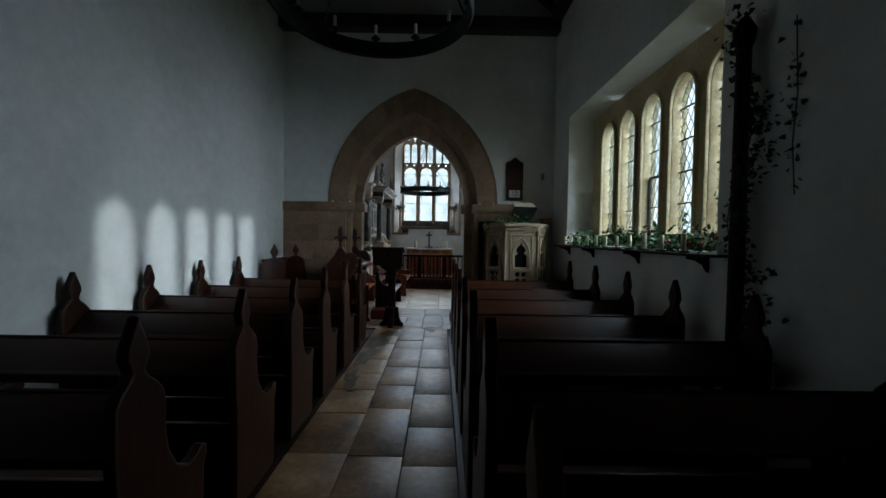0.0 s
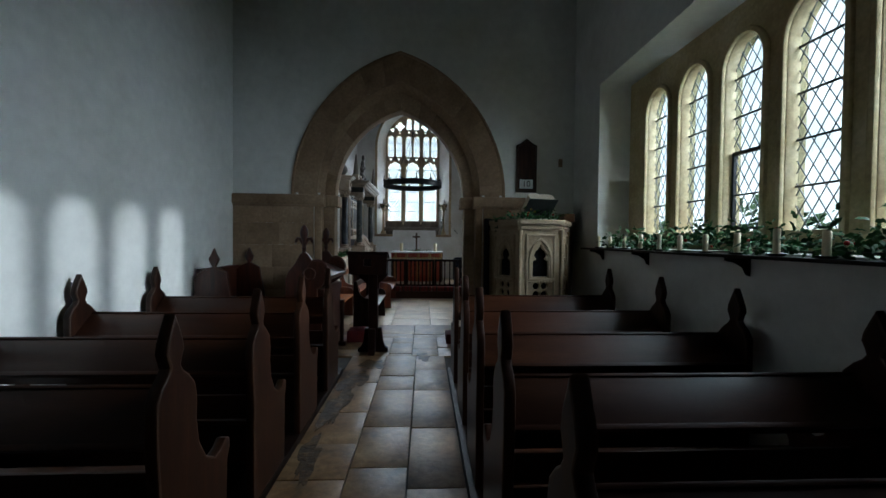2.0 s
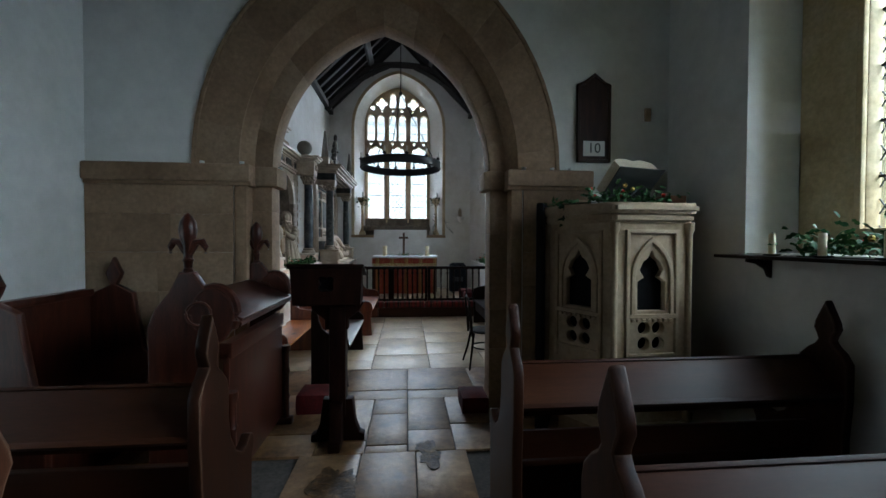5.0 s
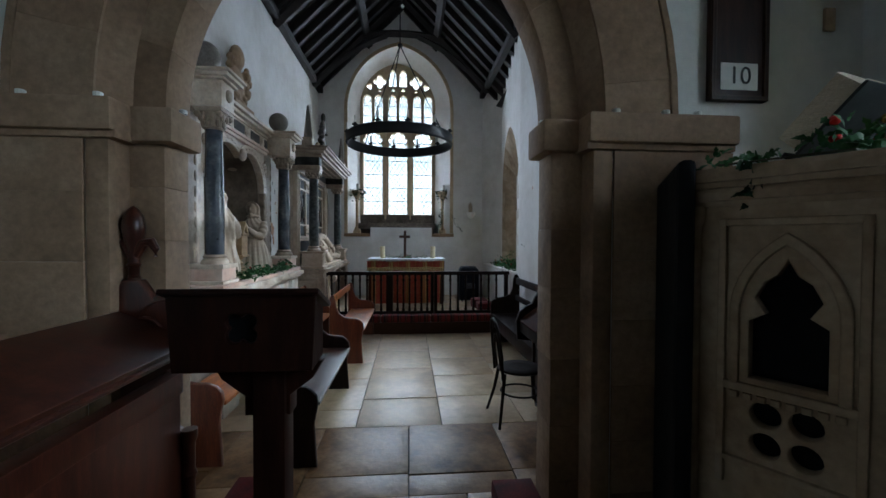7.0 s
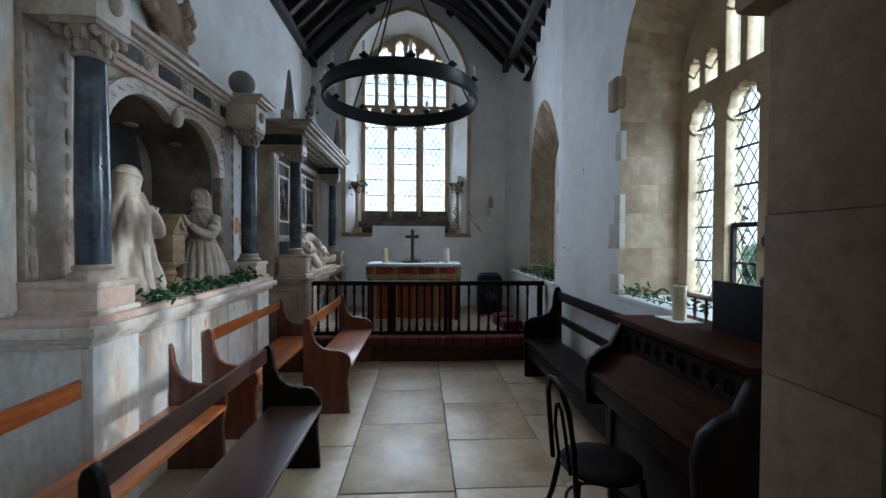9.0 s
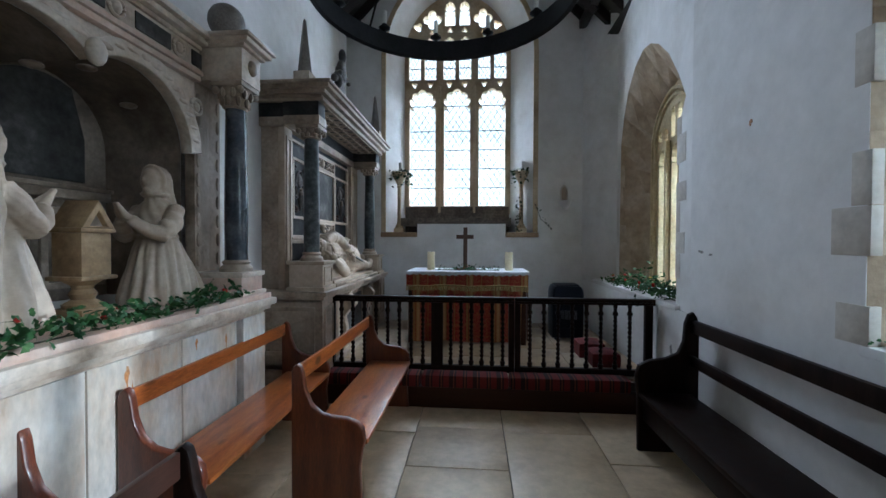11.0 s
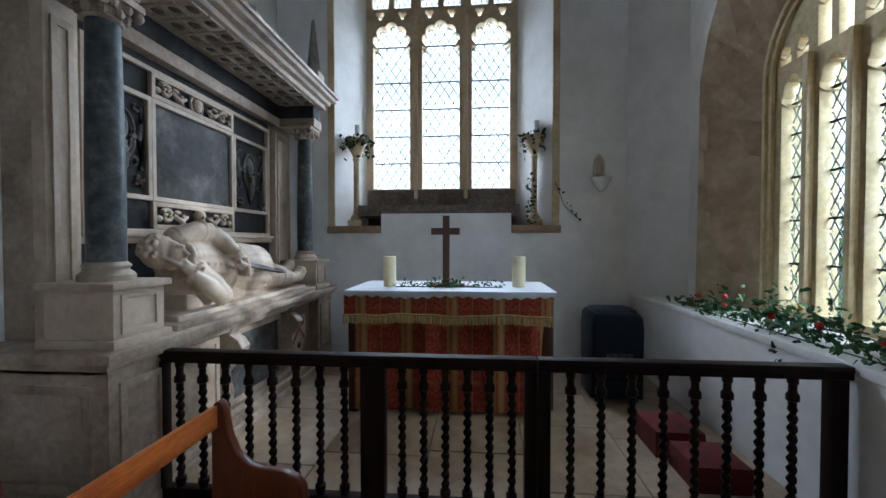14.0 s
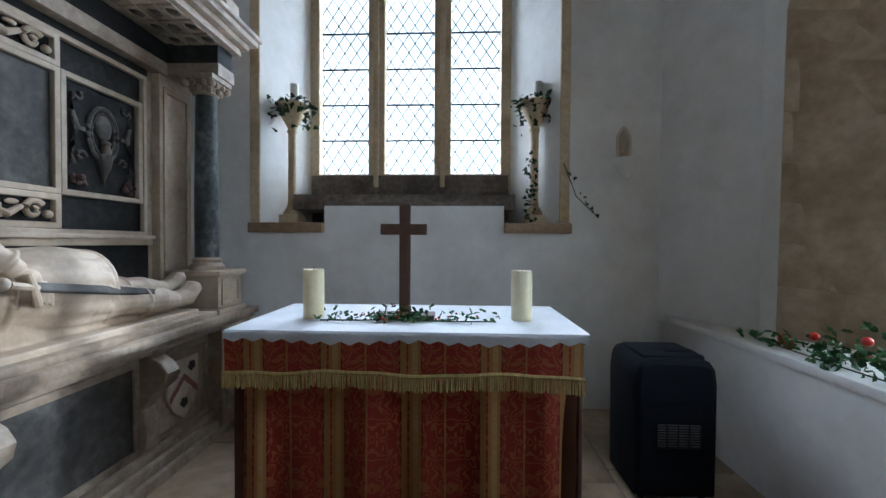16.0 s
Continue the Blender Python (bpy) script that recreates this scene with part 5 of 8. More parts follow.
def cushion(name, x0, x1, y0, y1, z0, z1, mat, label, cat="hassock", group="hassocks"):
    bm = bmesh.new()
    add_box(bm, x0, x1, y0, y1, z0, z1)
    bmesh.ops.subdivide_edges(bm, edges=bm.edges[:], cuts=5, use_grid_fill=True)
    c = Vector(((x0 + x1) / 2, (y0 + y1) / 2, z0))
    for v in bm.verts:
        u, w = (v.co.x - c.x) / (x1 - x0) * 2, (v.co.y - c.y) / (y1 - y0) * 2
        k = (1 - u ** 4) * (1 - w ** 4)
        if v.co.z > z0 + 0.01:
            v.co.z += 0.025 * k - 0.012
        t = (v.co.z - z0) / (z1 - z0)
        bulge = 1 + 0.04 * math.sin(math.pi * min(max(t, 0), 1))
        v.co.x, v.co.y = c.x + (v.co.x - c.x) * bulge, c.y + (v.co.y - c.y) * bulge
    return solid(name, bm, mat, (c.x, c.y, z0), label, cat, group, smooth=50)


cushion("hassock", -1.33, -1.03, 7.72, 8.02, 0.0, 0.19, HASSOCK, "dark red kneeling hassock on the stone floor")
cushion("hassock", 0.20, 0.44, 7.62, 7.92, 0.0, 0.16, HASSOCK, "dark red hassock with a pale patterned top")

PULPIT_STONE = material("tan_pulpit_stone", [(0.26, 0.18, 0.10), (0.39, 0.295, 0.185), (0.46, 0.365, 0.25)], 2.5, 0.8, 0.4, 30, grain=0.18, depth=0.006)
# pulpit: six-sided stone drum with traceried openings
PC = Vector((1.30, 6.98, 0))
corner0 = Vector((1.05, 6.50, 0))
pulpit = thing("pulpit", (PC.x, PC.y, 0), "pale carved stone pulpit with pointed traceried openings", "pulpit")
R6 = (corner0 - PC).length
a0 = math.atan2(corner0.y - PC.y, corner0.x - PC.x)
ring = [PC + Vector((R6 * math.cos(a0 + k * TAU / 6), R6 * math.sin(a0 + k * TAU / 6), 0)) for k in range(6)]


def prism(r_scale, z0, z1, bevel=0.012):
    bm = bmesh.new()
    lo = [bm.verts.new(PC + (p - PC) * r_scale + Vector((0, 0, z0))) for p in ring]
    hi = [bm.verts.new(PC + (p - PC) * r_scale + Vector((0, 0, z1))) for p in ring]
    bm.faces.new(list(reversed(lo)))
    bm.faces.new(hi)
    for i in range(6):
        bm.faces.new((lo[i], lo[(i + 1) % 6], hi[(i + 1) % 6], hi[i]))
    bmesh.ops.bevel(bm, geom=bm.edges[:], offset=bevel, segments=2, affect="EDGES")
    return bm


for i in range(6):
    p, q = ring[i], ring[(i + 1) % 6]
    L = (q - p).length
    d = (q - p).normalized()
    nrm = Vector((d.y, -d.x, 0))
    stand = Matrix(((d.x, 0, -nrm.x, p.x), (d.y, 0, -nrm.y, p.y), (0, 1, 0, 0), (0, 0, 0, 1)))
    m = L / 2
    trefoil = [(m - 0.10, 1.145), (m - 0.10, 1.34), (m - 0.055, 1.37), (m - 0.085, 1.42), (m - 0.06, 1.475), (m - 0.025, 1.50), (m, 1.55), (m + 0.025, 1.50), (m + 0.06, 1.475), (m + 0.085, 1.42), (m + 0.055, 1.37), (m + 0.10, 1.34), (m + 0.10, 1.145)]
    lobes = [circle(m + sx * 0.052, 0.975 + sz * 0.052, 0.043) for sx in (-1, 1) for sz in (-1, 1)]
    if i == 4:
        me = plate(rect(-0.03, L + 0.10, 0.05, 1.90), [], 0.06, 0.02)
        me.transform(Matrix.Translation(nrm * 0.075) @ stand)
        part("door_panel", me, CANVAS_BLACK, pulpit, "black padded door panel")
        continue
    me = plate(rect(0.02, L - 0.02, 0.40, 1.74), [trefoil] + lobes, 0.05, 0.006)
    me.transform(stand)
    face = part("face_panel", me, PULPIT_STONE, pulpit)
    for outer, inner, w in ((arch(m, 0.155, 1.36, 1.64, 8, 1.12), arch(m, 0.125, 1.36, 1.60, 8, 1.12), 0.022),):
        me = plate(list(outer) + list(reversed(inner)), [], w, 0.006)
        me.transform(Matrix.Translation(nrm * 0.018) @ stand)
        part("hood_mould", me, PULPIT_STONE, face)
    for z0, z1 in ((1.095, 1.125), (1.665, 1.69), (0.84, 0.86)):
        me = plate(rect(m - 0.17, m + 0.17, z0, z1), [], 0.03, 0.006)
        me.transform(Matrix.Translation(nrm * 0.02) @ stand)
        part("string_course", me, PULPIT_STONE, face)
    for k in range(8):
        me = plate(rect(m - 0.15 + k * 0.0385, m - 0.125 + k * 0.0385, 1.072, 1.093), [], 0.03, 0.004)
        me.transform(Matrix.Translation(nrm * 0.02) @ stand)
        part("dentil", me, PULPIT_STONE, face)
    for u0, u1 in ((m - 0.19, m - 0.165), (m + 0.165, m + 0.19)):
        me = plate(rect(u0, u1, 0.76, 1.69), [], 0.025, 0.006)
        me.transform(Matrix.Translation(nrm * 0.018) @ stand)
        part("panel_bead", me, PULPIT_STONE, face)
    part("corner_shaft", lathe([(0.034, 0.40), (0.034, 0.44), (0.022, 0.46), (0.022, 1.66), (0.034, 1.69), (0.034, 1.74)], p.x, p.y, 0, 10), PULPIT_STONE, pulpit)
part("cornice", prism(1.12, 1.80, 1.87, 0.02), PULPIT_STONE, pulpit)
part("cornice_bed", prism(1.06, 1.735, 1.805, 0.02), PULPIT_STONE, pulpit)
# added black core: gives the openings the darkness of a shaded hollow
part("inner_lining", prism(0.87, 0.40, 1.72, 0.004), CANVAS_BLACK, pulpit, "black core standing for the shade inside the pulpit drum")
part("base_moulding", prism(1.05, 0.32, 0.41, 0.02), PULPIT_STONE, pulpit)
part("pedestal", prism(0.82, 0.0, 0.33, 0.02), STONE, pulpit)

# book stand and open bible on the pulpit
stand_t = thing("book_stand", (1.42, 6.95, 1.87), "dark metal folding book stand on the pulpit ledge", "book stand")
tilt = Matrix.Translation((1.43, 6.95, 2.06)) @ Matrix.Rotation(radians(15), 4, "Z") @ Matrix.Rotation(radians(-46), 4, "X")
part("desk_plate", box(-0.22, 0.22, -0.15, 0.16, -0.012, 0.0, 0.004, m=tilt), BOOK, stand_t)
part("desk_lip", box(-0.22, 0.22, 0.16, 0.18, -0.012, 0.035, 0.004, m=tilt), IRON, stand_t)
for s in (-1, 1):
    part("leg", add_tube(bmesh.new(), [(1.43 + s * 0.16, 6.86, 1.871), (1.43 - s * 0.12, 7.0, 2.06)], 0.008, 6), IRON, stand_t)
    part("leg", add_tube(bmesh.new(), [(1.43 + s * 0.16, 7.08, 1.871), (1.43 + s * 0.15, 7.02, 2.05)], 0.008, 6), IRON, stand_t)
bible = thing("open_book", (1.43, 6.95, 2.05), "thick open book with aged pages and a dark cover", "book")
part("cover", box(-0.20, 0.20, -0.14, 0.15, 0.003, 0.012, 0.003, m=tilt), BOOK, bible)
for s in (-1, 1):
    bm = bmesh.new()
    add_box(bm, 0, 1, -0.13, 0.14, 0.0, 0.05)
    bmesh.ops.subdivide_edges(bm, edges=[e for e in bm.edges if abs(e.verts[0].co.x - e.verts[1].co.x) > 0.5], cuts=6)
    for v in bm.verts:
        k = v.co.x
        v.co.z = 0.014 + (0.045 * math.sin(math.pi * (0.12 + 0.8 * k)) + 0.085 if v.co.z > 0.02 else 0)
        v.co.x = s * k * 0.19
    bmesh.ops.transform(bm, matrix=tilt, verts=bm.verts)
    part("page_block", bm, PAPER, bible)


def garland(name, at, places, size, label, seed, mat=HOLLY, kind="holly", berries=0, berry=0.010, gold=0, stem=None, cat="garland"):
    g = thing(name, at, label, cat, "evergreen decorations")
    part("leaves", leaves(places, size, seed, kind), mat, g, smooth=0)
    rnd = random.Random(seed + 50)
    if stem:
        part("stem", add_tube(bmesh.new(), stem, 0.004, 5), TWIG, g)
    for i in range(berries):
        p = rnd.choice(places)
        part("berry", add_ball(bmesh.new(), Vector(p) + Vector((0, 0, berry * 0.8)), berry * rnd.uniform(0.8, 1.2), 10, 6), BERRY, g)
    for i in range(gold):
        p = rnd.choice(places)
        part("bauble", add_ball(bmesh.new(), Vector(p) + Vector((0, 0, 0.02)), 0.018, 12, 8), BAUBLE_GOLD, g)
    return g


pl = swag((1.0, 6.62, 1.90), (1.66, 6.86, 1.90), 200, 0, 0.06, 0.045, 3) + swag((0.78, 6.92, 1.89), (1.02, 6.60, 1.89), 60, 0, 0.03, 0.02, 4)
garland("holly_garland", (1.3, 6.7, 1.87), pl, 0.05, "holly sprays with red and gold baubles round the book stand", 6, berries=5, berry=0.016, gold=2, stem=[(0.8, 6.9, 1.885), (1.0, 6.62, 1.885), (1.66, 6.86, 1.885)])
garland("ivy_trail", (0.92, 6.7, 1.5), swag((1.66, 6.80, 1.80), (1.70, 6.79, 1.50), 26, 0, 0.02, 0.02, 8) + swag((0.84, 6.79, 1.86), (0.80, 6.80, 1.68), 14, 0, 0.018, 0.01, 9), 0.045, "trailing ivy hanging over the pulpit cornice", 9, IVY, "ivy")
solid("small_box", box(1.80, 1.96, 7.05, 7.30, 1.871, 1.99, 0.006), BRICK_RED, (1.88, 7.15, 1.871), "plain brown box on the pulpit ledge", "box")

# hymn board with one number
board = thing("hymn_board", (1.365, AW0, 2.3), "dark wooden hymn board with a pointed top and one number", "hymn board")
part("board", plate_y([(1.21, 2.33), (1.52, 2.33), (1.52, 3.03), (1.47, 3.05), (1.365, 3.13), (1.26, 3.05), (1.21, 3.03)], [], AW0 - 0.035, 0.033, 0.006), WOOD_UP, board)
part("raised_rim", plate_y([(1.21, 2.33), (1.52, 2.33), (1.52, 3.03), (1.47, 3.05), (1.365, 3.13), (1.26, 3.05), (1.21, 3.03)], [[(1.235, 2.355), (1.495, 2.355), (1.495, 3.01), (1.45, 3.03), (1.365, 3.10), (1.28, 3.03), (1.235, 3.01)]], AW0 - 0.048, 0.014, 0.003), WOOD_UP, board)


def words(text, size, m, mat, parent, name="lettering"):
    cu = bpy.data.curves.new("text", "FONT")
    cu.body, cu.size, cu.align_x, cu.align_y, cu.extrude = text, size, "CENTER", "CENTER", 0.001
    ob = new("text", cu)
    bpy.context.view_layer.update()
    me = bpy.data.meshes.new_from_object(ob.evaluated_get(bpy.context.evaluated_depsgraph_get()))
    bpy.data.objects.remove(ob)
    me.transform(m)
    return part(name, me, mat, parent, smooth=0)


card = part("number_card", box(1.265, 1.465, AW0 - 0.040, AW0 - 0.0355, 2.385, 2.52, 0.001), WHITE_CARD, board, "white card printed 10")
words("10", 0.125, Matrix.Translation((1.365, AW0 - 0.0435, 2.452)) @ Matrix.Rotation(radians(90), 4, "X"), INK, card, "number")
solid("wall_switch", box(1.86, 1.92, AW0 - 0.02, AW0 - 0.001, 2.72, 2.84, 0.006), STONE, (1.89, AW0, 2.72), "small brown box fixed on the plaster wall", "switch box")

# candle shelf under the nave window
shelf = thing("wall_shelf", (2.0, 4.8, 1.49), "thin dark wooden shelf on brackets below the window", "shelf")
part("board", box(1.90, 2.098, 2.86, 6.68, 1.50, 1.522, 0.004), WOOD_BLACK, shelf)
for y in (6.42, 5.42, 4.18, 3.1):
    part("bracket", plate_y([(1.92, 1.499), (2.098, 1.499), (2.098, 1.37), (2.075, 1.38), (2.05, 1.43), (1.99, 1.465), (1.92, 1.478)], [], y - 0.012, 0.024, 0.004), WOOD_BLACK, shelf)
cand = thing("candle", (1.965, 6.28, 1.522), "ivory candle standing in a small black saucer", "candle", "candles on the shelf")
part("saucer", lathe([(0.030, 0.0), (0.045, 0.008), (0.048, 0.014), (0.040, 0.012), (0.022, 0.008)], 1.965, 6.28, 1.5225, 16), IRON, cand)
part("wax", lathe([(0.0185, 0.010), (0.0185, 0.135), (0.016, 0.142), (0.006, 0.139)], 1.965, 6.28, 1.5225, 14), WAX, cand)
part("wick", lathe([(0.0015, 0.138), (0.0012, 0.152)], 1.965, 6.28, 1.5225, 5), INK, cand)
rnd = random.Random(8)
for y in (5.97, 5.67, 5.36, 5.03, 4.73, 4.43, 4.13, 3.82, 3.52, 3.22):
    c = copy_thing(cand, pose(1.965 + rnd.uniform(-0.01, 0.01), y, 1.522, 0, 0, rnd.uniform(0, 90)))
    c.scale = (1.05, 1.05, rnd.uniform(0.95, 1.18))
pl = swag((2.06, 2.95, 1.54), (2.06, 6.2, 1.54), 900, 0, 0.05, 0.07, 12)
pl = [Vector((min(max(p.x, 1.93), 2.3), p.y, p.z + 0.06 * max(0, math.sin(p.y * 3.1)))) for p in pl]
garland("holly_garland", (2.05, 4.6, 1.53), pl, 0.065, "long holly and ivy garland with red baubles along the shelf", 13, berries=14, berry=0.015, gold=2, stem=[(2.05, y, 1.54 + 0.02 * math.sin(y * 9)) for y in (2.95, 3.6, 4.2, 4.8, 5.4, 6.2)])
pl = swag((2.3, 3.1, 1.55), (2.3, 6.1, 1.55), 420, 0, 0.08, 0.09, 15)
garland("holly_garland", (2.3, 4.6, 1.53), pl, 0.06, "loose holly heaped on the deep window sill", 16, berries=8, berry=0.013, stem=[(2.3, y, 1.545) for y in (3.1, 4.0, 5.0, 6.1)])

# ivy-wound post by the south wall
post = thing("ivy_post", (2.0, 2.68, 0), "slender dark post wound with ivy against the wall", "post")
part("shaft", lathe([(0.09, 0.045), (0.09, 0.10), (0.05, 0.14), (0.045, 2.9), (0.06, 2.95), (0.07, 3.02), (0.03, 3.10)], 2.0, 2.68, 0, 12), WOOD_BLACK, post)
rnd = random.Random(31)
pl = []
for k in range(620):
    z = rnd.uniform(0.6, 3.15)
    a = z * 5 + rnd.gauss(0, 0.7)
    r = abs(rnd.gauss(0.06, 0.07))
    lean = 0.10 * math.sin(max(0.0, min(1.0, (z - 0.9) / 1.9)) * math.pi) * rnd.random()
    pl.append(Vector((min(2.0 + r * math.cos(a), 2.07), 2.66 - lean - abs(r) * 0.4 + 1.1 * r * math.sin(a), z)))
garland("ivy_trail", (2.0, 2.6, 0.6), pl, 0.045, "ivy wound round a dark post and trailing loose", 33, IVY, "ivy", stem=[(2.0 + 0.055 * math.cos(z * 5), 2.68 + 0.055 * math.sin(z * 5), z) for z in [0.6 + 0.05 * k for k in range(50)]], cat="ivy")
pl = swag((2.06, 2.36, 2.95), (2.06, 2.33, 1.9), 34, 0, 0.018, 0.03, 34)
garland("ivy_trail", (2.06, 2.3, 2.9), [Vector((min(p.x, 2.08), p.y, p.z)) for p in pl], 0.04, "loose ivy strand hanging down the plaster", 35, IVY, "ivy", stem=[(2.065, 2.36, 2.95), (2.07, 2.34, 2.5), (2.06, 2.35, 2.2), (2.065, 2.33, 1.9)], cat="ivy")
solid("wall_plaque", box(2.075, 2.099, 1.55, 1.80, 1.58, 1.70, 0.004), WOOD_UP, (2.09, 1.67, 1.58), "small plain brown plaque on the wall", "plaque")


# hanging coronas
def corona(x, y, z, r, top):
    c = thing("corona", (x, y, z), "black iron ring chandelier set with white candles", "chandelier", "ring chandeliers")
    bm = bmesh.new()
    n = 48
    prof = [(r - 0.012, -0.055), (r + 0.006, -0.065), (r + 0.02, -0.045), (r + 0.012, 0.0), (r + 0.02, 0.045), (r + 0.006, 0.06), (r - 0.012, 0.05), (r - 0.02, 0.0)]
    rings = [[bm.verts.new((x + q * math.cos(TAU * k / n), y + q * math.sin(TAU * k / n), z + h)) for q, h in prof] for k in range(n)]
    for k in range(n):
        a, b = rings[k], rings[(k + 1) % n]
        for i in range(len(prof)):
            j = (i + 1) % len(prof)
            bm.faces.new((a[i], b[i], b[j], a[j]))
    part("ring", bm, IRON, c)
    for k in range(12):
        a = TAU * (k + 0.3) / 12
        px, py = x + (r + 0.0) * math.cos(a), y + r * math.sin(a)
        cup = part("candle_cup", lathe([(0.010, 0.05), (0.012, 0.06), (0.034, 0.072), (0.036, 0.08), (0.016, 0.076), (0.016, 0.10)], px, py, z, 10), IRON, c)
        part("wax_candle", lathe([(0.0125, 0.09), (0.0125, 0.175), (0.008, 0.18)], px, py, z, 10), WAX_WHITE, cup)
    hub = z + 1.15
    for k in range(3):
        a = TAU * (k + 0.15) / 3
        part("chain", add_tube(bmesh.new(), [(x + r * math.cos(a), y + r * math.sin(a), z + 0.05), (x, y, hub)], 0.007, 6), IRON, c)
    part("rod", add_tube(bmesh.new(), [(x, y, hub - 0.03), (x, y, top)], 0.008, 6), IRON, c)
    part("hub_ball", add_ball(bmesh.new(), (x, y, hub), 0.03), IRON, c)
    return c


corona(-0.425, 2.50, 3.04, 0.59, 8.05)
corona(-0.425, 10.45, 2.82, 0.625, 7.25)

# ---- chancel things ----
def build_bench(y0, y1, xb, xf, seat_mat, end_mat, label, top=0.90):
    """Open-backed bench facing south: xb is its back, xf its front edge."""
    d = xf - xb
    b = thing("bench", ((xb + xf) / 2, (y0 + y1) / 2, 0), label, "bench", "chancel benches")
    prof = [(0.0, 0.0), (0.0, top - 0.05), (0.012, top - 0.015), (0.035, top), (0.058, top - 0.015), (0.07, top - 0.05), (0.085, top - 0.15), (0.12, top - 0.235), (0.18, top - 0.285), (0.25, top - 0.30), (0.33, top - 0.305),
            (d - 0.045, top - 0.33), (d - 0.01, top - 0.37), (d, top - 0.43), (d - 0.015, top - 0.50), (d - 0.03, 0.30), (d - 0.01, 0.0)]
    for y in (y0, y1 - 0.045):
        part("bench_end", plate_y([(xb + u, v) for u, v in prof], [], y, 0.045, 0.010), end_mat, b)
    part("back_rail", box(xb + 0.012, xb + 0.036, y0 + 0.045, y1 - 0.045, top - 0.12, top - 0.02, 0.006), seat_mat, b)
    part("seat", box(xb + 0.05, xf + 0.005, y0 + 0.045, y1 - 0.045, 0.425, 0.455, 0.010), seat_mat, b)
    part("seat_rail", box(xb + 0.10, xb + 0.125, y0 + 0.045, y1 - 0.045, 0.33, 0.424, 0.004), seat_mat, b)
    return b


build_bench(10.80, 12.45, -1.34, -0.90, WOOD_ORANGE, WOOD_PINE_SHADED, "glossy orange-brown pine bench with curved ends")
build_bench(10.35, 12.05, -2.00, -1.56, WOOD_ORANGE, WOOD_PINE_SHADED, "orange-brown pine bench before the kneeling monument")
build_bench(8.46, 9.98, -2.06, -1.62, WOOD_ORANGE, WOOD_PINE_SHADED, "varnished pine bench with a knotty back rail")
build_bench(8.40, 9.95, -1.36, -0.95, WOOD_BENCH, WOOD_BLACK, "dark brown wooden bench with black-stained ends", 0.88)

# long dark settle against the south wall
settle = thing("settle", (1.22, 10.7, 0), "long black-stained settle with a two-rail back", "settle")
prof = [(1.44, 0.0), (1.44, 0.98), (1.425, 1.05), (1.40, 1.085), (1.365, 1.07), (1.34, 1.00), (1.33, 0.86), (1.29, 0.77), (1.20, 0.73), (1.08, 0.71), (1.00, 0.67), (0.975, 0.58), (0.99, 0.46), (1.0, 0.0)]
for y in (9.60, 11.74):
    part("settle_end", plate_y(prof, [], y, 0.05, 0.010), WOOD_BLACK, settle)
part("top_rail", box(1.375, 1.41, 9.65, 11.74, 0.93, 1.03, 0.008), WOOD_BLACK, settle)
part("middle_rail", box(1.365, 1.395, 9.65, 11.74, 0.68, 0.76, 0.006), WOOD_BLACK, settle)
part("seat", box(0.995, 1.38, 9.65, 11.74, 0.43, 0.465, 0.010), WOOD_BLACK, settle)
part("seat_front", box(1.03, 1.055, 9.65, 11.74, 0.25, 0.43, 0.004), WOOD_BLACK, settle)

# harmonium
org = thing("harmonium", (1.1, 9.0, 0), "closed dark mahogany harmonium with a fretwork panel", "harmonium")
HY0, HY1 = 8.46, 9.52
part("case", box(1.02, 1.44, HY0 + 0.04, HY1 - 0.04, 0.0, 1.12, 0.008), WOOD_BLACK, org)
part("top_board", box(0.96, 1.47, HY0, HY1, 1.12, 1.16, 0.012), HARMONIUM_LID, org)
for y in (HY0 + 0.005, HY1 - 0.055):
    part("cheek", plate_y([(0.78, 0.62), (0.77, 0.80), (0.80, 0.90), (0.86, 0.95), (0.93, 0.98), (0.97, 1.06), (1.0, 1.12), (1.05, 1.12), (1.05, 0.0), (0.94, 0.0), (0.94, 0.60)], [], y, 0.05, 0.008), WOOD_BLACK, org)
lidm = Matrix.Translation((0.905, (HY0 + HY1) / 2, 0.885)) @ Matrix.Rotation(radians(-36), 4, "Y")
part("keyboard_lid", box(-0.135, 0.125, -(HY1 - HY0) / 2 + 0.06, (HY1 - HY0) / 2 - 0.06, -0.012, 0.012, 0.006, m=lidm), HARMONIUM_LID, org, "reddish-brown sloping keyboard lid")
part("front_board", box(0.955, 0.985, HY0 + 0.056, HY1 - 0.056, 0.0, 0.70, 0.004), WOOD_BLACK, org)
part("key_bed", box(0.80, 1.02, HY0 + 0.055, HY1 - 0.055, 0.70, 0.80, 0.006), WOOD_BLACK, org)
# pierced fret above the lid
holes = []
for k in range(9):
    c = HY0 + 0.14 + k * 0.0975
    holes.append(foil(c, 1.035, 0.036, 4, a0=0 if k % 2 else math.pi / 4))
part("fret_panel", plate_x(rect(HY0 + 0.06, HY1 - 0.06, 0.97, 1.10), holes, 1.0, 0.012, 0.002), WOOD_BLACK, org)
part("lower_panel", box(1.005, 1.018, HY0 + 0.12, HY1 - 0.12, 0.12, 0.62, 0.004), WOOD_STALL, org)
for s in (-1, 1):
    part("pedal", box(0.88, 1.02, 8.99 + s * 0.14 - 0.09, 8.99 + s * 0.14 + 0.09, 0.06, 0.09, 0.008), WOOD_BLACK, org)
part("music_desk", box(1.30, 1.32, 8.60, 9.10, 1.161, 1.42, 0.006), CANVAS_BLACK, org, "black upright music desk")
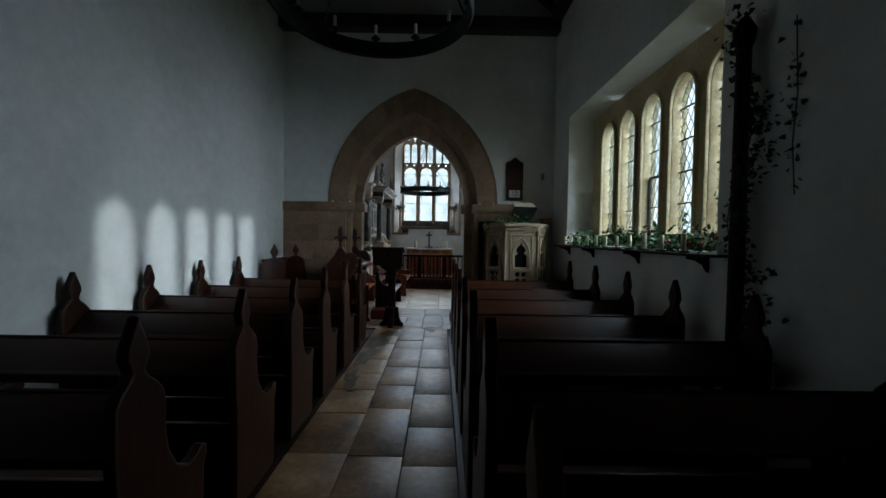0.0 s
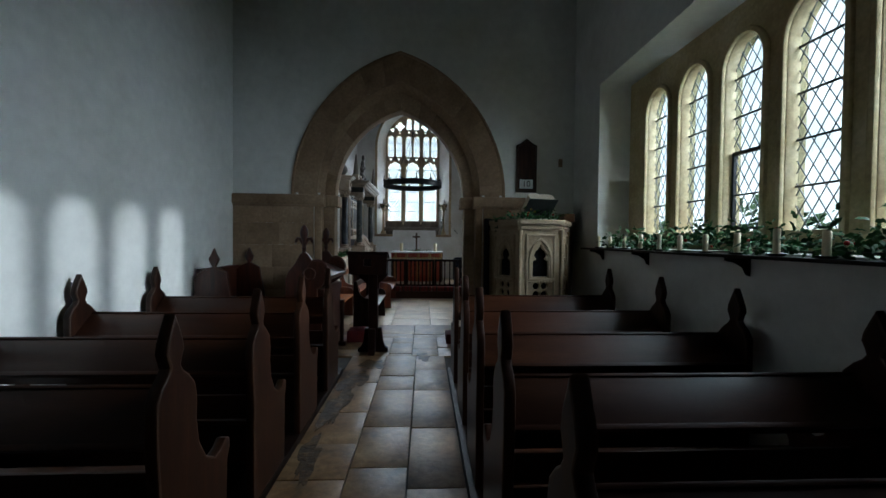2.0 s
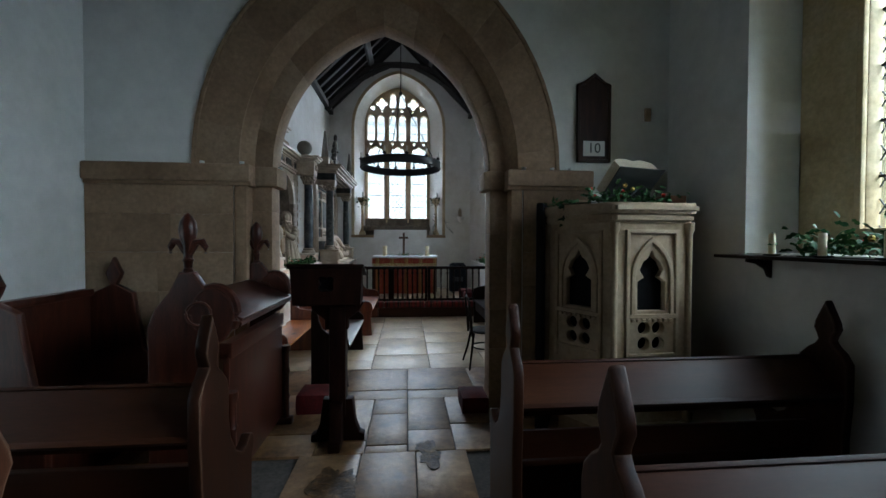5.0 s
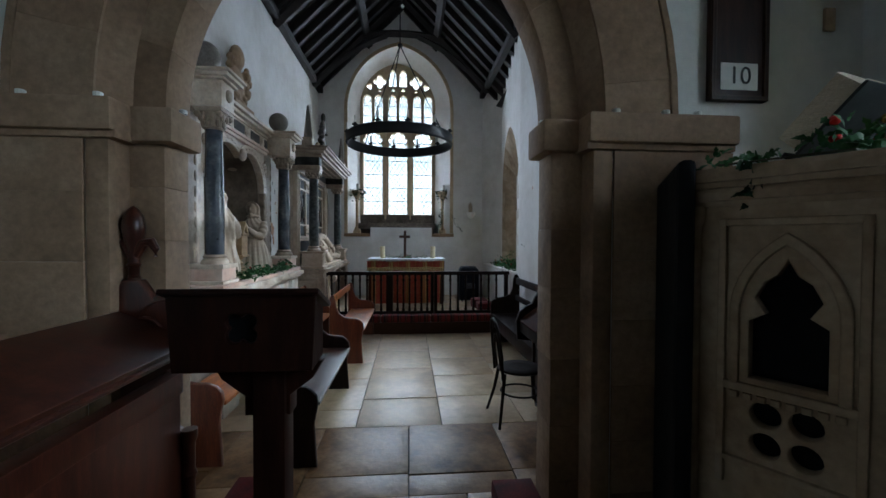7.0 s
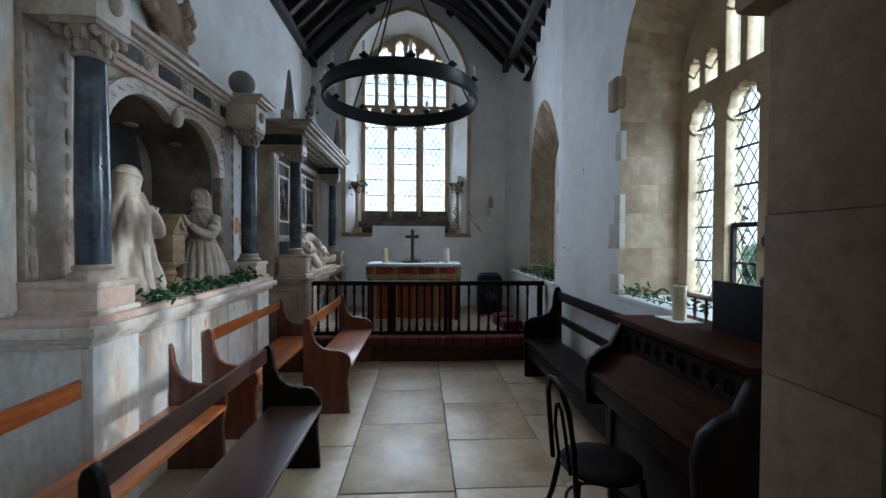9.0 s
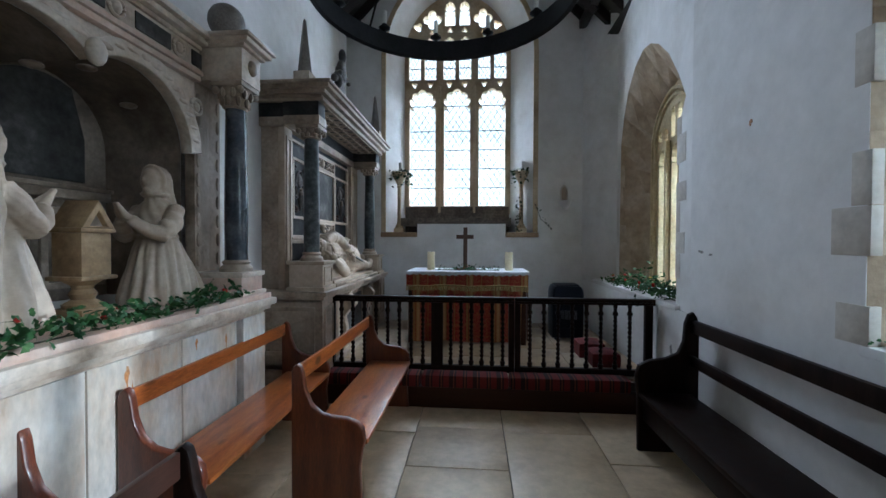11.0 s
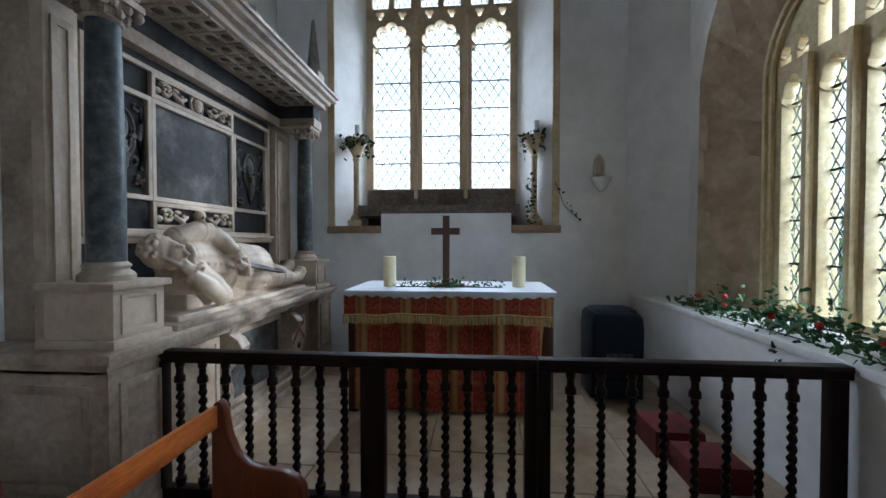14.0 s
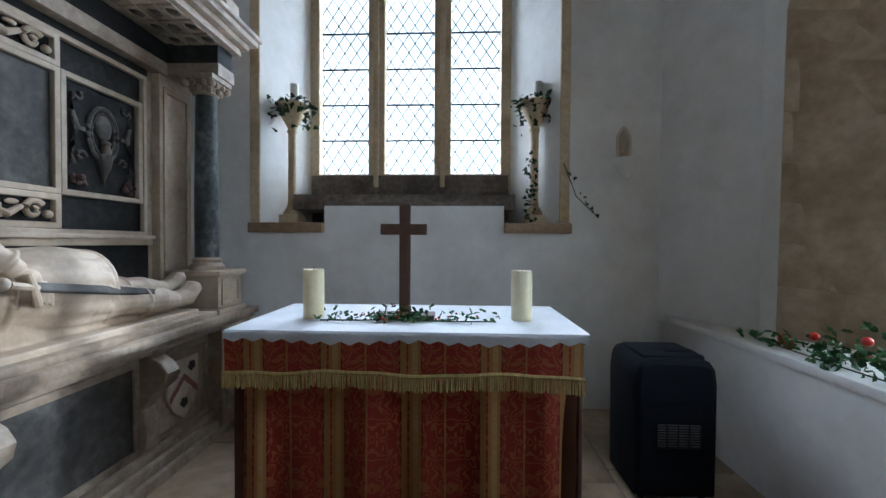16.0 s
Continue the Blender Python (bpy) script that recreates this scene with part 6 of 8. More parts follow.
gal = part("gallery_rail", add_tube(bmesh.new(), [(1.40, HY0 + 0.03, 1.30), (1.40, HY1 - 0.03, 1.30)], 0.014, 8), WOOD_STALL, org)
for y in [HY0 + 0.05 + k * 0.096 for k in range(11)]:
    part("spindle", lathe([(0.011, 0), (0.007, 0.02), (0.011, 0.06), (0.007, 0.1), (0.010, 0.138)], 1.40, y, 1.161, 8), WOOD_STALL, gal)
for y in (HY0 + 0.03, HY1 - 0.03):
    part("corner_post", lathe([(0.02, 0), (0.016, 0.03), (0.02, 0.08), (0.014, 0.13), (0.02, 0.17), (0.012, 0.19), (0.003, 0.2)], 1.40, y, 1.161, 10), WOOD_STALL, gal)


def pillar_candle(name, x, y, z, r, h, label, mat=WAX, group="pillar candles"):
    c = thing(name, (x, y, z), label, "candle", group)
    part("wax", lathe([(r * 0.97, 0.0), (r, 0.004), (r, h - 0.006), (r * 0.95, h), (r * 0.75, h - 0.004), (r * 0.3, h - 0.010)], x, y, z, 24), mat, c)
    part("wick", lathe([(0.002, h - 0.011), (0.0015, h + 0.008)], x, y, z, 6), INK, c)
    return c


cloth = box(1.20, 1.36, 9.24, 9.46, 1.1605, 1.164)
solid("paper_mat", cloth, WHITE_CARD, (1.28, 9.35, 1.16), "small white paper under the candle", "paper mat")
pillar_candle("pillar_candle", 1.28, 9.34, 1.1645, 0.038, 0.20, "thick ivory candle on the harmonium top")
pillar_candle("pillar_candle", 1.24, 8.63, 1.1605, 0.036, 0.15, "short thick yellow candle on the harmonium")
lant = thing("lantern", (1.72, 9.2, 1.15), "dark turned lantern standing on the window sill", "lantern")
part("body", lathe([(0.06, 0), (0.06, 0.02), (0.03, 0.05), (0.02, 0.12), (0.05, 0.2), (0.055, 0.26), (0.02, 0.3), (0.015, 0.42), (0.05, 0.46), (0.052, 0.5), (0.01, 0.55), (0.008, 0.65)], 1.72, 9.2, 1.151, 14), IRON, lant)
garland("holly_garland", (1.6, 10.2, 1.15), swag((1.62, 9.55, 1.165), (1.58, 10.45, 1.165), 150, 0, 0.05, 0.04, 41), 0.05, "holly spray on the deep chancel sill", 42, berries=5, berry=0.009, stem=[(1.62, 9.55, 1.16), (1.6, 10.0, 1.165), (1.58, 10.45, 1.16)])

# bentwood chair
ch = thing("bentwood_chair", (0.68, 9.05, 0), "black bentwood chair with a round seat", "chair")
cx, cy = 0.70, 9.10
part("seat", lathe([(0.19, 0.435), (0.205, 0.445), (0.205, 0.46), (0.19, 0.468), (0.10, 0.462)], cx, cy, 0, 24), WOOD_BLACK, ch)
part("leg", add_tube(bmesh.new(), [(0.46, 8.86, 0.0), (0.50, 8.93, 0.22), (0.53, 8.97, 0.44)], [0.012, 0.015, 0.017], 8), WOOD_BLACK, ch)
part("leg", add_tube(bmesh.new(), [(0.44, 9.30, 0.0), (0.50, 9.26, 0.22), (0.54, 9.24, 0.44)], [0.012, 0.015, 0.017], 8), WOOD_BLACK, ch)
part("leg", add_tube(bmesh.new(), [(0.93, 8.88, 0.0), (0.88, 8.94, 0.22), (0.85, 8.97, 0.44)], [0.012, 0.015, 0.017], 8), WOOD_BLACK, ch)
part("leg", add_tube(bmesh.new(), [(0.93, 9.32, 0.0), (0.88, 9.28, 0.22), (0.85, 9.24, 0.44)], [0.012, 0.015, 0.017], 8), WOOD_BLACK, ch)
hoop = [(0.505, 8.93, 0.40), (0.49, 8.92, 0.60), (0.47, 8.94, 0.78), (0.455, 9.01, 0.88), (0.45, 9.10, 0.905), (0.455, 9.19, 0.88), (0.47, 9.26, 0.78), (0.49, 9.28, 0.60), (0.505, 9.27, 0.40)]
part("back_hoop", add_tube(bmesh.new(), hoop, 0.015, 8), WOOD_BLACK, ch)
hoop2 = [(0.51, 9.02, 0.44), (0.485, 9.02, 0.62), (0.475, 9.06, 0.75), (0.472, 9.10, 0.77), (0.475, 9.14, 0.75), (0.485, 9.18, 0.62), (0.51, 9.18, 0.44)]
part("inner_hoop", add_tube(bmesh.new(), hoop2, 0.010, 8), WOOD_BLACK, ch)
part("stretcher_ring", add_tube(bmesh.new(), [(cx + 0.17 * math.cos(TAU * k / 24), cy + 0.17 * math.sin(TAU * k / 24), 0.24) for k in range(24)], 0.009, 6, closed=True), WOOD_BLACK, ch)

# altar rail with twisted balusters and two gates
RY = 12.63
rail = thing("altar_rail", (-0.2, RY, SANCT), "black oak altar rail with barley-twist balusters", "altar rail")


def handrail(x0, x1):
    bm = bmesh.new()
    add_box(bm, x0, x1, RY - 0.035, RY + 0.035, 1.025, 1.065, 0.014)
    add_box(bm, x0, x1, RY - 0.024, RY + 0.024, 1.0, 1.03, 0.006)
    return bm


part("handrail", handrail(-1.80, 0.128), WOOD_BLACK, rail)
part("handrail", handrail(0.132, 1.495), WOOD_BLACK, rail)
part("foot_rail", box(-1.80, 0.128, RY - 0.028, RY + 0.028, SANCT, 0.365, 0.008), WOOD_BLACK, rail)
part("foot_rail", box(0.132, 1.495, RY - 0.028, RY + 0.028, SANCT, 0.365, 0.008), WOOD_BLACK, rail)
for x0, x1 in ((-1.80, -1.73), (-0.715, -0.595), (0.07, 0.127), (0.133, 0.19), (1.40, 1.47)):
    part("post", box(x0, x1, RY - 0.032, RY + 0.032, SANCT + 0.06, 1.005, 0.008), WOOD_BLACK, rail)


def twist():
    """One barley-sugar baluster standing on the origin."""
    bm = bmesh.new()
    seg, prev = 14, None
    zs = [0.0, 0.02, 0.021, 0.045, 0.05, 0.065] + [0.075 + 0.0062 * k for k in range(70)] + [0.515, 0.53, 0.535, 0.56, 0.575, 0.61, 0.612, 0.637]
    for i, z in enumerate(zs):
        if z < 0.07 or z > 0.50:
            r = 0.022 if (z < 0.021 or z > 0.611) else (0.026 if 0.02 < z < 0.046 or 0.53 < z < 0.562 else 0.017)
            sq = False
        else:
            a = (z - 0.08) / 0.092 * TAU
            r, sq = 0.0155, a
        ring = []
        for k in range(seg):
            q = TAU * k / seg
            s = r if sq is False else r + 0.0058 * math.cos(2 * (q - sq))
            ring.append(bm.verts.new((s * math.cos(q), s * math.sin(q), z)))
        if prev:
            for k in range(seg):
                bm.faces.new((prev[k], prev[(k + 1) % seg], ring[(k + 1) % seg], ring[k]))
        prev = ring
    return bm


tw = finish(as_mesh("baluster", twist()), WOOD_BLACK, 50)
xs = [-1.66 + 0.1225 * k for k in range(8)] + [-0.515 + 0.1055 * k for k in range(6)] + [0.285 + 0.139 * k for k in range(8)]
for i, x in enumerate(xs):
    ob = new("baluster", tw)
    ob.parent = rail
    ob.location = Vector((x, RY, 0.364)) - ORIGIN[rail.name]
    ob.rotation_euler = (0, 0, i * 1.3)

kneel = thing("kneeler", (-0.2, 12.5, 0.2), "long red striped kneeling cushions along the altar step", "kneeler")
for x0, x1 in ((-1.86, -0.80), (-0.79, 0.06), (0.07, 1.20)):
    bm = bmesh.new()
    add_box(bm, x0, x1, 12.40, 12.60, 0.20, 0.325, 0.03)
    part("cushion", bm, KNEELER, kneel)

# altar with its cloths
AX0, AX1, AY0, AY1 = -1.14, 0.40, 13.68, 14.40
altar = thing("altar", ((AX0 + AX1) / 2, 14.0, SANCT), "altar table in a red and gold striped damask frontal", "altar")
part("table_top", box(AX0, AX1 + 0.02, AY0 + 0.01, AY1, 1.19, 1.236, 0.008), WOOD_DARK, altar)
for x in (AX0 + 0.04, AX1 - 0.05):
    for y in (AY0 + 0.06, AY1 - 0.06):
        part("leg", box(x - 0.035, x + 0.035, y - 0.035, y + 0.035, SANCT, 1.19, 0.008), WOOD_DARK, altar)
part("side_board", box(AX1 - 0.005, AX1 + 0.012, AY0 + 0.03, AY1 - 0.02, 0.36, 1.19, 0.004), WOOD_CROSS, altar)
part("back_board", box(AX0 + 0.02, AX1 - 0.02, AY1 - 0.03, AY1 - 0.012, 0.36, 1.19, 0.004), WOOD_DARK, altar)


def drape(x0, x1, z0, z1, y, amp, wave, seed, cols=110, rows=14, flare=0.0, point=0.0):
    """A hanging cloth with soft vertical folds that deepen towards the hem."""
    rnd = random.Random(seed)
    ph = [rnd.uniform(0, TAU) for _ in range(3)]
    bm = bmesh.new()
    grid = []
    for j in range(rows + 1):
        t = j / rows
        z = z1 + (z0 - z1) * t
        line = []
        for i in range(cols + 1):
            x = x0 + (x1 - x0) * i / cols
            f = math.sin(x * wave + ph[0]) + 0.6 * math.sin(x * wave * 0.47 + ph[1]) + 0.3 * math.sin(x * wave * 1.9 + ph[2])
            sag = (0.006 * math.sin(x * 9 + ph[1]) - point * abs((x / 0.085) % 1 - 0.5)) * t
            line.append(bm.verts.new((x, y - flare * t - amp * (0.15 + 0.85 * t) * f, z + sag)))
        grid.append(line)
    for a, b in zip(grid, grid[1:]):
        for i in range(cols):
            bm.faces.new((a[i], a[i + 1], b[i + 1], b[i]))
    bmesh.ops.solidify(bm, geom=bm.faces[:], thickness=0.004)
    return bm


part("frontal", drape(AX0 + 0.06, AX1 - 0.04, 0.335, 1.21, AY0 + 0.02, 0.013, 24, 4, 150), DAMASK, altar, "red and gold striped damask frontal")
part("superfrontal", drape(AX0 - 0.015, AX1 + 0.0, 1.06, 1.236, AY0 - 0.018, 0.006, 21, 9, 150), DAMASK, altar)
bm = bmesh.new()
rnd = random.Random(77)
n = 190
hem = [(AX0 - 0.012 + (AX1 - AX0 + 0.01) * k / (n - 1)) for k in range(n)]
for k, x in enumerate(hem):
    z1 = 1.062 + 0.007 * math.sin(x * 9 + 1.0) + 0.003 * math.sin(x * 23)
    yy = AY0 - 0.034 - 0.004 * math.sin(x * 21)
    lean = rnd.uniform(-0.004, 0.004)
    add_tube(bm, [(x, yy, z1), (x + lean, yy - 0.003, z1 - 0.062 + rnd.uniform(-0.007, 0.007))], [0.0032, 0.0042], 4)
add_tube(bm, [(x, AY0 - 0.034 - 0.004 * math.sin(x * 21), 1.064 + 0.007 * math.sin(x * 9 + 1.0) + 0.003 * math.sin(x * 23)) for x in hem[::3]], 0.0085, 6)
part("fringe", bm, GOLD_FRINGE, altar, "gold tasselled fringe")

linen = thing("altar_cloth", ((AX0 + AX1) / 2, 14.0, 1.236), "white linen altar cloth with a lace edge", "cloth")
part("cloth", box(AX0 - 0.012, AX1 + 0.025, AY0 - 0.018, AY1 + 0.005, 1.2365, 1.2435, 0.003), LINEN, linen)
bm = drape(AX0 - 0.014, AX1 + 0.018, 1.205, 1.24, AY0 - 0.026, 0.003, 33, 14, 220, 3, point=0.035)
part("lace_edge", bm, LINEN, linen)
pillar_candle("pillar_candle", -0.865, 13.96, 1.244, 0.052, 0.245, "thick ivory candle on the altar cloth")
pillar_candle("pillar_candle", 0.185, 13.97, 1.244, 0.052, 0.245, "thick ivory candle on the altar cloth")
cross = thing("cross", (-0.40, 13.96, 1.244), "plain dark wooden cross on a stepped foot", "cross")
part("upright", box(-0.4275, -0.3725, 13.945, 13.975, 1.27, 1.82, 0.004), WOOD_CROSS, cross)
part("arm", box(-0.522, -0.29, 13.943, 13.977, 1.665, 1.72, 0.004), WOOD_CROSS, cross)
part("foot", box(-0.55, -0.25, 13.90, 14.02, 1.244, 1.272, 0.006), WOOD_CROSS, cross)
garland("holly_garland", (-0.4, 13.86, 1.245), swag((-0.80, 13.87, 1.256), (0.05, 13.88, 1.256), 130, 0, 0.022, 0.016, 51) + swag((-0.52, 13.88, 1.26), (-0.28, 13.88, 1.26), 70, 0, 0.025, 0.03, 52), 0.035,
        "thin holly and berry spray lying on the altar", 53, berries=22, berry=0.0055, stem=[(-0.80, 13.87, 1.25), (-0.6, 13.85, 1.255), (-0.4, 13.88, 1.255), (-0.15, 13.86, 1.252), (0.05, 13.88, 1.25)])

# portable gas heater
heat = thing("gas_heater", (1.02, 14.2, SANCT), "dark navy cabinet gas heater with a front grille", "heater")
HX0, HX1, HYa, HYb = 0.78, 1.19, 14.03, 14.40
prof = [(HX0, SANCT + 0.03), (HX1, SANCT + 0.03), (HX1 + 0.004, 0.90), (HX1 - 0.006, 0.985), (HX1 - 0.03, 1.02), (HX1 - 0.08, 1.035), (HX0 + 0.08, 1.042), (HX0 + 0.03, 1.028), (HX0 + 0.006, 0.99), (HX0 - 0.004, 0.90)]
part("body", plate_y(prof, [], HYa, HYb - HYa, 0.028), HEATER, heat)
part("top_cover", box(HX0 + 0.05, HX1 - 0.05, HYa + 0.03, HYb - 0.05, 1.02, 1.052, 0.014), HEATER, heat)
part("top_slot", box(HX0 + 0.2, HX1 - 0.06, HYa + 0.1, HYa + 0.16, 1.049, 1.055, 0.001), CANVAS_BLACK, heat)
part("front_recess", box(HX0 + 0.11, HX1 - 0.09, HYa - 0.004, HYa + 0.01, 0.585, 0.705, 0.002), BURNER, heat, "grey ceramic burner plates")
for k in range(9):
    part("grille_bar", box(HX0 + 0.105, HX1 - 0.085, HYa - 0.010, HYa - 0.005, 0.59 + k * 0.0135, 0.595 + k * 0.0135), IRON, heat)
for k in range(3):
    part("grille_bar", box(HX0 + 0.15 + k * 0.055, HX0 + 0.156 + k * 0.055, HYa - 0.012, HYa - 0.006, 0.582, 0.708), IRON, heat)
part("crease", box(HX0 + 0.03, HX1 - 0.03, HYa - 0.003, HYa + 0.005, 0.795, 0.80), CANVAS_BLACK, heat)
part("foot_panel", box(HX0 + 0.02, HX1 - 0.02, HYa - 0.006, HYa + 0.01, SANCT + 0.04, 0.47, 0.004), HEATER, heat)
for x in (HX0 + 0.05, HX1 - 0.05):
    for y in (HYa + 0.05, HYb - 0.05):
        part("caster", lathe([(0.015, 0.0), (0.018, 0.015), (0.015, 0.032)], x, y, SANCT, 10), IRON, heat)
cushion("hassock", 0.93, 1.21, 13.22, 13.52, SANCT, SANCT + 0.17, HASSOCK, "red kneeling hassock beside the altar rail")
cushion("hassock", 0.98, 1.26, 12.88, 13.16, SANCT, SANCT + 0.15, HASSOCK, "red kneeling hassock beside the altar rail")

# holly on the altar-side sill
pl = swag((1.62, 12.35, 1.085), (1.60, 13.95, 1.085), 560, 0, 0.07, 0.07, 61) + swag((1.60, 13.8, 1.08), (1.60, 14.36, 1.08), 70, 0, 0.03, 0.03, 65) + swag((1.68, 12.9, 1.09), (1.66, 13.4, 1.09), 150, 0, 0.06, 0.11, 66)
garland("holly_garland", (1.58, 13.0, 1.07), [Vector((max(p.x, 1.5), p.y, p.z)) for p in pl], 0.055, "holly with red baubles heaped along the whitewashed window sill", 62, berries=11, berry=0.022, gold=1, stem=[(1.6, 12.3, 1.08), (1.58, 13.0, 1.085), (1.58, 13.8, 1.08), (1.60, 14.36, 1.08)])
garland("ivy_trail", (1.48, 12.6, 1.0), swag((1.49, 13.1, 1.05), (1.485, 13.0, 0.92), 10, 0, 0.012, 0.01, 63), 0.04, "ivy sprig hanging over the sill", 64, IVY, "ivy")


# stone pillars with candles in the window jambs
def jamb_pillar(x, label, seed):
    t = thing("candle_pillar", (x, 15.36, 1.785), label, "candle stand", "candle pillars")
    y = 15.36
    part("foot", box(x - 0.085, x + 0.085, y - 0.085, y + 0.085, 1.785, 1.86, 0.012), STONE_PALE, t)
    part("shaft", lathe([(0.075, 0.07), (0.07, 0.10), (0.04, 0.15), (0.034, 0.20), (0.033, 0.76), (0.045, 0.79), (0.035, 0.81), (0.06, 0.86), (0.10, 0.93), (0.13, 0.985), (0.135, 1.02), (0.11, 1.03)], x, y, 1.785, 16), STONE_PALE, t)
    pillar_candle("pillar_candle", x + 0.02, y, 2.817, 0.035, 0.16, "white candle on a stone pillar in the window jamb", WAX_WHITE)
    rnd = random.Random(seed)
    pl = []
    for k in range(170):
        a = rnd.uniform(0, TAU)
        drop = abs(rnd.gauss(0, 0.10))
        pl.append(Vector((x + 0.15 * math.cos(a) + rnd.gauss(0, 0.03), y + 0.13 * math.sin(a) + rnd.gauss(0, 0.03), 2.83 - drop)))
    garland("ivy_wreath", (x, y, 2.8), pl, 0.045, "ivy wreath hanging round a pillar candle", seed, IVY, "ivy", cat="ivy wreath")


jamb_pillar(-1.57, "slender pale stone pillar standing in the window jamb", 71)
jamb_pillar(0.50, "slender pale stone pillar standing in the window jamb", 72)
garland("ivy_trail", (0.44, 15.25, 2.0), swag((0.46, 15.26, 2.35), (0.44, 15.22, 1.80), 60, 0, 0.03, 0.02, 73), 0.04, "ivy strand trailing down to the ledge", 74, IVY, "ivy")
garland("ivy_trail", (0.85, 15.19, 2.0), swag((0.72, 15.185, 2.22), (0.97, 15.19, 1.84), 16, 0.03, 0.008, 0.008, 75), 0.035, "thin dry ivy sprig on the white wall", 76, IVY, "ivy", stem=[(0.70, 15.185, 2.26), (0.80, 15.185, 2.0), (0.98, 15.19, 1.83)])
corb = thing("wall_corbel", (1.19, EW, 2.2), "small stone corbel with a shallow pointed recess above", "corbel")
part("corbel", lathe([(0.02, -0.10), (0.06, -0.06), (0.09, 0.0), (0.105, 0.03), (0.105, 0.05)], 1.19, EW - 0.01, 2.25, 20), PLASTER_C, corb)
part("recess_edge", plate_y(arch(1.17, 0.058, 2.44, 2.56, 6, 2.31) + list(reversed(arch(1.17, 0.040, 2.44, 2.53, 6, 2.31))), [], EW - 0.014, 0.02, 0.003), STONE_QUOIN, corb)
part("recess_back", plate_y(arch(1.17, 0.042, 2.44, 2.535, 6, 2.31), [], EW - 0.006, 0.012, 0.001), MARBLE_GREY, corb)

# ---- kneeling monument ----
m1 = thing("kneeling_monument", (-2.2, 10.5, 0), "white and pink marble wall monument with black columns and an arch", "monument")


def shaft(parent, x, y, z0, z1, r, mat, cap_mat, base_h=0.10, cap_h=0.18):
    c = part("column", lathe([(r * 1.0, z0 + base_h), (r * 1.02, z0 + base_h + 0.3 * (z1 - z0)), (r * 0.88, z1 - cap_h)], x, y, 0, 24), mat, parent, "polished blue-black marble shaft" if mat is TOUCH else "mottled grey-green marble shaft")
    part("column_base", lathe([(r * 1.45, z0), (r * 1.45, z0 + base_h * 0.3), (r * 1.3, z0 + base_h * 0.45), (r * 1.1, z0 + base_h * 0.6), (r * 1.25, z0 + base_h * 0.8), (r * 1.02, z0 + base_h)], x, y, 0, 24), cap_mat, c)
    bm = bmesh.new()
    add_lathe(bm, [(r * 0.95, z1 - cap_h), (r * 1.08, z1 - cap_h + 0.012), (r * 0.95, z1 - cap_h + 0.024), (r * 1.0, z1 - cap_h * 0.6), (r * 1.3, z1 - cap_h * 0.25), (r * 1.45, z1 - 0.035)], x, y, 0, 20)
    add_box(bm, x - r * 1.5, x + r * 1.5, y - r * 1.5, y + r * 1.5, z1 - 0.035, z1, 0.006)
    for ring_z, rr, cnt in ((z1 - cap_h * 0.72, 1.12, 8), (z1 - cap_h * 0.42, 1.3, 8)):
        for k in range(cnt):
            a = TAU * (k + (0.5 if rr > 1.2 else 0)) / cnt
            add_ball(bm, (x + r * rr * math.cos(a), y + r * rr * math.sin(a), ring_z), (r * 0.26, r * 0.26, cap_h * 0.2), 6, 5)
    for sx in (-1, 1):
        for sy in (-1, 1):
            add_ball(bm, (x + sx * r * 1.2, y + sy * r * 1.2, z1 - 0.06), r * 0.36, 8, 6)
    part("capital", bm, cap_mat, c)
    return c


# base, ledge and pedestals
part("base", box(-2.44, -2.02, 9.24, 11.66, -0.02, 1.06, 0.008), MARBLE_RUST, m1, "rust-streaked white marble base panels")
for y0, y1 in ((9.24, 9.58), (11.36, 11.66)):
    part("base_pier", box(-2.03, -1.965, y0, y1, -0.02, 1.05, 0.008), MARBLE_RUST, m1)
for y0, y1 in ((9.62, 10.20), (10.21, 10.79), (10.80, 11.33)):
    part("base_slab", box(-2.03, -2.008, y0 + 0.004, y1, 0.16, 1.03, 0.004), MARBLE_RUST, m1)


def moulded(name, mat, parent, x_wall, steps, y0, y1):
    """The same run, one part for each fillet."""
    for x, z0, z1, over in steps:
        part(name, box(x_wall, x, y0 - over, y1 + over, z0, z1, min(0.008, (z1 - z0) * 0.3)), mat, parent)


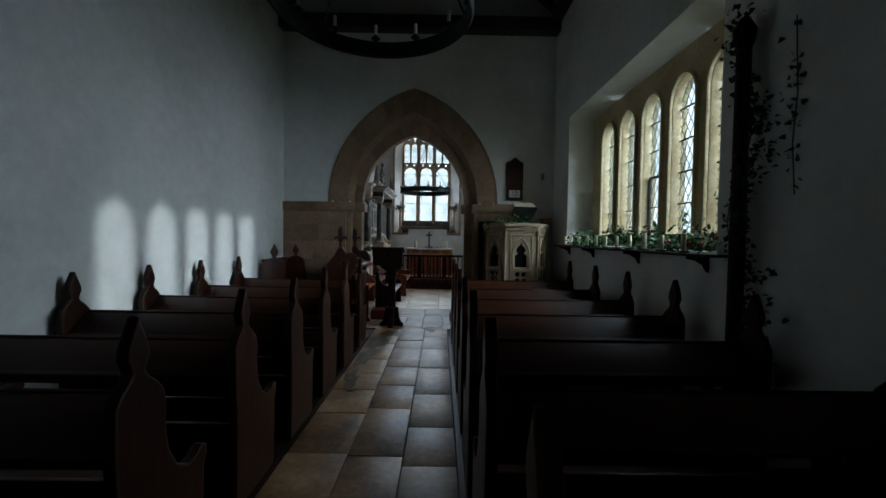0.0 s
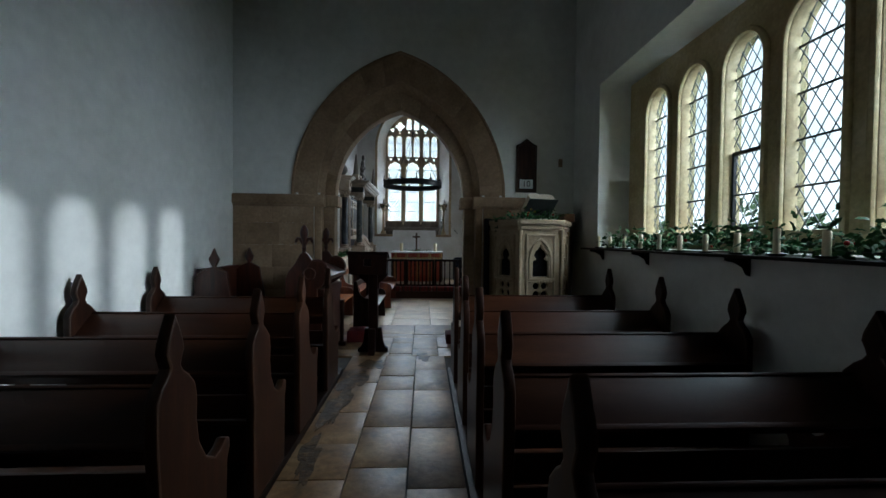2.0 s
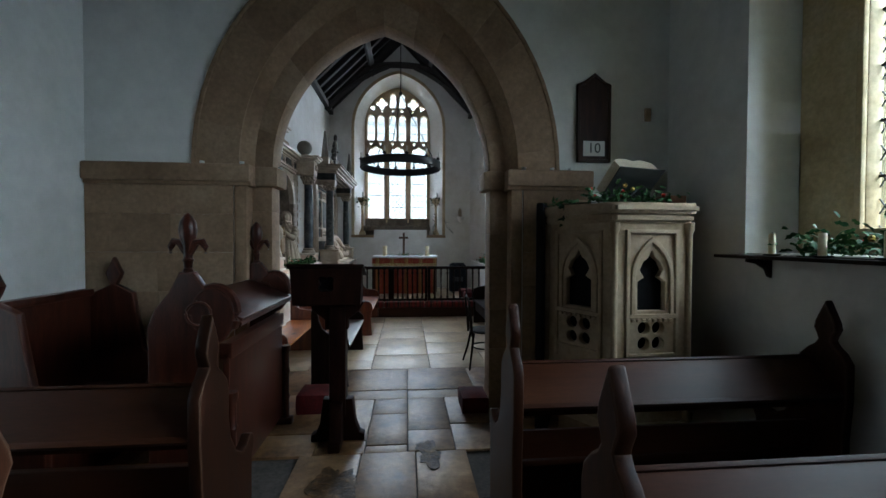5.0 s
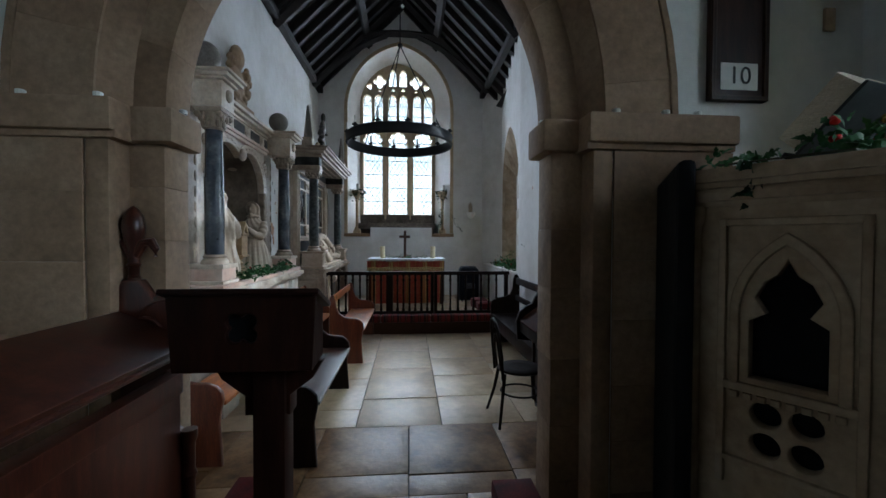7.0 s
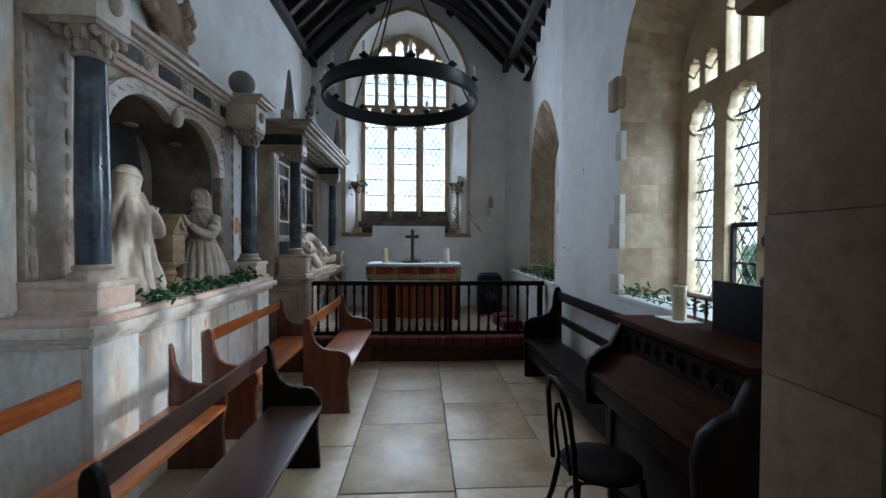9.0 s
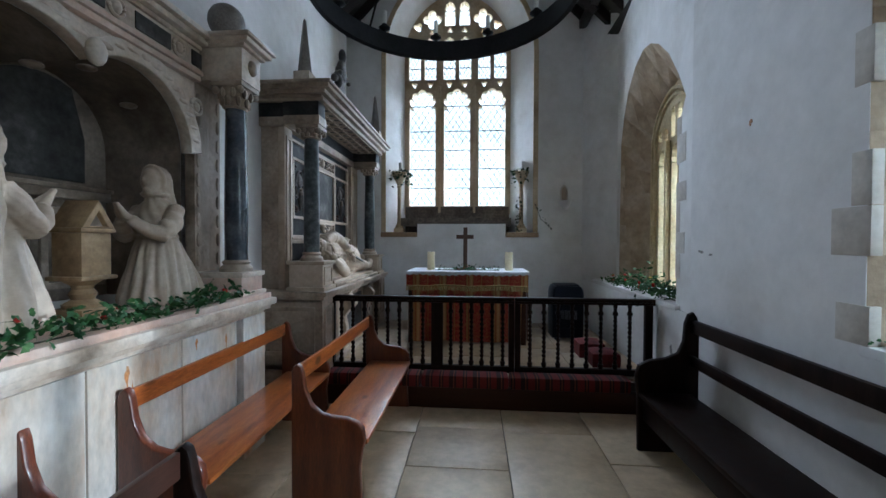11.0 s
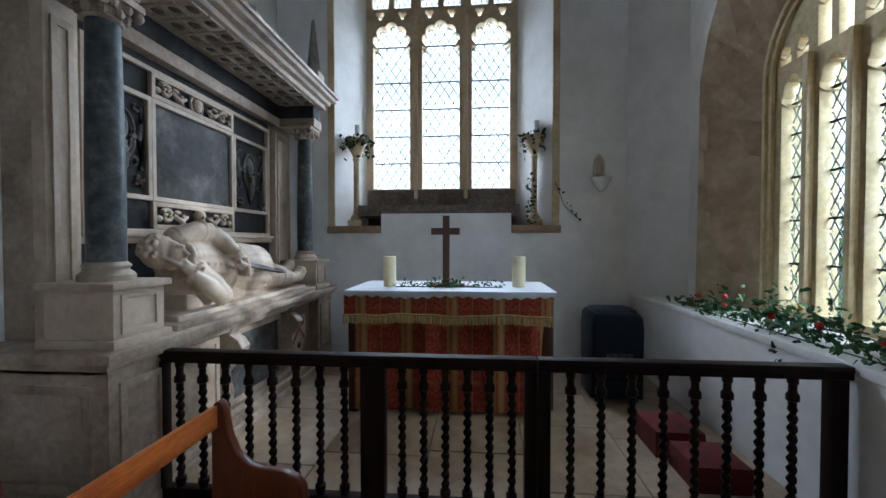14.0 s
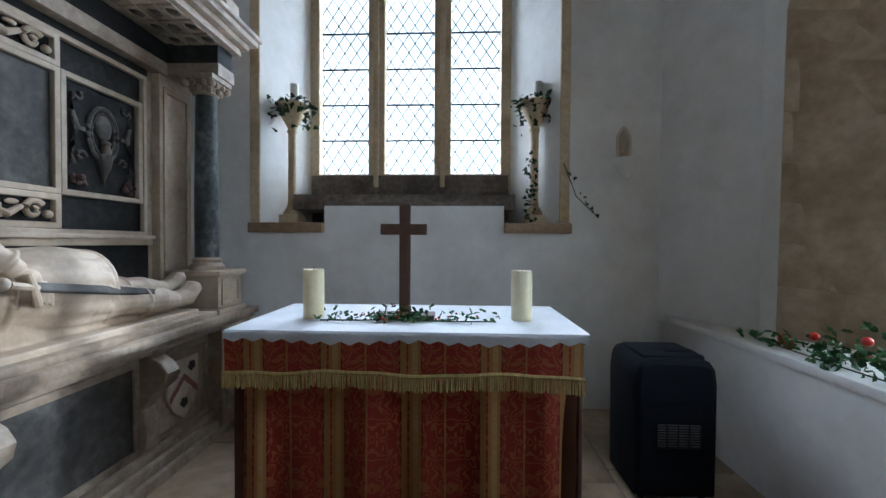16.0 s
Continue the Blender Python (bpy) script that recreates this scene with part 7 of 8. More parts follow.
moulded("ledge", MARBLE, m1, -2.44, [(-1.97, 1.045, 1.075, 0.0), (-1.93, 1.075, 1.11, 0.03), (-1.895, 1.11, 1.165, 0.06)], 9.22, 11.66)
moulded("ledge_slab", MARBLE_PINK, m1, -2.44, [(-1.93, 1.165, 1.205, 0.04)], 9.22, 11.66)
for y in (9.46, 11.54):
    part("pedestal_base", box(-2.42, -1.98, y - 0.17, y + 0.17, 1.205, 1.235, 0.006), MARBLE, m1)
    part("pedestal_cap", box(-2.42, -1.985, y - 0.16, y + 0.16, 1.345, 1.385, 0.008), MARBLE, m1)
    part("pedestal_die", box(-2.42, -2.0, y - 0.145, y + 0.145, 1.235, 1.345, 0.004), MARBLE_PINK, m1)
    shaft(m1, -2.13, y, 1.385, 2.82, 0.082, TOUCH, MARBLE_GREY, 0.09, 0.19)
    # carved strip behind each column
    part("pilaster", box(-2.44, -2.36, y - 0.15, y + 0.15, 1.385, 2.82, 0.005), MARBLE_GREY, m1)
    for k in range(9):
        for s in (-1, 1):
            part("carved_leaf", add_ball(bmesh.new(), (-2.358, y + s * 0.115, 1.48 + k * 0.15), (0.012, 0.022, 0.055), 8, 6), MARBLE_GREY, m1)
    # block over the capital with a small head, cornice and ball
    part("entablature_block", box(-2.44, -2.0, y - 0.13, y + 0.13, 2.82, 3.06, 0.008), MARBLE, m1)
    part("carved_boss", add_ball(bmesh.new(), (-1.995, y, 2.95), (0.035, 0.05, 0.06), 10, 8), MARBLE_GREY, m1)
    moulded("block_cornice", MARBLE, m1, -2.44, [(-1.97, 3.06, 3.085, 0.02), (-1.93, 3.085, 3.12, 0.05), (-1.905, 3.12, 3.145, 0.075)], y - 0.13, y + 0.13)
    part("ball_plinth", lathe([(0.085, 3.145), (0.07, 3.16), (0.05, 3.18), (0.06, 3.195)], -2.2, y, 0, 16), MARBLE_GREY, m1)
    part("ball_finial", add_ball(bmesh.new(), (-2.2, y, 3.315), 0.132, 24, 16), BALL_STONE, m1, "dark grey stone ball")
    part("side_frame", box(-2.448, -2.40, y + (0.15 if y > 10 else -0.24), y + (0.24 if y > 10 else -0.15), 1.21, 2.95, 0.006), MARBLE_RUST, m1)

# spandrel wall with the arched niche
MY = 10.50
nic = [(9.74, 1.206)] + arch(MY + 0.08, 0.84, 2.28, 2.70, 12) + [(11.42, 1.206)]
spandrel = [(9.60, 1.206), (9.60, 2.84), (11.56, 2.84), (11.56, 1.206)] + list(reversed(nic))
part("spandrel", plate_x(spandrel, [], -2.46, 0.10, 0.006), MARBLE, m1)
o, i2 = arch(MY + 0.08, 0.84, 2.28, 2.70, 12), arch(MY + 0.08, 0.75, 2.26, 2.60, 12)
part("archivolt", plate_x(list(arch(MY + 0.08, 0.86, 2.28, 2.72, 12)) + list(reversed(i2)), [], -2.42, 0.085, 0.008), MARBLE, m1)
rnd = random.Random(90)
for k in range(1, 24):
    pts = arch(MY + 0.08, 0.805, 2.27, 2.66, 12)
    u, v = pts[min(k, len(pts) - 1)]
    part("carved_scroll", add_ball(bmesh.new(), (-2.333, u, v), (0.006, rnd.uniform(0.035, 0.055), rnd.uniform(0.010, 0.022)), 8, 6), MARBLE, m1)
na = [Vector((-2.42, u, v)) for u, v in [(9.83, 1.206)] + i2 + [(11.33, 1.206)]]
nb = [Vector((-3.02, u, v)) for u, v in [(9.83, 1.206)] + i2 + [(11.33, 1.206)]]
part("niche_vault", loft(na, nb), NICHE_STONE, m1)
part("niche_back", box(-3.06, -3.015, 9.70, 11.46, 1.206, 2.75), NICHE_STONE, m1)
part("niche_floor", box(-3.02, -2.30, 9.75, 11.42, 1.19, 1.215), MARBLE, m1)
part("niche_tablet", plate_x([(10.0, 2.02), (10.0, 2.36)] + [(u, v - 0.03) for u, v in i2 if 10.0 < u < 11.1] + [(11.15, 2.32), (11.15, 2.02)], [], -3.012, 0.02), SLATE, m1, "black slate tablet")
part("niche_string", box(-3.012, -2.95, 9.80, 11.36, 1.96, 1.99, 0.008), MARBLE_GREY, m1)
part("niche_string", box(-3.012, -2.97, 9.80, 11.36, 1.90, 1.96, 0.008), MARBLE_GREY, m1)
for y0, y1 in ((9.86, 10.30), (10.36, 10.80), (10.86, 11.30)):
    part("niche_panel", plate_x(rect(y0, y1, 1.30, 1.84), [rect(y0 + 0.045, y1 - 0.045, 1.345, 1.795)], -3.014, 0.025, 0.006), MARBLE_GREY, m1)
for k in range(5):
    t = 4 + k * 4
    u, v = arch(MY + 0.08, 0.74, 2.26, 2.585, 12)[t]
    part("soffit_rose", add_ball(bmesh.new(), (-2.70, u, v), (0.06, 0.05, 0.02), 10, 6), MARBLE_GREY, m1)
part("keystone_scroll", add_ball(bmesh.new(), (-2.32, MY + 0.08, 2.64), (0.045, 0.055, 0.075), 12, 10), MARBLE, m1)
for y, z in ((9.76, 2.62), (11.40, 2.62)):
    part("spandrel_roundel", add_tube(bmesh.new(), [(-2.35, y + 0.055 * math.cos(TAU * k / 16), z + 0.055 * math.sin(TAU * k / 16)) for k in range(16)], 0.014, 6, closed=True), MARBLE, m1)
    part("roundel_boss", add_ball(bmesh.new(), (-2.355, y, z), (0.025, 0.035, 0.042), 10, 8), MARBLE, m1)
moulded("architrave", MARBLE_PINK, m1, -2.44, [(-2.31, 2.80, 2.84, 0.0), (-2.29, 2.84, 2.875, 0.0)], 9.60, 11.40)
part("frieze", box(-2.44, -2.32, 9.60, 11.40, 2.875, 3.03, 0.004), MARBLE, m1)
for k in range(4):
    y = 9.78 + k * 0.48
    part("frieze_inlay", box(-2.322, -2.312, y + 0.09, y + 0.37, 2.90, 3.005, 0.002), SLATE, m1, "blue-black inlaid panel")
for k in range(5):
    y = 9.74 + k * 0.48
    if y < 11.4:
        part("frieze_roundel", add_tube(bmesh.new(), [(-2.315, y + 0.05 * math.cos(TAU * q / 14), 2.952 + 0.055 * math.sin(TAU * q / 14)) for q in range(14)], 0.013, 6, closed=True), MARBLE, m1)
        part("roundel_boss", add_ball(bmesh.new(), (-2.318, y, 2.952), (0.03, 0.034, 0.042), 10, 8), MARBLE, m1)
moulded("cornice", MARBLE, m1, -2.44, [(-2.30, 3.03, 3.06, 0.0), (-2.25, 3.06, 3.10, 0.0), (-2.21, 3.10, 3.14, 0.0)], 9.60, 11.40)
# carved achievement on top
bm = bmesh.new()
add_ball(bm, (-2.40, 10.58, 3.46), (0.07, 0.20, 0.27), 14, 10)
add_ball(bm, (-2.38, 10.58, 3.80), (0.08, 0.13, 0.15), 12, 8)
rnd = random.Random(17)
for k in range(34):
    a = rnd.uniform(0, TAU)
    add_ball(bm, (-2.38 + rnd.uniform(-0.02, 0.04), 10.58 + rnd.uniform(0.16, 0.30) * math.cos(a), 3.54 + rnd.uniform(0.2, 0.38) * math.sin(a)), rnd.uniform(0.03, 0.065), 8, 6)
add_box(bm, -2.44, -2.28, 10.30, 10.86, 3.13, 3.24)
part("achievement", remeshed(bm, 0.014, 2), STONE, m1, "weathered brown carved shield and mantling")


# the two kneeling figures and the prayer desk, as plain carved forms
def stacked(bm, rows, cx, cy, h, s, n=40):
    """Skin a pile of level ellipses: height, half width, half depth and offset, in parts of h."""
    prev = None
    for z, rx, ry, off in rows:
        loop = [bm.verts.new((cx + rx * h * math.cos(TAU * k / n), cy + s * off * h + ry * h * math.sin(TAU * k / n), z * h)) for k in range(n)]
        if prev:
            for k in range(n):
                bm.faces.new((prev[k], prev[(k + 1) % n], loop[(k + 1) % n], loop[k]))
        else:
            bm.faces.new(list(reversed(loop)))
        prev = loop
    bm.faces.new(prev)


def draped(cx, cy, h, s, hooded):
    """A plain kneeling draped form of the given height, turned to +y (s = 1) or -y (s = -1)."""
    bm = bmesh.new()
    if hooded:
        stacked(bm, [(0.0, 0.20, 0.30, -0.04), (0.06, 0.205, 0.285, -0.03), (0.16, 0.19, 0.24, -0.02), (0.28, 0.165, 0.19, 0.0), (0.40, 0.15, 0.15, 0.01), (0.52, 0.15, 0.135, 0.01), (0.62, 0.15, 0.12, 0.0), (0.69, 0.11, 0.085, -0.005), (0.75, 0.062, 0.062, 0.005), (0.84, 0.05, 0.05, 0.01)], cx, cy, h, s)
        # one veil from the crown over the shoulders to a long train
        stacked(bm, [(0.0, 0.235, 0.26, -0.20), (0.05, 0.23, 0.245, -0.185), (0.14, 0.21, 0.20, -0.145), (0.26, 0.19, 0.155, -0.105), (0.38, 0.178, 0.128, -0.075), (0.50, 0.176, 0.115, -0.055), (0.60, 0.172, 0.11, -0.045), (0.67, 0.145, 0.10, -0.038), (0.72, 0.112, 0.092, -0.03), (0.77, 0.094, 0.088, -0.02), (0.82, 0.090, 0.094, -0.010), (0.88, 0.091, 0.098, 0.0), (0.925, 0.078, 0.086, 0.004), (0.955, 0.050, 0.056, 0.006), (0.968, 0.018, 0.02, 0.006)], cx, cy, h, s)
        # a fillet round the brow and a cord of the mantle across the shoulder
        add_tube(bm, [(cx + 0.093 * h * math.cos(a), cy + s * (0.002 + 0.100 * math.sin(a)) * h, (0.880 - 0.02 * math.sin(a)) * h) for a in [TAU * k / 24 for k in range(24)]], 0.007 * h, 6, closed=True)
        for t in (-1, 1):
            add_tube(bm, [(cx + t * 0.090 * h, cy + s * 0.02 * h, 0.76 * h), (cx + t * 0.150 * h, cy - s * 0.02 * h, 0.66 * h), (cx + t * 0.172 * h, cy - s * 0.05 * h, 0.50 * h), (cx + t * 0.180 * h, cy - s * 0.09 * h, 0.34 * h), (cx + t * 0.200 * h, cy - s * 0.12 * h, 0.16 * h), (cx + t * 0.225 * h, cy - s * 0.10 * h, 0.03 * h)], [0.016 * h, 0.020 * h, 0.018 * h, 0.020 * h, 0.026 * h, 0.022 * h], 8)
    else:
        stacked(bm, [(0.0, 0.21, 0.31, -0.06), (0.05, 0.215, 0.30, -0.055), (0.15, 0.20, 0.25, -0.045), (0.27, 0.175, 0.20, -0.03), (0.38, 0.145, 0.155, -0.01), (0.46, 0.118, 0.118, 0.0), (0.53, 0.128, 0.115, 0.005), (0.61, 0.145, 0.118, 0.0), (0.67, 0.13, 0.10, -0.01), (0.71, 0.09, 0.08, -0.01), (0.75, 0.058, 0.060, 0.0), (0.84, 0.05, 0.05, 0.01)], cx, cy, h, s)
        # close bonnet with hair falling on the back, and a waist cord
        stacked(bm, [(0.62, 0.085, 0.035, -0.105), (0.68, 0.088, 0.05, -0.088), (0.74, 0.078, 0.062, -0.058), (0.80, 0.080, 0.078, -0.028), (0.86, 0.086, 0.090, -0.010), (0.91, 0.076, 0.084, -0.004), (0.945, 0.050, 0.056, 0.0), (0.96, 0.018, 0.02, 0.0)], cx, cy, h, s)
        add_tube(bm, [(cx + 0.080 * h * math.cos(a), cy + s * (0.03 + 0.02 * math.sin(a)) * h, (0.868 + 0.088 * math.sin(a)) * h) for a in [TAU * k / 20 for k in range(20)]], 0.012 * h, 6, closed=True)
        add_tube(bm, [(cx + 0.122 * h * math.cos(a), cy + s * 0.122 * h * math.sin(a), 0.462 * h) for a in [TAU * k / 24 for k in range(24)]], 0.010 * h, 6, closed=True)
        for t in (-1, 1):
            for q in range(3):
                add_ball(bm, (cx + t * (0.135 + 0.012 * q) * h, cy + s * (0.0 + 0.045 * q) * h, (0.645 - 0.052 * q) * h), (0.056 * h, 0.060 * h, 0.048 * h), 12, 8)
    # head, nose and chin
    add_ball(bm, (cx, cy + s * 0.052 * h, 0.848 * h), (0.060 * h, 0.066 * h, 0.088 * h), 16, 12)
    add_ball(bm, (cx, cy + s * 0.118 * h, 0.850 * h), (0.010 * h, 0.014 * h, 0.024 * h), 8, 6)
    add_ball(bm, (cx, cy + s * 0.092 * h, 0.782 * h), (0.024 * h, 0.024 * h, 0.022 * h), 10, 6)
    # pleated collar
    for k in range(22):
        a = TAU * k / 22
        add_ball(bm, (cx + 0.074 * h * math.cos(a), cy + s * (0.014 + 0.076 * math.sin(a)) * h, 0.755 * h), 0.017 * h, 6, 5)
    # sleeves, cuffs and joined palms
    for t in (-1, 1):
        add_tube(bm, [(cx + t * 0.125 * h, cy - s * 0.005 * h, 0.645 * h), (cx + t * 0.158 * h, cy + s * 0.055 * h, 0.54 * h), (cx + t * 0.140 * h, cy + s * 0.12 * h, 0.475 * h), (cx + t * 0.085 * h, cy + s * 0.20 * h, 0.51 * h), (cx + t * 0.035 * h, cy + s * 0.255 * h, 0.57 * h)], [0.060 * h, 0.064 * h, 0.060 * h, 0.048 * h, 0.036 * h], 12)
        add_ball(bm, (cx + t * 0.042 * h, cy + s * 0.245 * h, 0.565 * h), (0.040 * h, 0.022 * h, 0.040 * h), 10, 6)
        add_tube(bm, [(cx + t * 0.020 * h, cy + s * 0.262 * h, 0.58 * h), (cx + t * 0.012 * h, cy + s * 0.300 * h, 0.63 * h), (cx + t * 0.008 * h, cy + s * 0.335 * h, 0.675 * h)], [0.026 * h, 0.022 * h, 0.012 * h], 8)
    me = remeshed(bm, 0.008, 1)
    b2 = bmesh.new()
    b2.from_mesh(me)
    b2.normal_update()
    count = 9 if hooded else 15
    for v in b2.verts:
        z = v.co.z / h
        a = math.atan2(v.co.x - cx, (v.co.y - cy) * s)
        behind = abs(a) > 1.7
        top = 0.80 if hooded and behind else 0.46
        if z < top:
            k = min(1.0, (top - z) / top * 1.5)
            w = math.sin(a * count + 1.6 * math.sin(3.2 * z + a) + (9 * z * z + 4 * z if hooded else 1.5 * z))
            ridge = 1 - 2 * (0.5 - 0.5 * w) ** 1.8
            v.co += v.normal * ((0.034 if hooded else 0.017) * k * ridge * 0.7 + 0.004 * k * math.sin(a * 23 - 11 * z))
        elif z < 0.74:
            v.co += v.normal * 0.0035 * math.sin(a * 9 + z * 46)
    me2 = bpy.data.meshes.new("form")
    b2.to_mesh(me2)
    b2.free()
    return me2


for y, hgt, fc, hood in ((10.08, 0.98, 1, True), (11.06, 0.94, -1, False)):
    me = draped(0, 0, hgt, fc, hood)
    me.transform(Matrix.Translation((-2.38, y, 1.212)))
    solid("kneeling_statue", me, ALABASTER, (-2.38, y, 1.212), "cream alabaster statue kneeling under a long folded veil" if hood else "cream alabaster statue kneeling in a pleated gown and bonnet", "statue", "kneeling statues", smooth=60)
DESK_STONE = material("golden_desk_stone", [(0.16, 0.095, 0.042), (0.30, 0.20, 0.10), (0.42, 0.30, 0.165)], 4.0, 0.75, 0.4, 30, grain=0.22, depth=0.005)
desk = thing("prayer_desk", (-2.36, 10.56, 1.212), "small carved stone prayer desk between the statues", "prayer desk")
part("foot", box(-2.47, -2.27, 10.44, 10.64, 1.2165, 1.26, 0.012), DESK_STONE, desk)
part("pedestal", lathe([(0.085, 0), (0.088, 0.02), (0.05, 0.045), (0.062, 0.075), (0.045, 0.10), (0.05, 0.12), (0.095, 0.15)], -2.37, 10.54, 1.26, 20), DESK_STONE, desk)
part("moulding", box(-2.475, -2.265, 10.435, 10.645, 1.408, 1.432, 0.010), DESK_STONE, desk)
part("desk_block", box(-2.455, -2.285, 10.455, 10.625, 1.43, 1.66, 0.008), DESK_STONE, desk)
part("desk_cap", box(-2.47, -2.27, 10.44, 10.64, 1.66, 1.685, 0.008), DESK_STONE, desk)
part("gabled_top", plate_x([(10.445, 1.685), (10.54, 1.835), (10.635, 1.685)], [[(10.49, 1.695), (10.54, 1.775), (10.59, 1.695)]], -2.47, 0.20, 0.006), DESK_STONE, desk)
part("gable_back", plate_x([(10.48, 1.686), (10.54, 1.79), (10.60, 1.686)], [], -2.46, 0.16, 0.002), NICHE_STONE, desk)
garland("holly_garland", (-2.02, 10.3, 1.21), swag((-1.99, 9.72, 1.215), (-1.99, 11.34, 1.215), 420, 0, 0.035, 0.045, 81), 0.06, "holly and ivy laid along the marble ledge", 82, berries=8, berry=0.012, stem=[(-2.0, 9.7, 1.212), (-1.99, 10.5, 1.215), (-2.0, 11.35, 1.212)])

# ---- canopied tomb ----
COLUMN_GREY = material("grey_green_marble", [(0.022, 0.027, 0.028), (0.06, 0.068, 0.068), (0.15, 0.16, 0.15)], 6, 0.42, 0.1, 24, grain=0.4, depth=0.002, spec=0.35)
FADED_RED = material("faded_red_paint", [(0.20, 0.07, 0.05), (0.30, 0.12, 0.09)], 9, 0.7, 0.1, 60)
m2 = thing("canopied_tomb", (-2.05, 13.6, SANCT), "grey-white marble canopied tomb with black columns and coffered canopy", "tomb")
TY0, TY1 = 12.32, 15.02
part("tomb_chest", box(-2.44, -1.86, TY0 + 0.04, TY1 - 0.02, 0.0, 1.04, 0.006), MARBLE_GREY, m2)
moulded("plinth", MARBLE_GREY, m2, -2.44, [(-1.74, 0.0, 0.36, 0.02), (-1.77, 0.36, 0.42, 0.0), (-1.80, 0.42, 0.47, -0.02)], TY0, TY1 - 0.03)
for y0, y1 in ((TY0, TY0 + 0.36), (TY1 - 0.40, TY1 - 0.02)):
    part("chest_pier", box(-2.44, -1.745, y0, y1, 0.30, 1.06, 0.008), MARBLE_GREY, m2)
    part("pier_panel", plate_x(rect(y0 + 0.05, y1 - 0.05, 0.50, 0.98), [rect(y0 + 0.085, y1 - 0.085, 0.535, 0.945)], -1.747, 0.014, 0.003), MARBLE_GREY, m2)
part("pier_end_panel", plate_y(rect(-2.36, -1.82, 0.50, 0.98), [rect(-2.32, -1.86, 0.54, 0.94)], TY0 - 0.012, 0.014, 0.003), MARBLE_GREY, m2)
for y0, y1, m in ((12.72, 13.18, MARBLE_GREY), (13.32, 14.0, SLATE), (14.14, 14.58, MARBLE_GREY)):
    part("chest_panel", box(-1.87, -1.845, y0, y1, 0.50, 0.96, 0.004), m, m2)
    part("panel_frame", plate_x(rect(y0 - 0.03, y1 + 0.03, 0.47, 0.99), [rect(y0 + 0.01, y1 - 0.01, 0.51, 0.95)], -1.862, 0.03, 0.006), MARBLE_GREY, m2)
for y in (13.25, 14.07):
    bm = bmesh.new()
    prof = [(-1.86, 0.48), (-1.80, 0.50), (-1.79, 0.60), (-1.82, 0.72), (-1.76, 0.80), (-1.69, 0.86), (-1.675, 0.92), (-1.71, 0.97), (-1.76, 1.0), (-1.73, 1.05), (-1.86, 1.06)]
    part("console_scroll", plate_y(prof, [], y - 0.05, 0.10, 0.012), MARBLE_GREY, m2)
shield = part("carved_shield", plate_x([(14.22, 0.90), (14.50, 0.90), (14.50, 0.70), (14.45, 0.60), (14.36, 0.53), (14.27, 0.60), (14.22, 0.70)], [], -1.846, 0.018, 0.004), MARBLE, m2)
part("chevron", plate_x([(14.24, 0.66), (14.36, 0.77), (14.48, 0.66), (14.48, 0.70), (14.36, 0.81), (14.24, 0.70)], [], -1.829, 0.006, 0.002), FADED_RED, shield, "faded red painted chevron")
for y, z in ((14.29, 0.84), (14.43, 0.84), (14.36, 0.63)):
    part("charge", plate_x(foil(y, z, 0.03, 5, 5), [], -1.829, 0.005, 0.001), INK, shield)
moulded("table_ledge", MARBLE_GREY, m2, -2.44, [(-1.76, 1.02, 1.05, 0.0), (-1.72, 1.05, 1.085, 0.03), (-1.69, 1.085, 1.13, 0.05)], TY0, TY1 - 0.05)
part("effigy_slab", box(-2.30, -1.74, 12.72, 14.56, 1.13, 1.165, 0.008), MARBLE_GREY, m2)
for y in (12.51, 14.75):
    part("pedestal_base", box(-2.12, -1.735, y - 0.17, y + 0.17, 1.13, 1.17, 0.008), MARBLE_CREAM, m2)
    part("pedestal", box(-2.10, -1.76, y - 0.145, y + 0.145, 1.17, 1.39, 0.005), MARBLE_CREAM, m2)
    part("pedestal_cap", box(-2.12, -1.735, y - 0.17, y + 0.17, 1.39, 1.425, 0.008), MARBLE_CREAM, m2)
    part("pedestal_panel", plate_x(rect(y - 0.11, y + 0.11, 1.19, 1.37), [rect(y - 0.085, y + 0.085, 1.21, 1.35)], -1.762, 0.012, 0.003), MARBLE_CREAM, m2)
    shaft(m2, -1.93, y, 1.425, 2.78, 0.078, COLUMN_GREY, MARBLE_GREY, 0.09, 0.13)
# back wall with framed panels
part("back_wall", box(-2.448, -2.25, TY0 + 0.16, TY1 - 0.06, 1.13, 2.95, 0.004), MARBLE_GREY, m2)
for y0, y1 in ((TY0 + 0.14, TY0 + 0.31), (TY1 - 0.38, TY1 - 0.06)):
    part("back_pilaster", box(-2.26, -2.19, y0, y1, 1.13, 2.80, 0.006), MARBLE_CREAM, m2)
    part("pilaster_panel", plate_x(rect(y0 + 0.03, y1 - 0.03, 1.30, 2.70), [rect(y0 + 0.06, y1 - 0.06, 1.34, 2.66)], -2.192, 0.014, 0.003), MARBLE_CREAM, m2)
part("back_field", box(-2.255, -2.245, 12.64, 14.60, 1.16, 2.78), SLATE_DARK, m2, "black marble field behind the frames")


def frame_part(y0, y1, z0, z1, w=0.032, mat=MARBLE_CREAM):
    part("panel_frame", plate_x(rect(y0, y1, z0, z1), [rect(y0 + w, y1 - w, z0 + w, z1 - w)], -2.246, 0.035, 0.006), mat, m2)


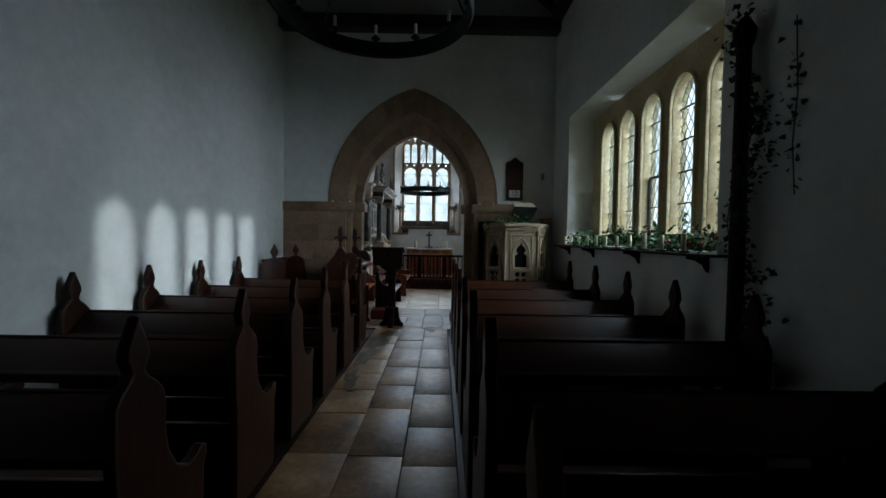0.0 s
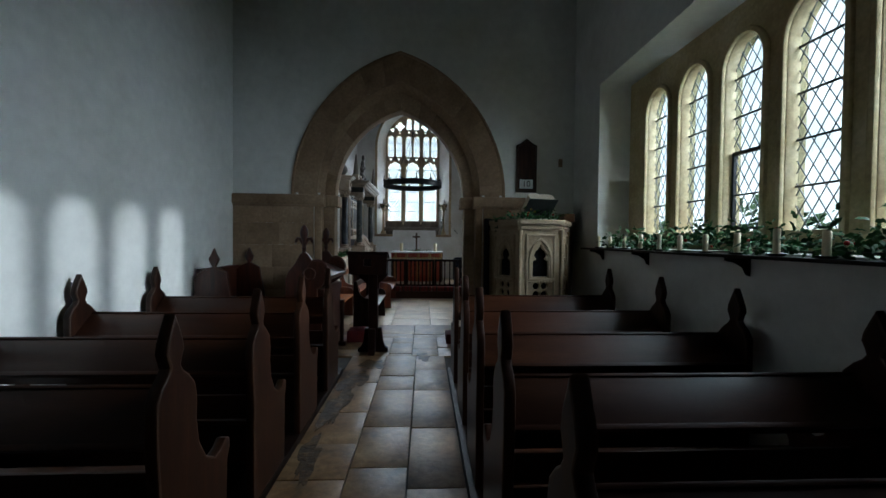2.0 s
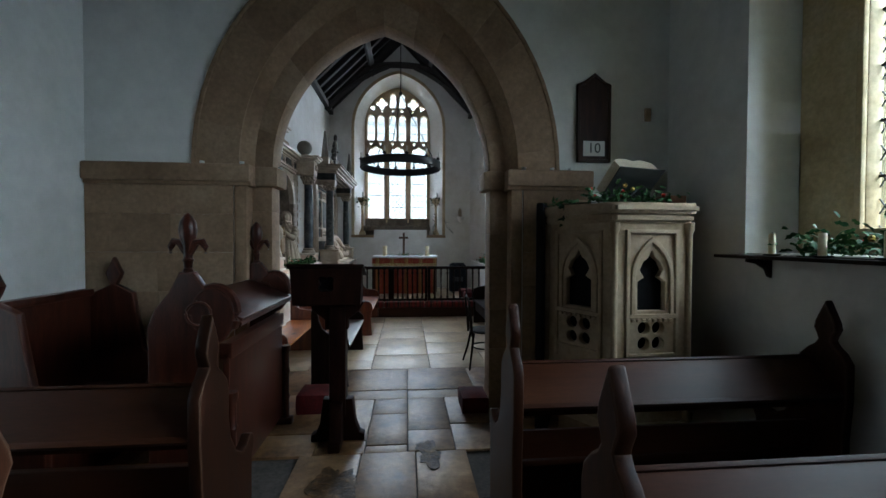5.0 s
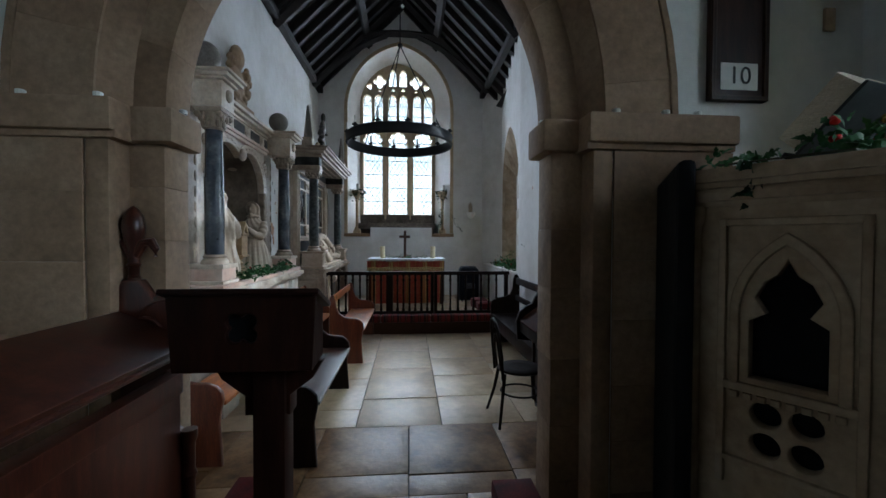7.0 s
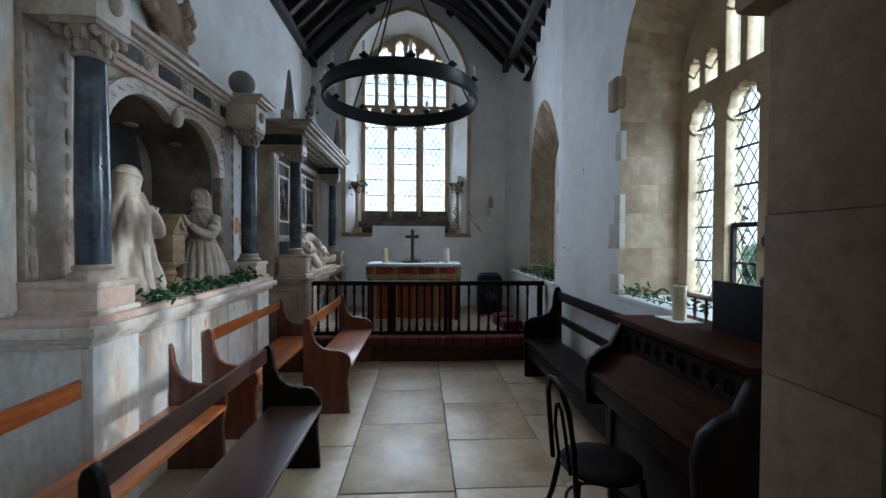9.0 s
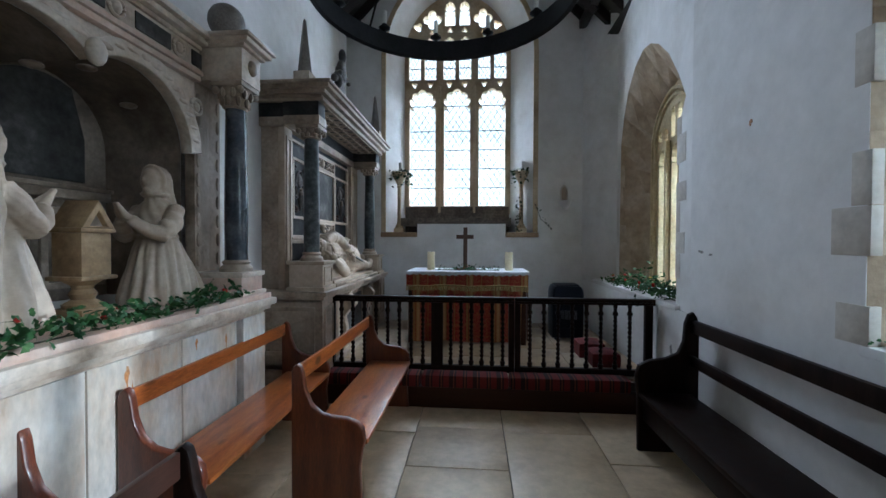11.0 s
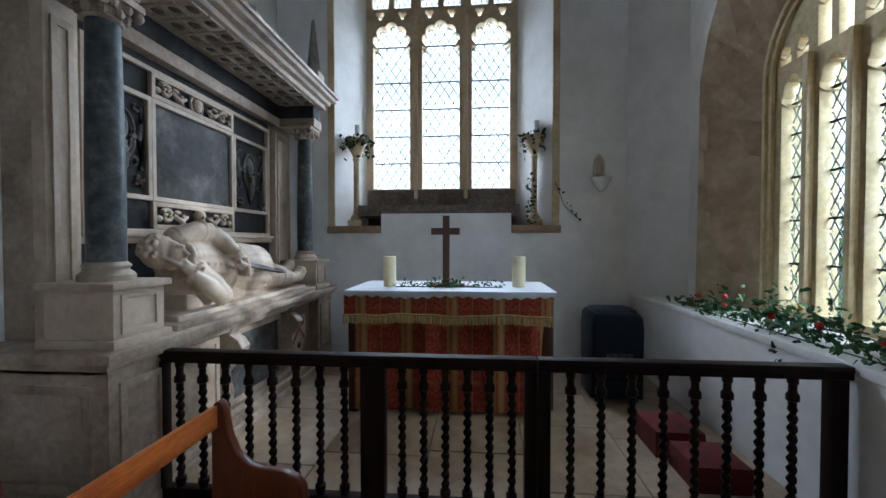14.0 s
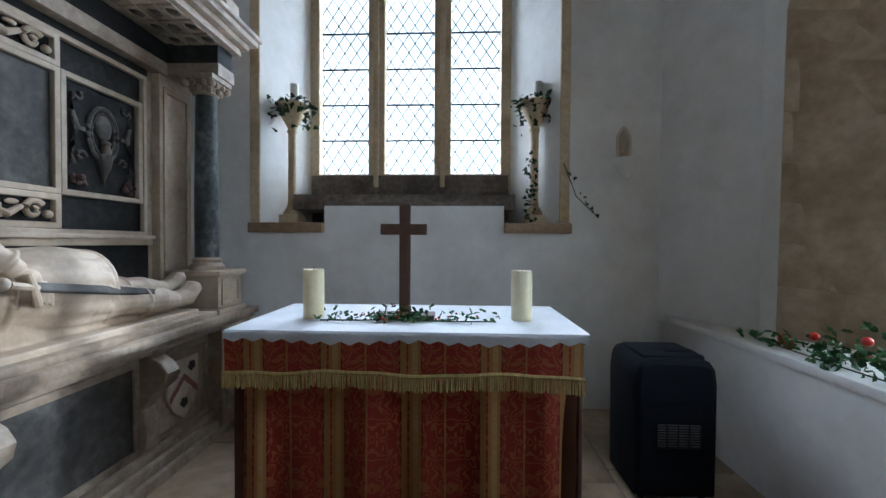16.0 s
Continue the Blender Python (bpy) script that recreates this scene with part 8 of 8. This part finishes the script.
frame_part(13.12, 13.98, 1.87, 2.53)
part("inscription_tablet", box(-2.247, -2.235, 13.155, 13.945, 1.905, 2.495, 0.003), SLATE, m2, "worn grey slate tablet")
frame_part(12.70, 13.12, 1.87, 2.53)
frame_part(13.98, 14.52, 1.87, 2.53)
frame_part(13.12, 13.98, 2.53, 2.70)
frame_part(13.12, 13.98, 1.69, 1.87)
frame_part(12.66, 14.56, 1.66, 2.72, 0.03)
moulded("dado_rail", MARBLE_CREAM, m2, -2.25, [(-2.21, 1.60, 1.64, 0.0), (-2.19, 1.64, 1.665, 0.0)], 12.64, 14.60)
XF = -2.236


def spiral(y, z, r, turn, start, side, steps=18, x=XF):
    """Places along a scroll that curls inwards on the panel face."""
    return [(x, y + side * r * (1 - 0.8 * k / steps) * math.cos(start + turn * k / steps), z + r * (1 - 0.8 * k / steps) * math.sin(start + turn * k / steps)) for k in range(steps + 1)]


def strapwork(cy, half):
    """Dark cartouche: an arched oval between curled straps, a small boss, a pendant and fruit below."""
    bm = bmesh.new()
    for r, w in ((0.155, 0.014), (0.122, 0.010)):
        add_tube(bm, [(XF, cy + r * 0.62 * math.cos(TAU * k / 24), 2.25 + r * math.sin(TAU * k / 24)) for k in range(24)], w, 6, closed=True)
    for sd in (-1, 1):
        e = cy + sd * (half - 0.03)
        add_tube(bm, spiral(e - sd * 0.035, 2.44, 0.036, 4.6, math.pi, -sd) + [], 0.010, 6)
        add_tube(bm, [(XF, e, 2.42), (XF, e + sd * 0.006, 2.34), (XF, e - sd * 0.02, 2.25), (XF, e + sd * 0.004, 2.16), (XF, e, 2.05)], [0.016, 0.013, 0.018, 0.013, 0.016], 8)
        add_tube(bm, spiral(e - sd * 0.045, 2.10, 0.034, 5.2, 0, -sd), 0.010, 6)
        add_box(bm, XF - 0.008, XF + 0.010, min(e, e - sd * 0.07), max(e, e - sd * 0.07), 2.24, 2.262)
    part("strapwork_frame", bm, CARVED_DARK, m2, "dark carved strapwork with curled ends")
    bm = bmesh.new()
    add_tube(bm, [(XF, cy, 2.13), (XF + 0.008, cy, 2.06), (XF, cy, 1.95)], [0.050, 0.034, 0.006], 10)
    add_ball(bm, (XF + 0.004, cy, 2.29), (0.018, 0.055, 0.075), 12, 8)
    part("shield_pendant", bm, CARVED_DARK, m2)
    bm = bmesh.new()
    add_ball(bm, (XF + 0.020, cy, 2.155), (0.026, 0.028, 0.038), 12, 10)
    add_ball(bm, (XF + 0.020, cy, 2.20), (0.022, 0.034, 0.016), 10, 6)
    part("carved_boss", remeshed(bm, 0.006, 1), NICHE_STONE, m2)
    rnd = random.Random(int(cy * 10))
    for sd in (-1, 1):
        bm = bmesh.new()
        for k in range(9):
            add_ball(bm, (XF + 0.006 + rnd.uniform(0, 0.014), cy + sd * (half - 0.055) + rnd.gauss(0, 0.020), 1.97 + rnd.gauss(0, 0.022)), rnd.uniform(0.012, 0.019), 8, 6)
        part("fruit_cluster", bm, FRUIT_STONE, m2, "brown-red carved fruit")


FRUIT_STONE = material("brown_red_carved_fruit", [(0.035, 0.022, 0.018), (0.10, 0.055, 0.042), (0.17, 0.11, 0.08)], 14, 0.6, 0.3, 60, depth=0.003)
strapwork(12.91, 0.175)
strapwork(14.25, 0.215)
for z, top in ((2.615, True), (1.78, False)):
    for sd in (-1, 1):
        bm = bmesh.new()
        add_tube(bm, spiral(13.55 + sd * 0.30, z, 0.050, 7.5, 0.6, sd, x=-2.226), [0.017 - 0.0004 * k for k in range(19)], 8)
        add_tube(bm, [(-2.226, 13.55 + sd * 0.245, z + 0.012), (-2.22, 13.55 + sd * 0.18, z - 0.028), (-2.226, 13.55 + sd * 0.11, z + 0.006)], [0.014, 0.020, 0.012], 8)
        add_ball(bm, (-2.226, 13.55 + sd * 0.37, z - 0.018), (0.020, 0.024, 0.022), 10, 6)
        add_ball(bm, (-2.226, 13.55 + sd * 0.205, z + 0.032), (0.016, 0.030, 0.014), 10, 6)
        add_tube(bm, [(-2.228, 13.55 + sd * 0.15, z + 0.02), (-2.224, 13.55 + sd * 0.15, z - 0.045)], 0.012, 8)
        part("carved_frieze", bm, MARBLE_CREAM, m2, "cream carved scrolls and leaves")
    bm = bmesh.new()
    if top:
        add_ball(bm, (-2.222, 13.55, z), (0.030, 0.040, 0.052), 14, 10)
        add_tube(bm, [(-2.228, 13.55 + 0.062 * math.cos(TAU * k / 20), z + 0.068 * math.sin(TAU * k / 20)) for k in range(20)], 0.011, 6, closed=True)
        part("medallion", bm, MARBLE_CREAM, m2)
    else:
        add_ball(bm, (-2.215, 13.55, z + 0.018), (0.045, 0.044, 0.045), 14, 10)
        add_ball(bm, (-2.205, 13.55, z - 0.028), (0.030, 0.028, 0.026), 12, 8)
        boss = part("round_boss", remeshed(bm, 0.006, 1), MARBLE_CREAM, m2)
        for sd in (-1, 1):
            part("socket", add_ball(bmesh.new(), (-2.176, 13.55 + sd * 0.017, z + 0.006), (0.008, 0.010, 0.011), 8, 6), CARVED_DARK, boss)

# canopy
part("canopy_soffit", box(-2.44, -1.76, TY0 + 0.06, TY1 - 0.12, 3.005, 3.032, 0.004), MARBLE_GREY, m2)
for i in range(3):
    for k in range(13):
        y = TY0 + 0.36 + k * 0.162
        x = -2.07 + i * 0.112
        part("soffit_coffer", plate([(x - 0.05, y - 0.072), (x + 0.05, y - 0.072), (x + 0.05, y + 0.072), (x - 0.05, y + 0.072)], [circle(x, y, 0.043, 12)], 0.014, 0.003), MARBLE_GREY, m2).data.transform(Matrix.Translation((0, 0, 2.991)))
        part("soffit_rosette", add_ball(bmesh.new(), (x, y, 3.002), (0.034, 0.038, 0.014), 8, 5), CARVED_DARK, m2)
part("architrave", box(-2.44, -2.17, TY0 + 0.10, TY1 - 0.12, 2.78, 2.868, 0.006), MARBLE_GREY, m2)
part("dark_frieze", box(-2.44, -2.18, TY0 + 0.10, TY1 - 0.12, 2.868, 3.004, 0.004), SLATE_DARK, m2, "black marble frieze")
for y in (12.48, 14.78):
    part("return_beam", box(-2.166, -1.80, y - 0.10, y + 0.10, 2.78, 2.866, 0.006), MARBLE_GREY, m2)
    part("frieze_block", box(-2.176, -1.81, y - 0.09, y + 0.09, 2.867, 3.003, 0.004), SLATE_DARK, m2, "black marble frieze block")
moulded("cornice", MARBLE_GREY, m2, -2.44, [(-1.77, 3.03, 3.06, 0.02), (-1.72, 3.06, 3.10, 0.06), (-1.67, 3.10, 3.14, 0.10), (-1.645, 3.14, 3.17, 0.12)], TY0 + 0.06, TY1 - 0.14)


def obelisk(x, y, z, h, label):
    ob = part("obelisk_base", box(x - 0.085, x + 0.085, y - 0.085, y + 0.085, z, z + 0.20, 0.01), MARBLE_GREY, m2)
    bm = bmesh.new()
    add_lathe(bm, [(0.085, z + 0.20), (0.075, z + 0.22), (0.018, z + h), (0.0, z + h + 0.03)], x, y, 0, 4)
    part("obelisk", bm, BALL_STONE, ob, label)


obelisk(-2.05, 12.62, 3.17, 0.74, "slender grey obelisk")
obelisk(-1.86, 14.82, 3.17, 0.74, "slender grey obelisk")
bm = bmesh.new()
add_ball(bm, (-2.05, 13.72, 3.52), (0.06, 0.20, 0.28), 14, 10)
add_ball(bm, (-2.03, 13.72, 3.86), (0.06, 0.12, 0.14), 12, 8)
add_ball(bm, (-2.02, 13.72, 4.05), (0.05, 0.06, 0.10), 10, 8)
rnd = random.Random(23)
for k in range(40):
    a = rnd.uniform(0, TAU)
    add_ball(bm, (-2.03 + rnd.uniform(-0.02, 0.04), 13.72 + rnd.uniform(0.17, 0.30) * math.cos(a), 3.56 + rnd.uniform(0.2, 0.36) * math.sin(a)), rnd.uniform(0.025, 0.055), 8, 6)
add_box(bm, -2.12, -1.94, 13.36, 14.08, 3.165, 3.27)
part("achievement", remeshed(bm, 0.013, 2), CARVED_DARK, m2, "dark carved coat of arms without lettering")
for yc, s in ((13.22, 1), (14.22, -1)):
    pts = []
    for k in range(22):
        a = k / 21 * TAU * 1.35
        r = 0.125 * (1 - k / 21 * 0.75)
        pts.append((-2.02, yc + s * r * math.cos(a) * 1.0, 3.31 + r * math.sin(a)))
    part("volute", add_tube(bmesh.new(), pts, [0.034 - 0.0008 * k for k in range(22)], 8), MARBLE_GREY, m2)

# recumbent figure as one plain carved form
bm = bmesh.new()
add_ball(bm, (-2.005, 12.81, 1.565), (0.082, 0.098, 0.098), 18, 14)
add_ball(bm, (-1.955, 12.845, 1.548), (0.060, 0.070, 0.088), 16, 12)
add_tube(bm, [(-1.905, 12.868, 1.588), (-1.888, 12.880, 1.560), (-1.878, 12.886, 1.542)], [0.010, 0.013, 0.017], 8)
add_tube(bm, [(-1.945, 12.790, 1.592), (-1.908, 12.840, 1.603), (-1.903, 12.870, 1.598), (-1.922, 12.905, 1.596)], [0.010, 0.015, 0.013, 0.010], 8)
add_tube(bm, [(-1.925, 12.885, 1.520), (-1.905, 12.890, 1.490), (-1.905, 12.900, 1.455)], [0.026, 0.034, 0.014], 10)
rnd = random.Random(88)
for k in range(120):
    an, up = rnd.uniform(0.9, 5.4), rnd.uniform(-0.25, 1.0)
    fl = math.sqrt(max(0.0, 1 - up * up))
    add_ball(bm, (-2.005 + 0.080 * fl * math.cos(an), 12.805 + 0.098 * fl * math.sin(an), 1.568 + 0.097 * up), rnd.uniform(0.011, 0.016), 8, 6)
add_tube(bm, [(-1.985, 12.89, 1.52), (-2.0, 13.00, 1.50)], [0.060, 0.08], 14)
add_tube(bm, [(-1.99 + 0.088 * math.cos(TAU * k / 20), 12.955 + 0.03 * math.sin(TAU * k / 20), 1.51 + 0.092 * math.sin(TAU * k / 20)) for k in range(20)], 0.024, 8, closed=True)
bmesh.ops.translate(bm, verts=bm.verts[:], vec=(0.02, 0.075, -0.015))


def across(bm, rows, n=30):
    """Skin a row of upright ellipses along the slab: y, x, z, half depth, half height."""
    prev = None
    for y, x, z, rx, rz in rows:
        loop = [bm.verts.new((x + rx * math.cos(TAU * k / n), y, z + rz * math.sin(TAU * k / n))) for k in range(n)]
        if prev:
            for k in range(n):
                bm.faces.new((prev[k], prev[(k + 1) % n], loop[(k + 1) % n], loop[k]))
        else:
            bm.faces.new(list(reversed(loop)))
        prev = loop
    bm.faces.new(prev)


# trunk, belt and flared skirt of the coat
across(bm, [(12.97, -2.01, 1.47, 0.07, 0.09), (13.03, -2.02, 1.46, 0.12, 0.165), (13.10, -2.02, 1.455, 0.145, 0.20), (13.22, -2.02, 1.445, 0.155, 0.205), (13.34, -2.015, 1.425, 0.150, 0.18), (13.45, -2.01, 1.405, 0.140, 0.155)])
across(bm, [(13.44, -2.01, 1.40, 0.140, 0.155), (13.50, -2.01, 1.40, 0.155, 0.17), (13.60, -2.005, 1.40, 0.175, 0.195), (13.72, -2.0, 1.395, 0.185, 0.205), (13.86, -2.0, 1.385, 0.180, 0.195), (13.90, -1.995, 1.38, 0.165, 0.18)])
for y, rx, rz, z, w in ((13.445, 0.150, 0.165, 1.403, 0.014), (13.885, 0.178, 0.193, 1.382, 0.012)):
    add_tube(bm, [(-2.005 + rx * math.cos(TAU * k / 30), y, z + rz * math.sin(TAU * k / 30)) for k in range(30)], w, 6, closed=True)
for k in range(6):
    add_ball(bm, (-1.866, 13.10 + 0.06 * k, 1.475 - 0.004 * k), 0.011, 8, 6)
# near arm propped on its elbow, cheek on the palm
add_tube(bm, [(-1.94, 13.09, 1.43), (-1.86, 13.17, 1.33), (-1.805, 13.22, 1.245)], [0.082, 0.076, 0.064], 16)
add_tube(bm, [(-1.805, 13.225, 1.234), (-1.83, 13.12, 1.32), (-1.868, 13.01, 1.41)], [0.058, 0.052, 0.036], 16)
add_tube(bm, [(-1.862 + 0.034 * math.cos(TAU * k / 14), 13.03 + 0.045 * math.sin(TAU * k / 14), 1.412 + 0.048 * math.cos(TAU * k / 14)) for k in range(14)], 0.014, 6, closed=True)
add_tube(bm, [(-1.865, 13.005, 1.42), (-1.872, 12.985, 1.445), (-1.885, 12.945, 1.468)], [0.032, 0.038, 0.028], 10)
for k in range(4):
    o = 0.018 * k
    add_tube(bm, [(-1.882, 12.96 - o * 0.6, 1.455 + o * 0.3), (-1.898, 12.915 - o * 0.8, 1.475 + o * 0.5), (-1.925, 12.88 - o * 0.8, 1.495 + o * 0.5)], [0.013, 0.012, 0.009], 7)
# far arm bent over the body, fingers on the hilt
add_ball(bm, (-2.015, 13.08, 1.625), (0.088, 0.095, 0.075), 16, 12)
add_tube(bm, [(-2.015, 13.06, 1.625), (-1.975, 13.18, 1.668), (-1.935, 13.28, 1.668)], [0.080, 0.074, 0.064], 16)
add_tube(bm, [(-1.975 + 0.078 * math.cos(a), 13.195 + 0.022 * math.sin(a), 1.668 + 0.078 * math.sin(a)) for a in [TAU * k / 18 for k in range(18)]], 0.010, 6, closed=True)
add_tube(bm, [(-1.935, 13.275, 1.668), (-1.88, 13.36, 1.59), (-1.832, 13.44, 1.505)], [0.064, 0.054, 0.038], 16)
add_tube(bm, [(-1.858 + 0.048 * math.cos(a), 13.40 + 0.038 * math.sin(a), 1.548 + 0.040 * math.sin(a)) for a in [TAU * k / 14 for k in range(14)]], 0.013, 6, closed=True)
add_ball(bm, (-1.818, 13.465, 1.475), (0.030, 0.042, 0.042), 12, 8)
for k in range(4):
    o = k * 0.021 - 0.03
    add_tube(bm, [(-1.808, 13.475 + o, 1.465 - 0.2 * o), (-1.792, 13.492 + o, 1.425 - 0.3 * o), (-1.797, 13.50 + o, 1.372 - 0.4 * o)], [0.0135, 0.012, 0.009], 8)
# legs, garters and shoes
add_tube(bm, [(-1.93, 13.80, 1.33), (-1.90, 14.00, 1.315), (-1.89, 14.12, 1.29), (-1.88, 14.22, 1.285), (-1.88, 14.36, 1.265)], [0.105, 0.082, 0.070, 0.074, 0.048], 14)
add_tube(bm, [(-2.08, 13.80, 1.36), (-2.05, 14.02, 1.365), (-2.04, 14.14, 1.345), (-2.03, 14.26, 1.34), (-2.02, 14.46, 1.315)], [0.105, 0.084, 0.072, 0.076, 0.048], 14)
for x, y, z in ((-1.895, 14.10, 1.295), (-2.04, 14.13, 1.345)):
    add_tube(bm, [(x + 0.076 * math.cos(TAU * k / 16), y, z + 0.076 * math.sin(TAU * k / 16)) for k in range(16)], 0.011, 6, closed=True)
add_tube(bm, [(-1.88, 14.34, 1.265), (-1.87, 14.44, 1.275), (-1.862, 14.50, 1.335), (-1.86, 14.51, 1.36)], [0.050, 0.060, 0.054, 0.034], 12)
add_tube(bm, [(-2.02, 14.42, 1.31), (-2.01, 14.50, 1.335), (-2.0, 14.55, 1.39), (-2.0, 14.555, 1.42)], [0.050, 0.060, 0.052, 0.034], 12)
# rolled mat under the figure
add_box(bm, -2.22, -1.80, 12.80, 14.46, 1.16, 1.195)
add_box(bm, -2.18, -1.90, 13.0, 14.4, 1.18, 1.29)
me = remeshed(bm, 0.0068, 1)
b2 = bmesh.new()
b2.from_mesh(me)
b2.normal_update()
for v in b2.verts:
    y = v.co.y
    if 13.47 < y < 13.86 and v.co.z > 1.24:
        an = math.atan2(v.co.z - 1.39, v.co.x + 2.0)
        v.co += v.normal * 0.006 * math.sin(an * 15 + 2 * y) * (y - 13.45) / 0.4
    elif 13.02 < y < 13.42 and v.co.z > 1.24:
        v.co += v.normal * 0.002 * math.sin(math.atan2(v.co.z - 1.45, v.co.x + 2.02) * 16)
me = bpy.data.meshes.new("form")
b2.to_mesh(me)
b2.free()
solid("reclining_statue", me, ALABASTER, (-2.0, 13.6, 1.165), "cream stone statue lying on its side on the tomb slab", "statue", smooth=60)
sw = thing("stone_sword", (-1.80, 13.95, 1.35), "grey carved sword lying along the statue", "sword")
blade = plate([(0.0, -0.022), (0.45, -0.024), (0.84, -0.016), (0.90, 0.0), (0.84, 0.016), (0.45, 0.024), (0.0, 0.022)], [], 0.016, 0.004)
blade.transform(Matrix.Translation((-1.785, 13.45, 1.44)) @ Matrix.Rotation(radians(96), 4, "Z") @ Matrix.Rotation(radians(8.5), 4, "Y") @ Matrix.Rotation(radians(50), 4, "X"))
part("blade", blade, SLATE, sw)
part("guard", add_tube(bmesh.new(), [(-1.775, 13.43, 1.50), (-1.770, 13.445, 1.44), (-1.775, 13.46, 1.37)], [0.010, 0.012, 0.016], 8), ALABASTER, sw)
part("grip", add_tube(bmesh.new(), [(-1.775, 13.46, 1.44), (-1.775, 13.36, 1.462)], [0.013, 0.015], 8), ALABASTER, sw)
part("pommel", add_ball(bmesh.new(), (-1.775, 13.335, 1.468), 0.026, 12, 8), ALABASTER, sw)

# flaked patches of ochre undercoat on the chancel wall
OCHRE = material("ochre_underplaster", [(0.42, 0.20, 0.09), (0.52, 0.30, 0.17), (0.60, 0.44, 0.32)], 6, 0.9, 0.5, 30, depth=0.006)
GREYPATCH = material("bare_grey_render", [(0.22, 0.21, 0.20), (0.32, 0.31, 0.29)], 6, 0.9, 0.5, 30, depth=0.006)


def flake(cy, cz, h, w, seed, mat=OCHRE, x=CX0, n=26):
    rnd = random.Random(seed)
    pts = []
    for k in range(n):
        a = TAU * k / n
        r = 1 + 0.35 * math.sin(2 * a + seed) + rnd.uniform(-0.25, 0.25)
        pts.append((cy + w * r * math.cos(a), cz + h * r * math.sin(a)))
    return plate_x(pts, [], x, 0.003)


for i, (y, z, h, w, mt) in enumerate(((12.30, 0.62, 0.07, 0.028, GREYPATCH), (11.85, 1.55, 0.012, 0.03, GREYPATCH), (11.72, 1.53, 0.01, 0.015, GREYPATCH), (11.3, 2.4, 0.02, 0.012, OCHRE))):
    solid("plaster_flake", flake(y, z, h, w, i + 31, mt, CX1 - 0.003), mt, (CX1, y, z), "patch where white plaster has flaked to bare render", "plaster patch", "plaster patches", kind="structure", smooth=0)
for i, (y, z, h, w, mt) in enumerate(((11.98, 1.78, 0.13, 0.06, OCHRE), (12.05, 1.62, 0.07, 0.03, OCHRE), (12.02, 2.5, 0.02, 0.02, GREYPATCH), (12.12, 2.38, 0.025, 0.02, GREYPATCH), (12.15, 2.2, 0.02, 0.015, OCHRE), (12.1, 3.0, 0.04, 0.05, GREYPATCH), (12.2, 2.05, 0.015, 0.02, OCHRE))):
    solid("plaster_flake", flake(y, z, h, w, i + 2, mt), mt, (CX0, y, z), "patch where white plaster has flaked to bare render", "plaster patch", "plaster patches", kind="structure", smooth=0)

# rust drips below the ledge of the kneeling monument
RUST = material("iron_rust_stain", [(0.45, 0.15, 0.03), (0.58, 0.25, 0.07), (0.62, 0.40, 0.22)], 12, 0.7, 0.2, 60, depth=0.002)
rnd = random.Random(5)
for y, z, h, w in ((10.42, 0.93, 0.055, 0.012), (10.45, 0.80, 0.10, 0.006), (10.92, 0.97, 0.035, 0.010), (9.66, 0.98, 0.04, 0.016), (11.22, 0.92, 0.05, 0.008)):
    pts = []
    for k in range(18):
        a = TAU * k / 18
        r = rnd.uniform(0.75, 1.2)
        pts.append((y + w * r * math.cos(a) * (1.25 if math.sin(a) > 0 else 0.6), z + h * r * math.sin(a)))
    part("rust_stain", plate_x(pts, [], -2.0105, 0.003), RUST, m1, "orange rust drip")
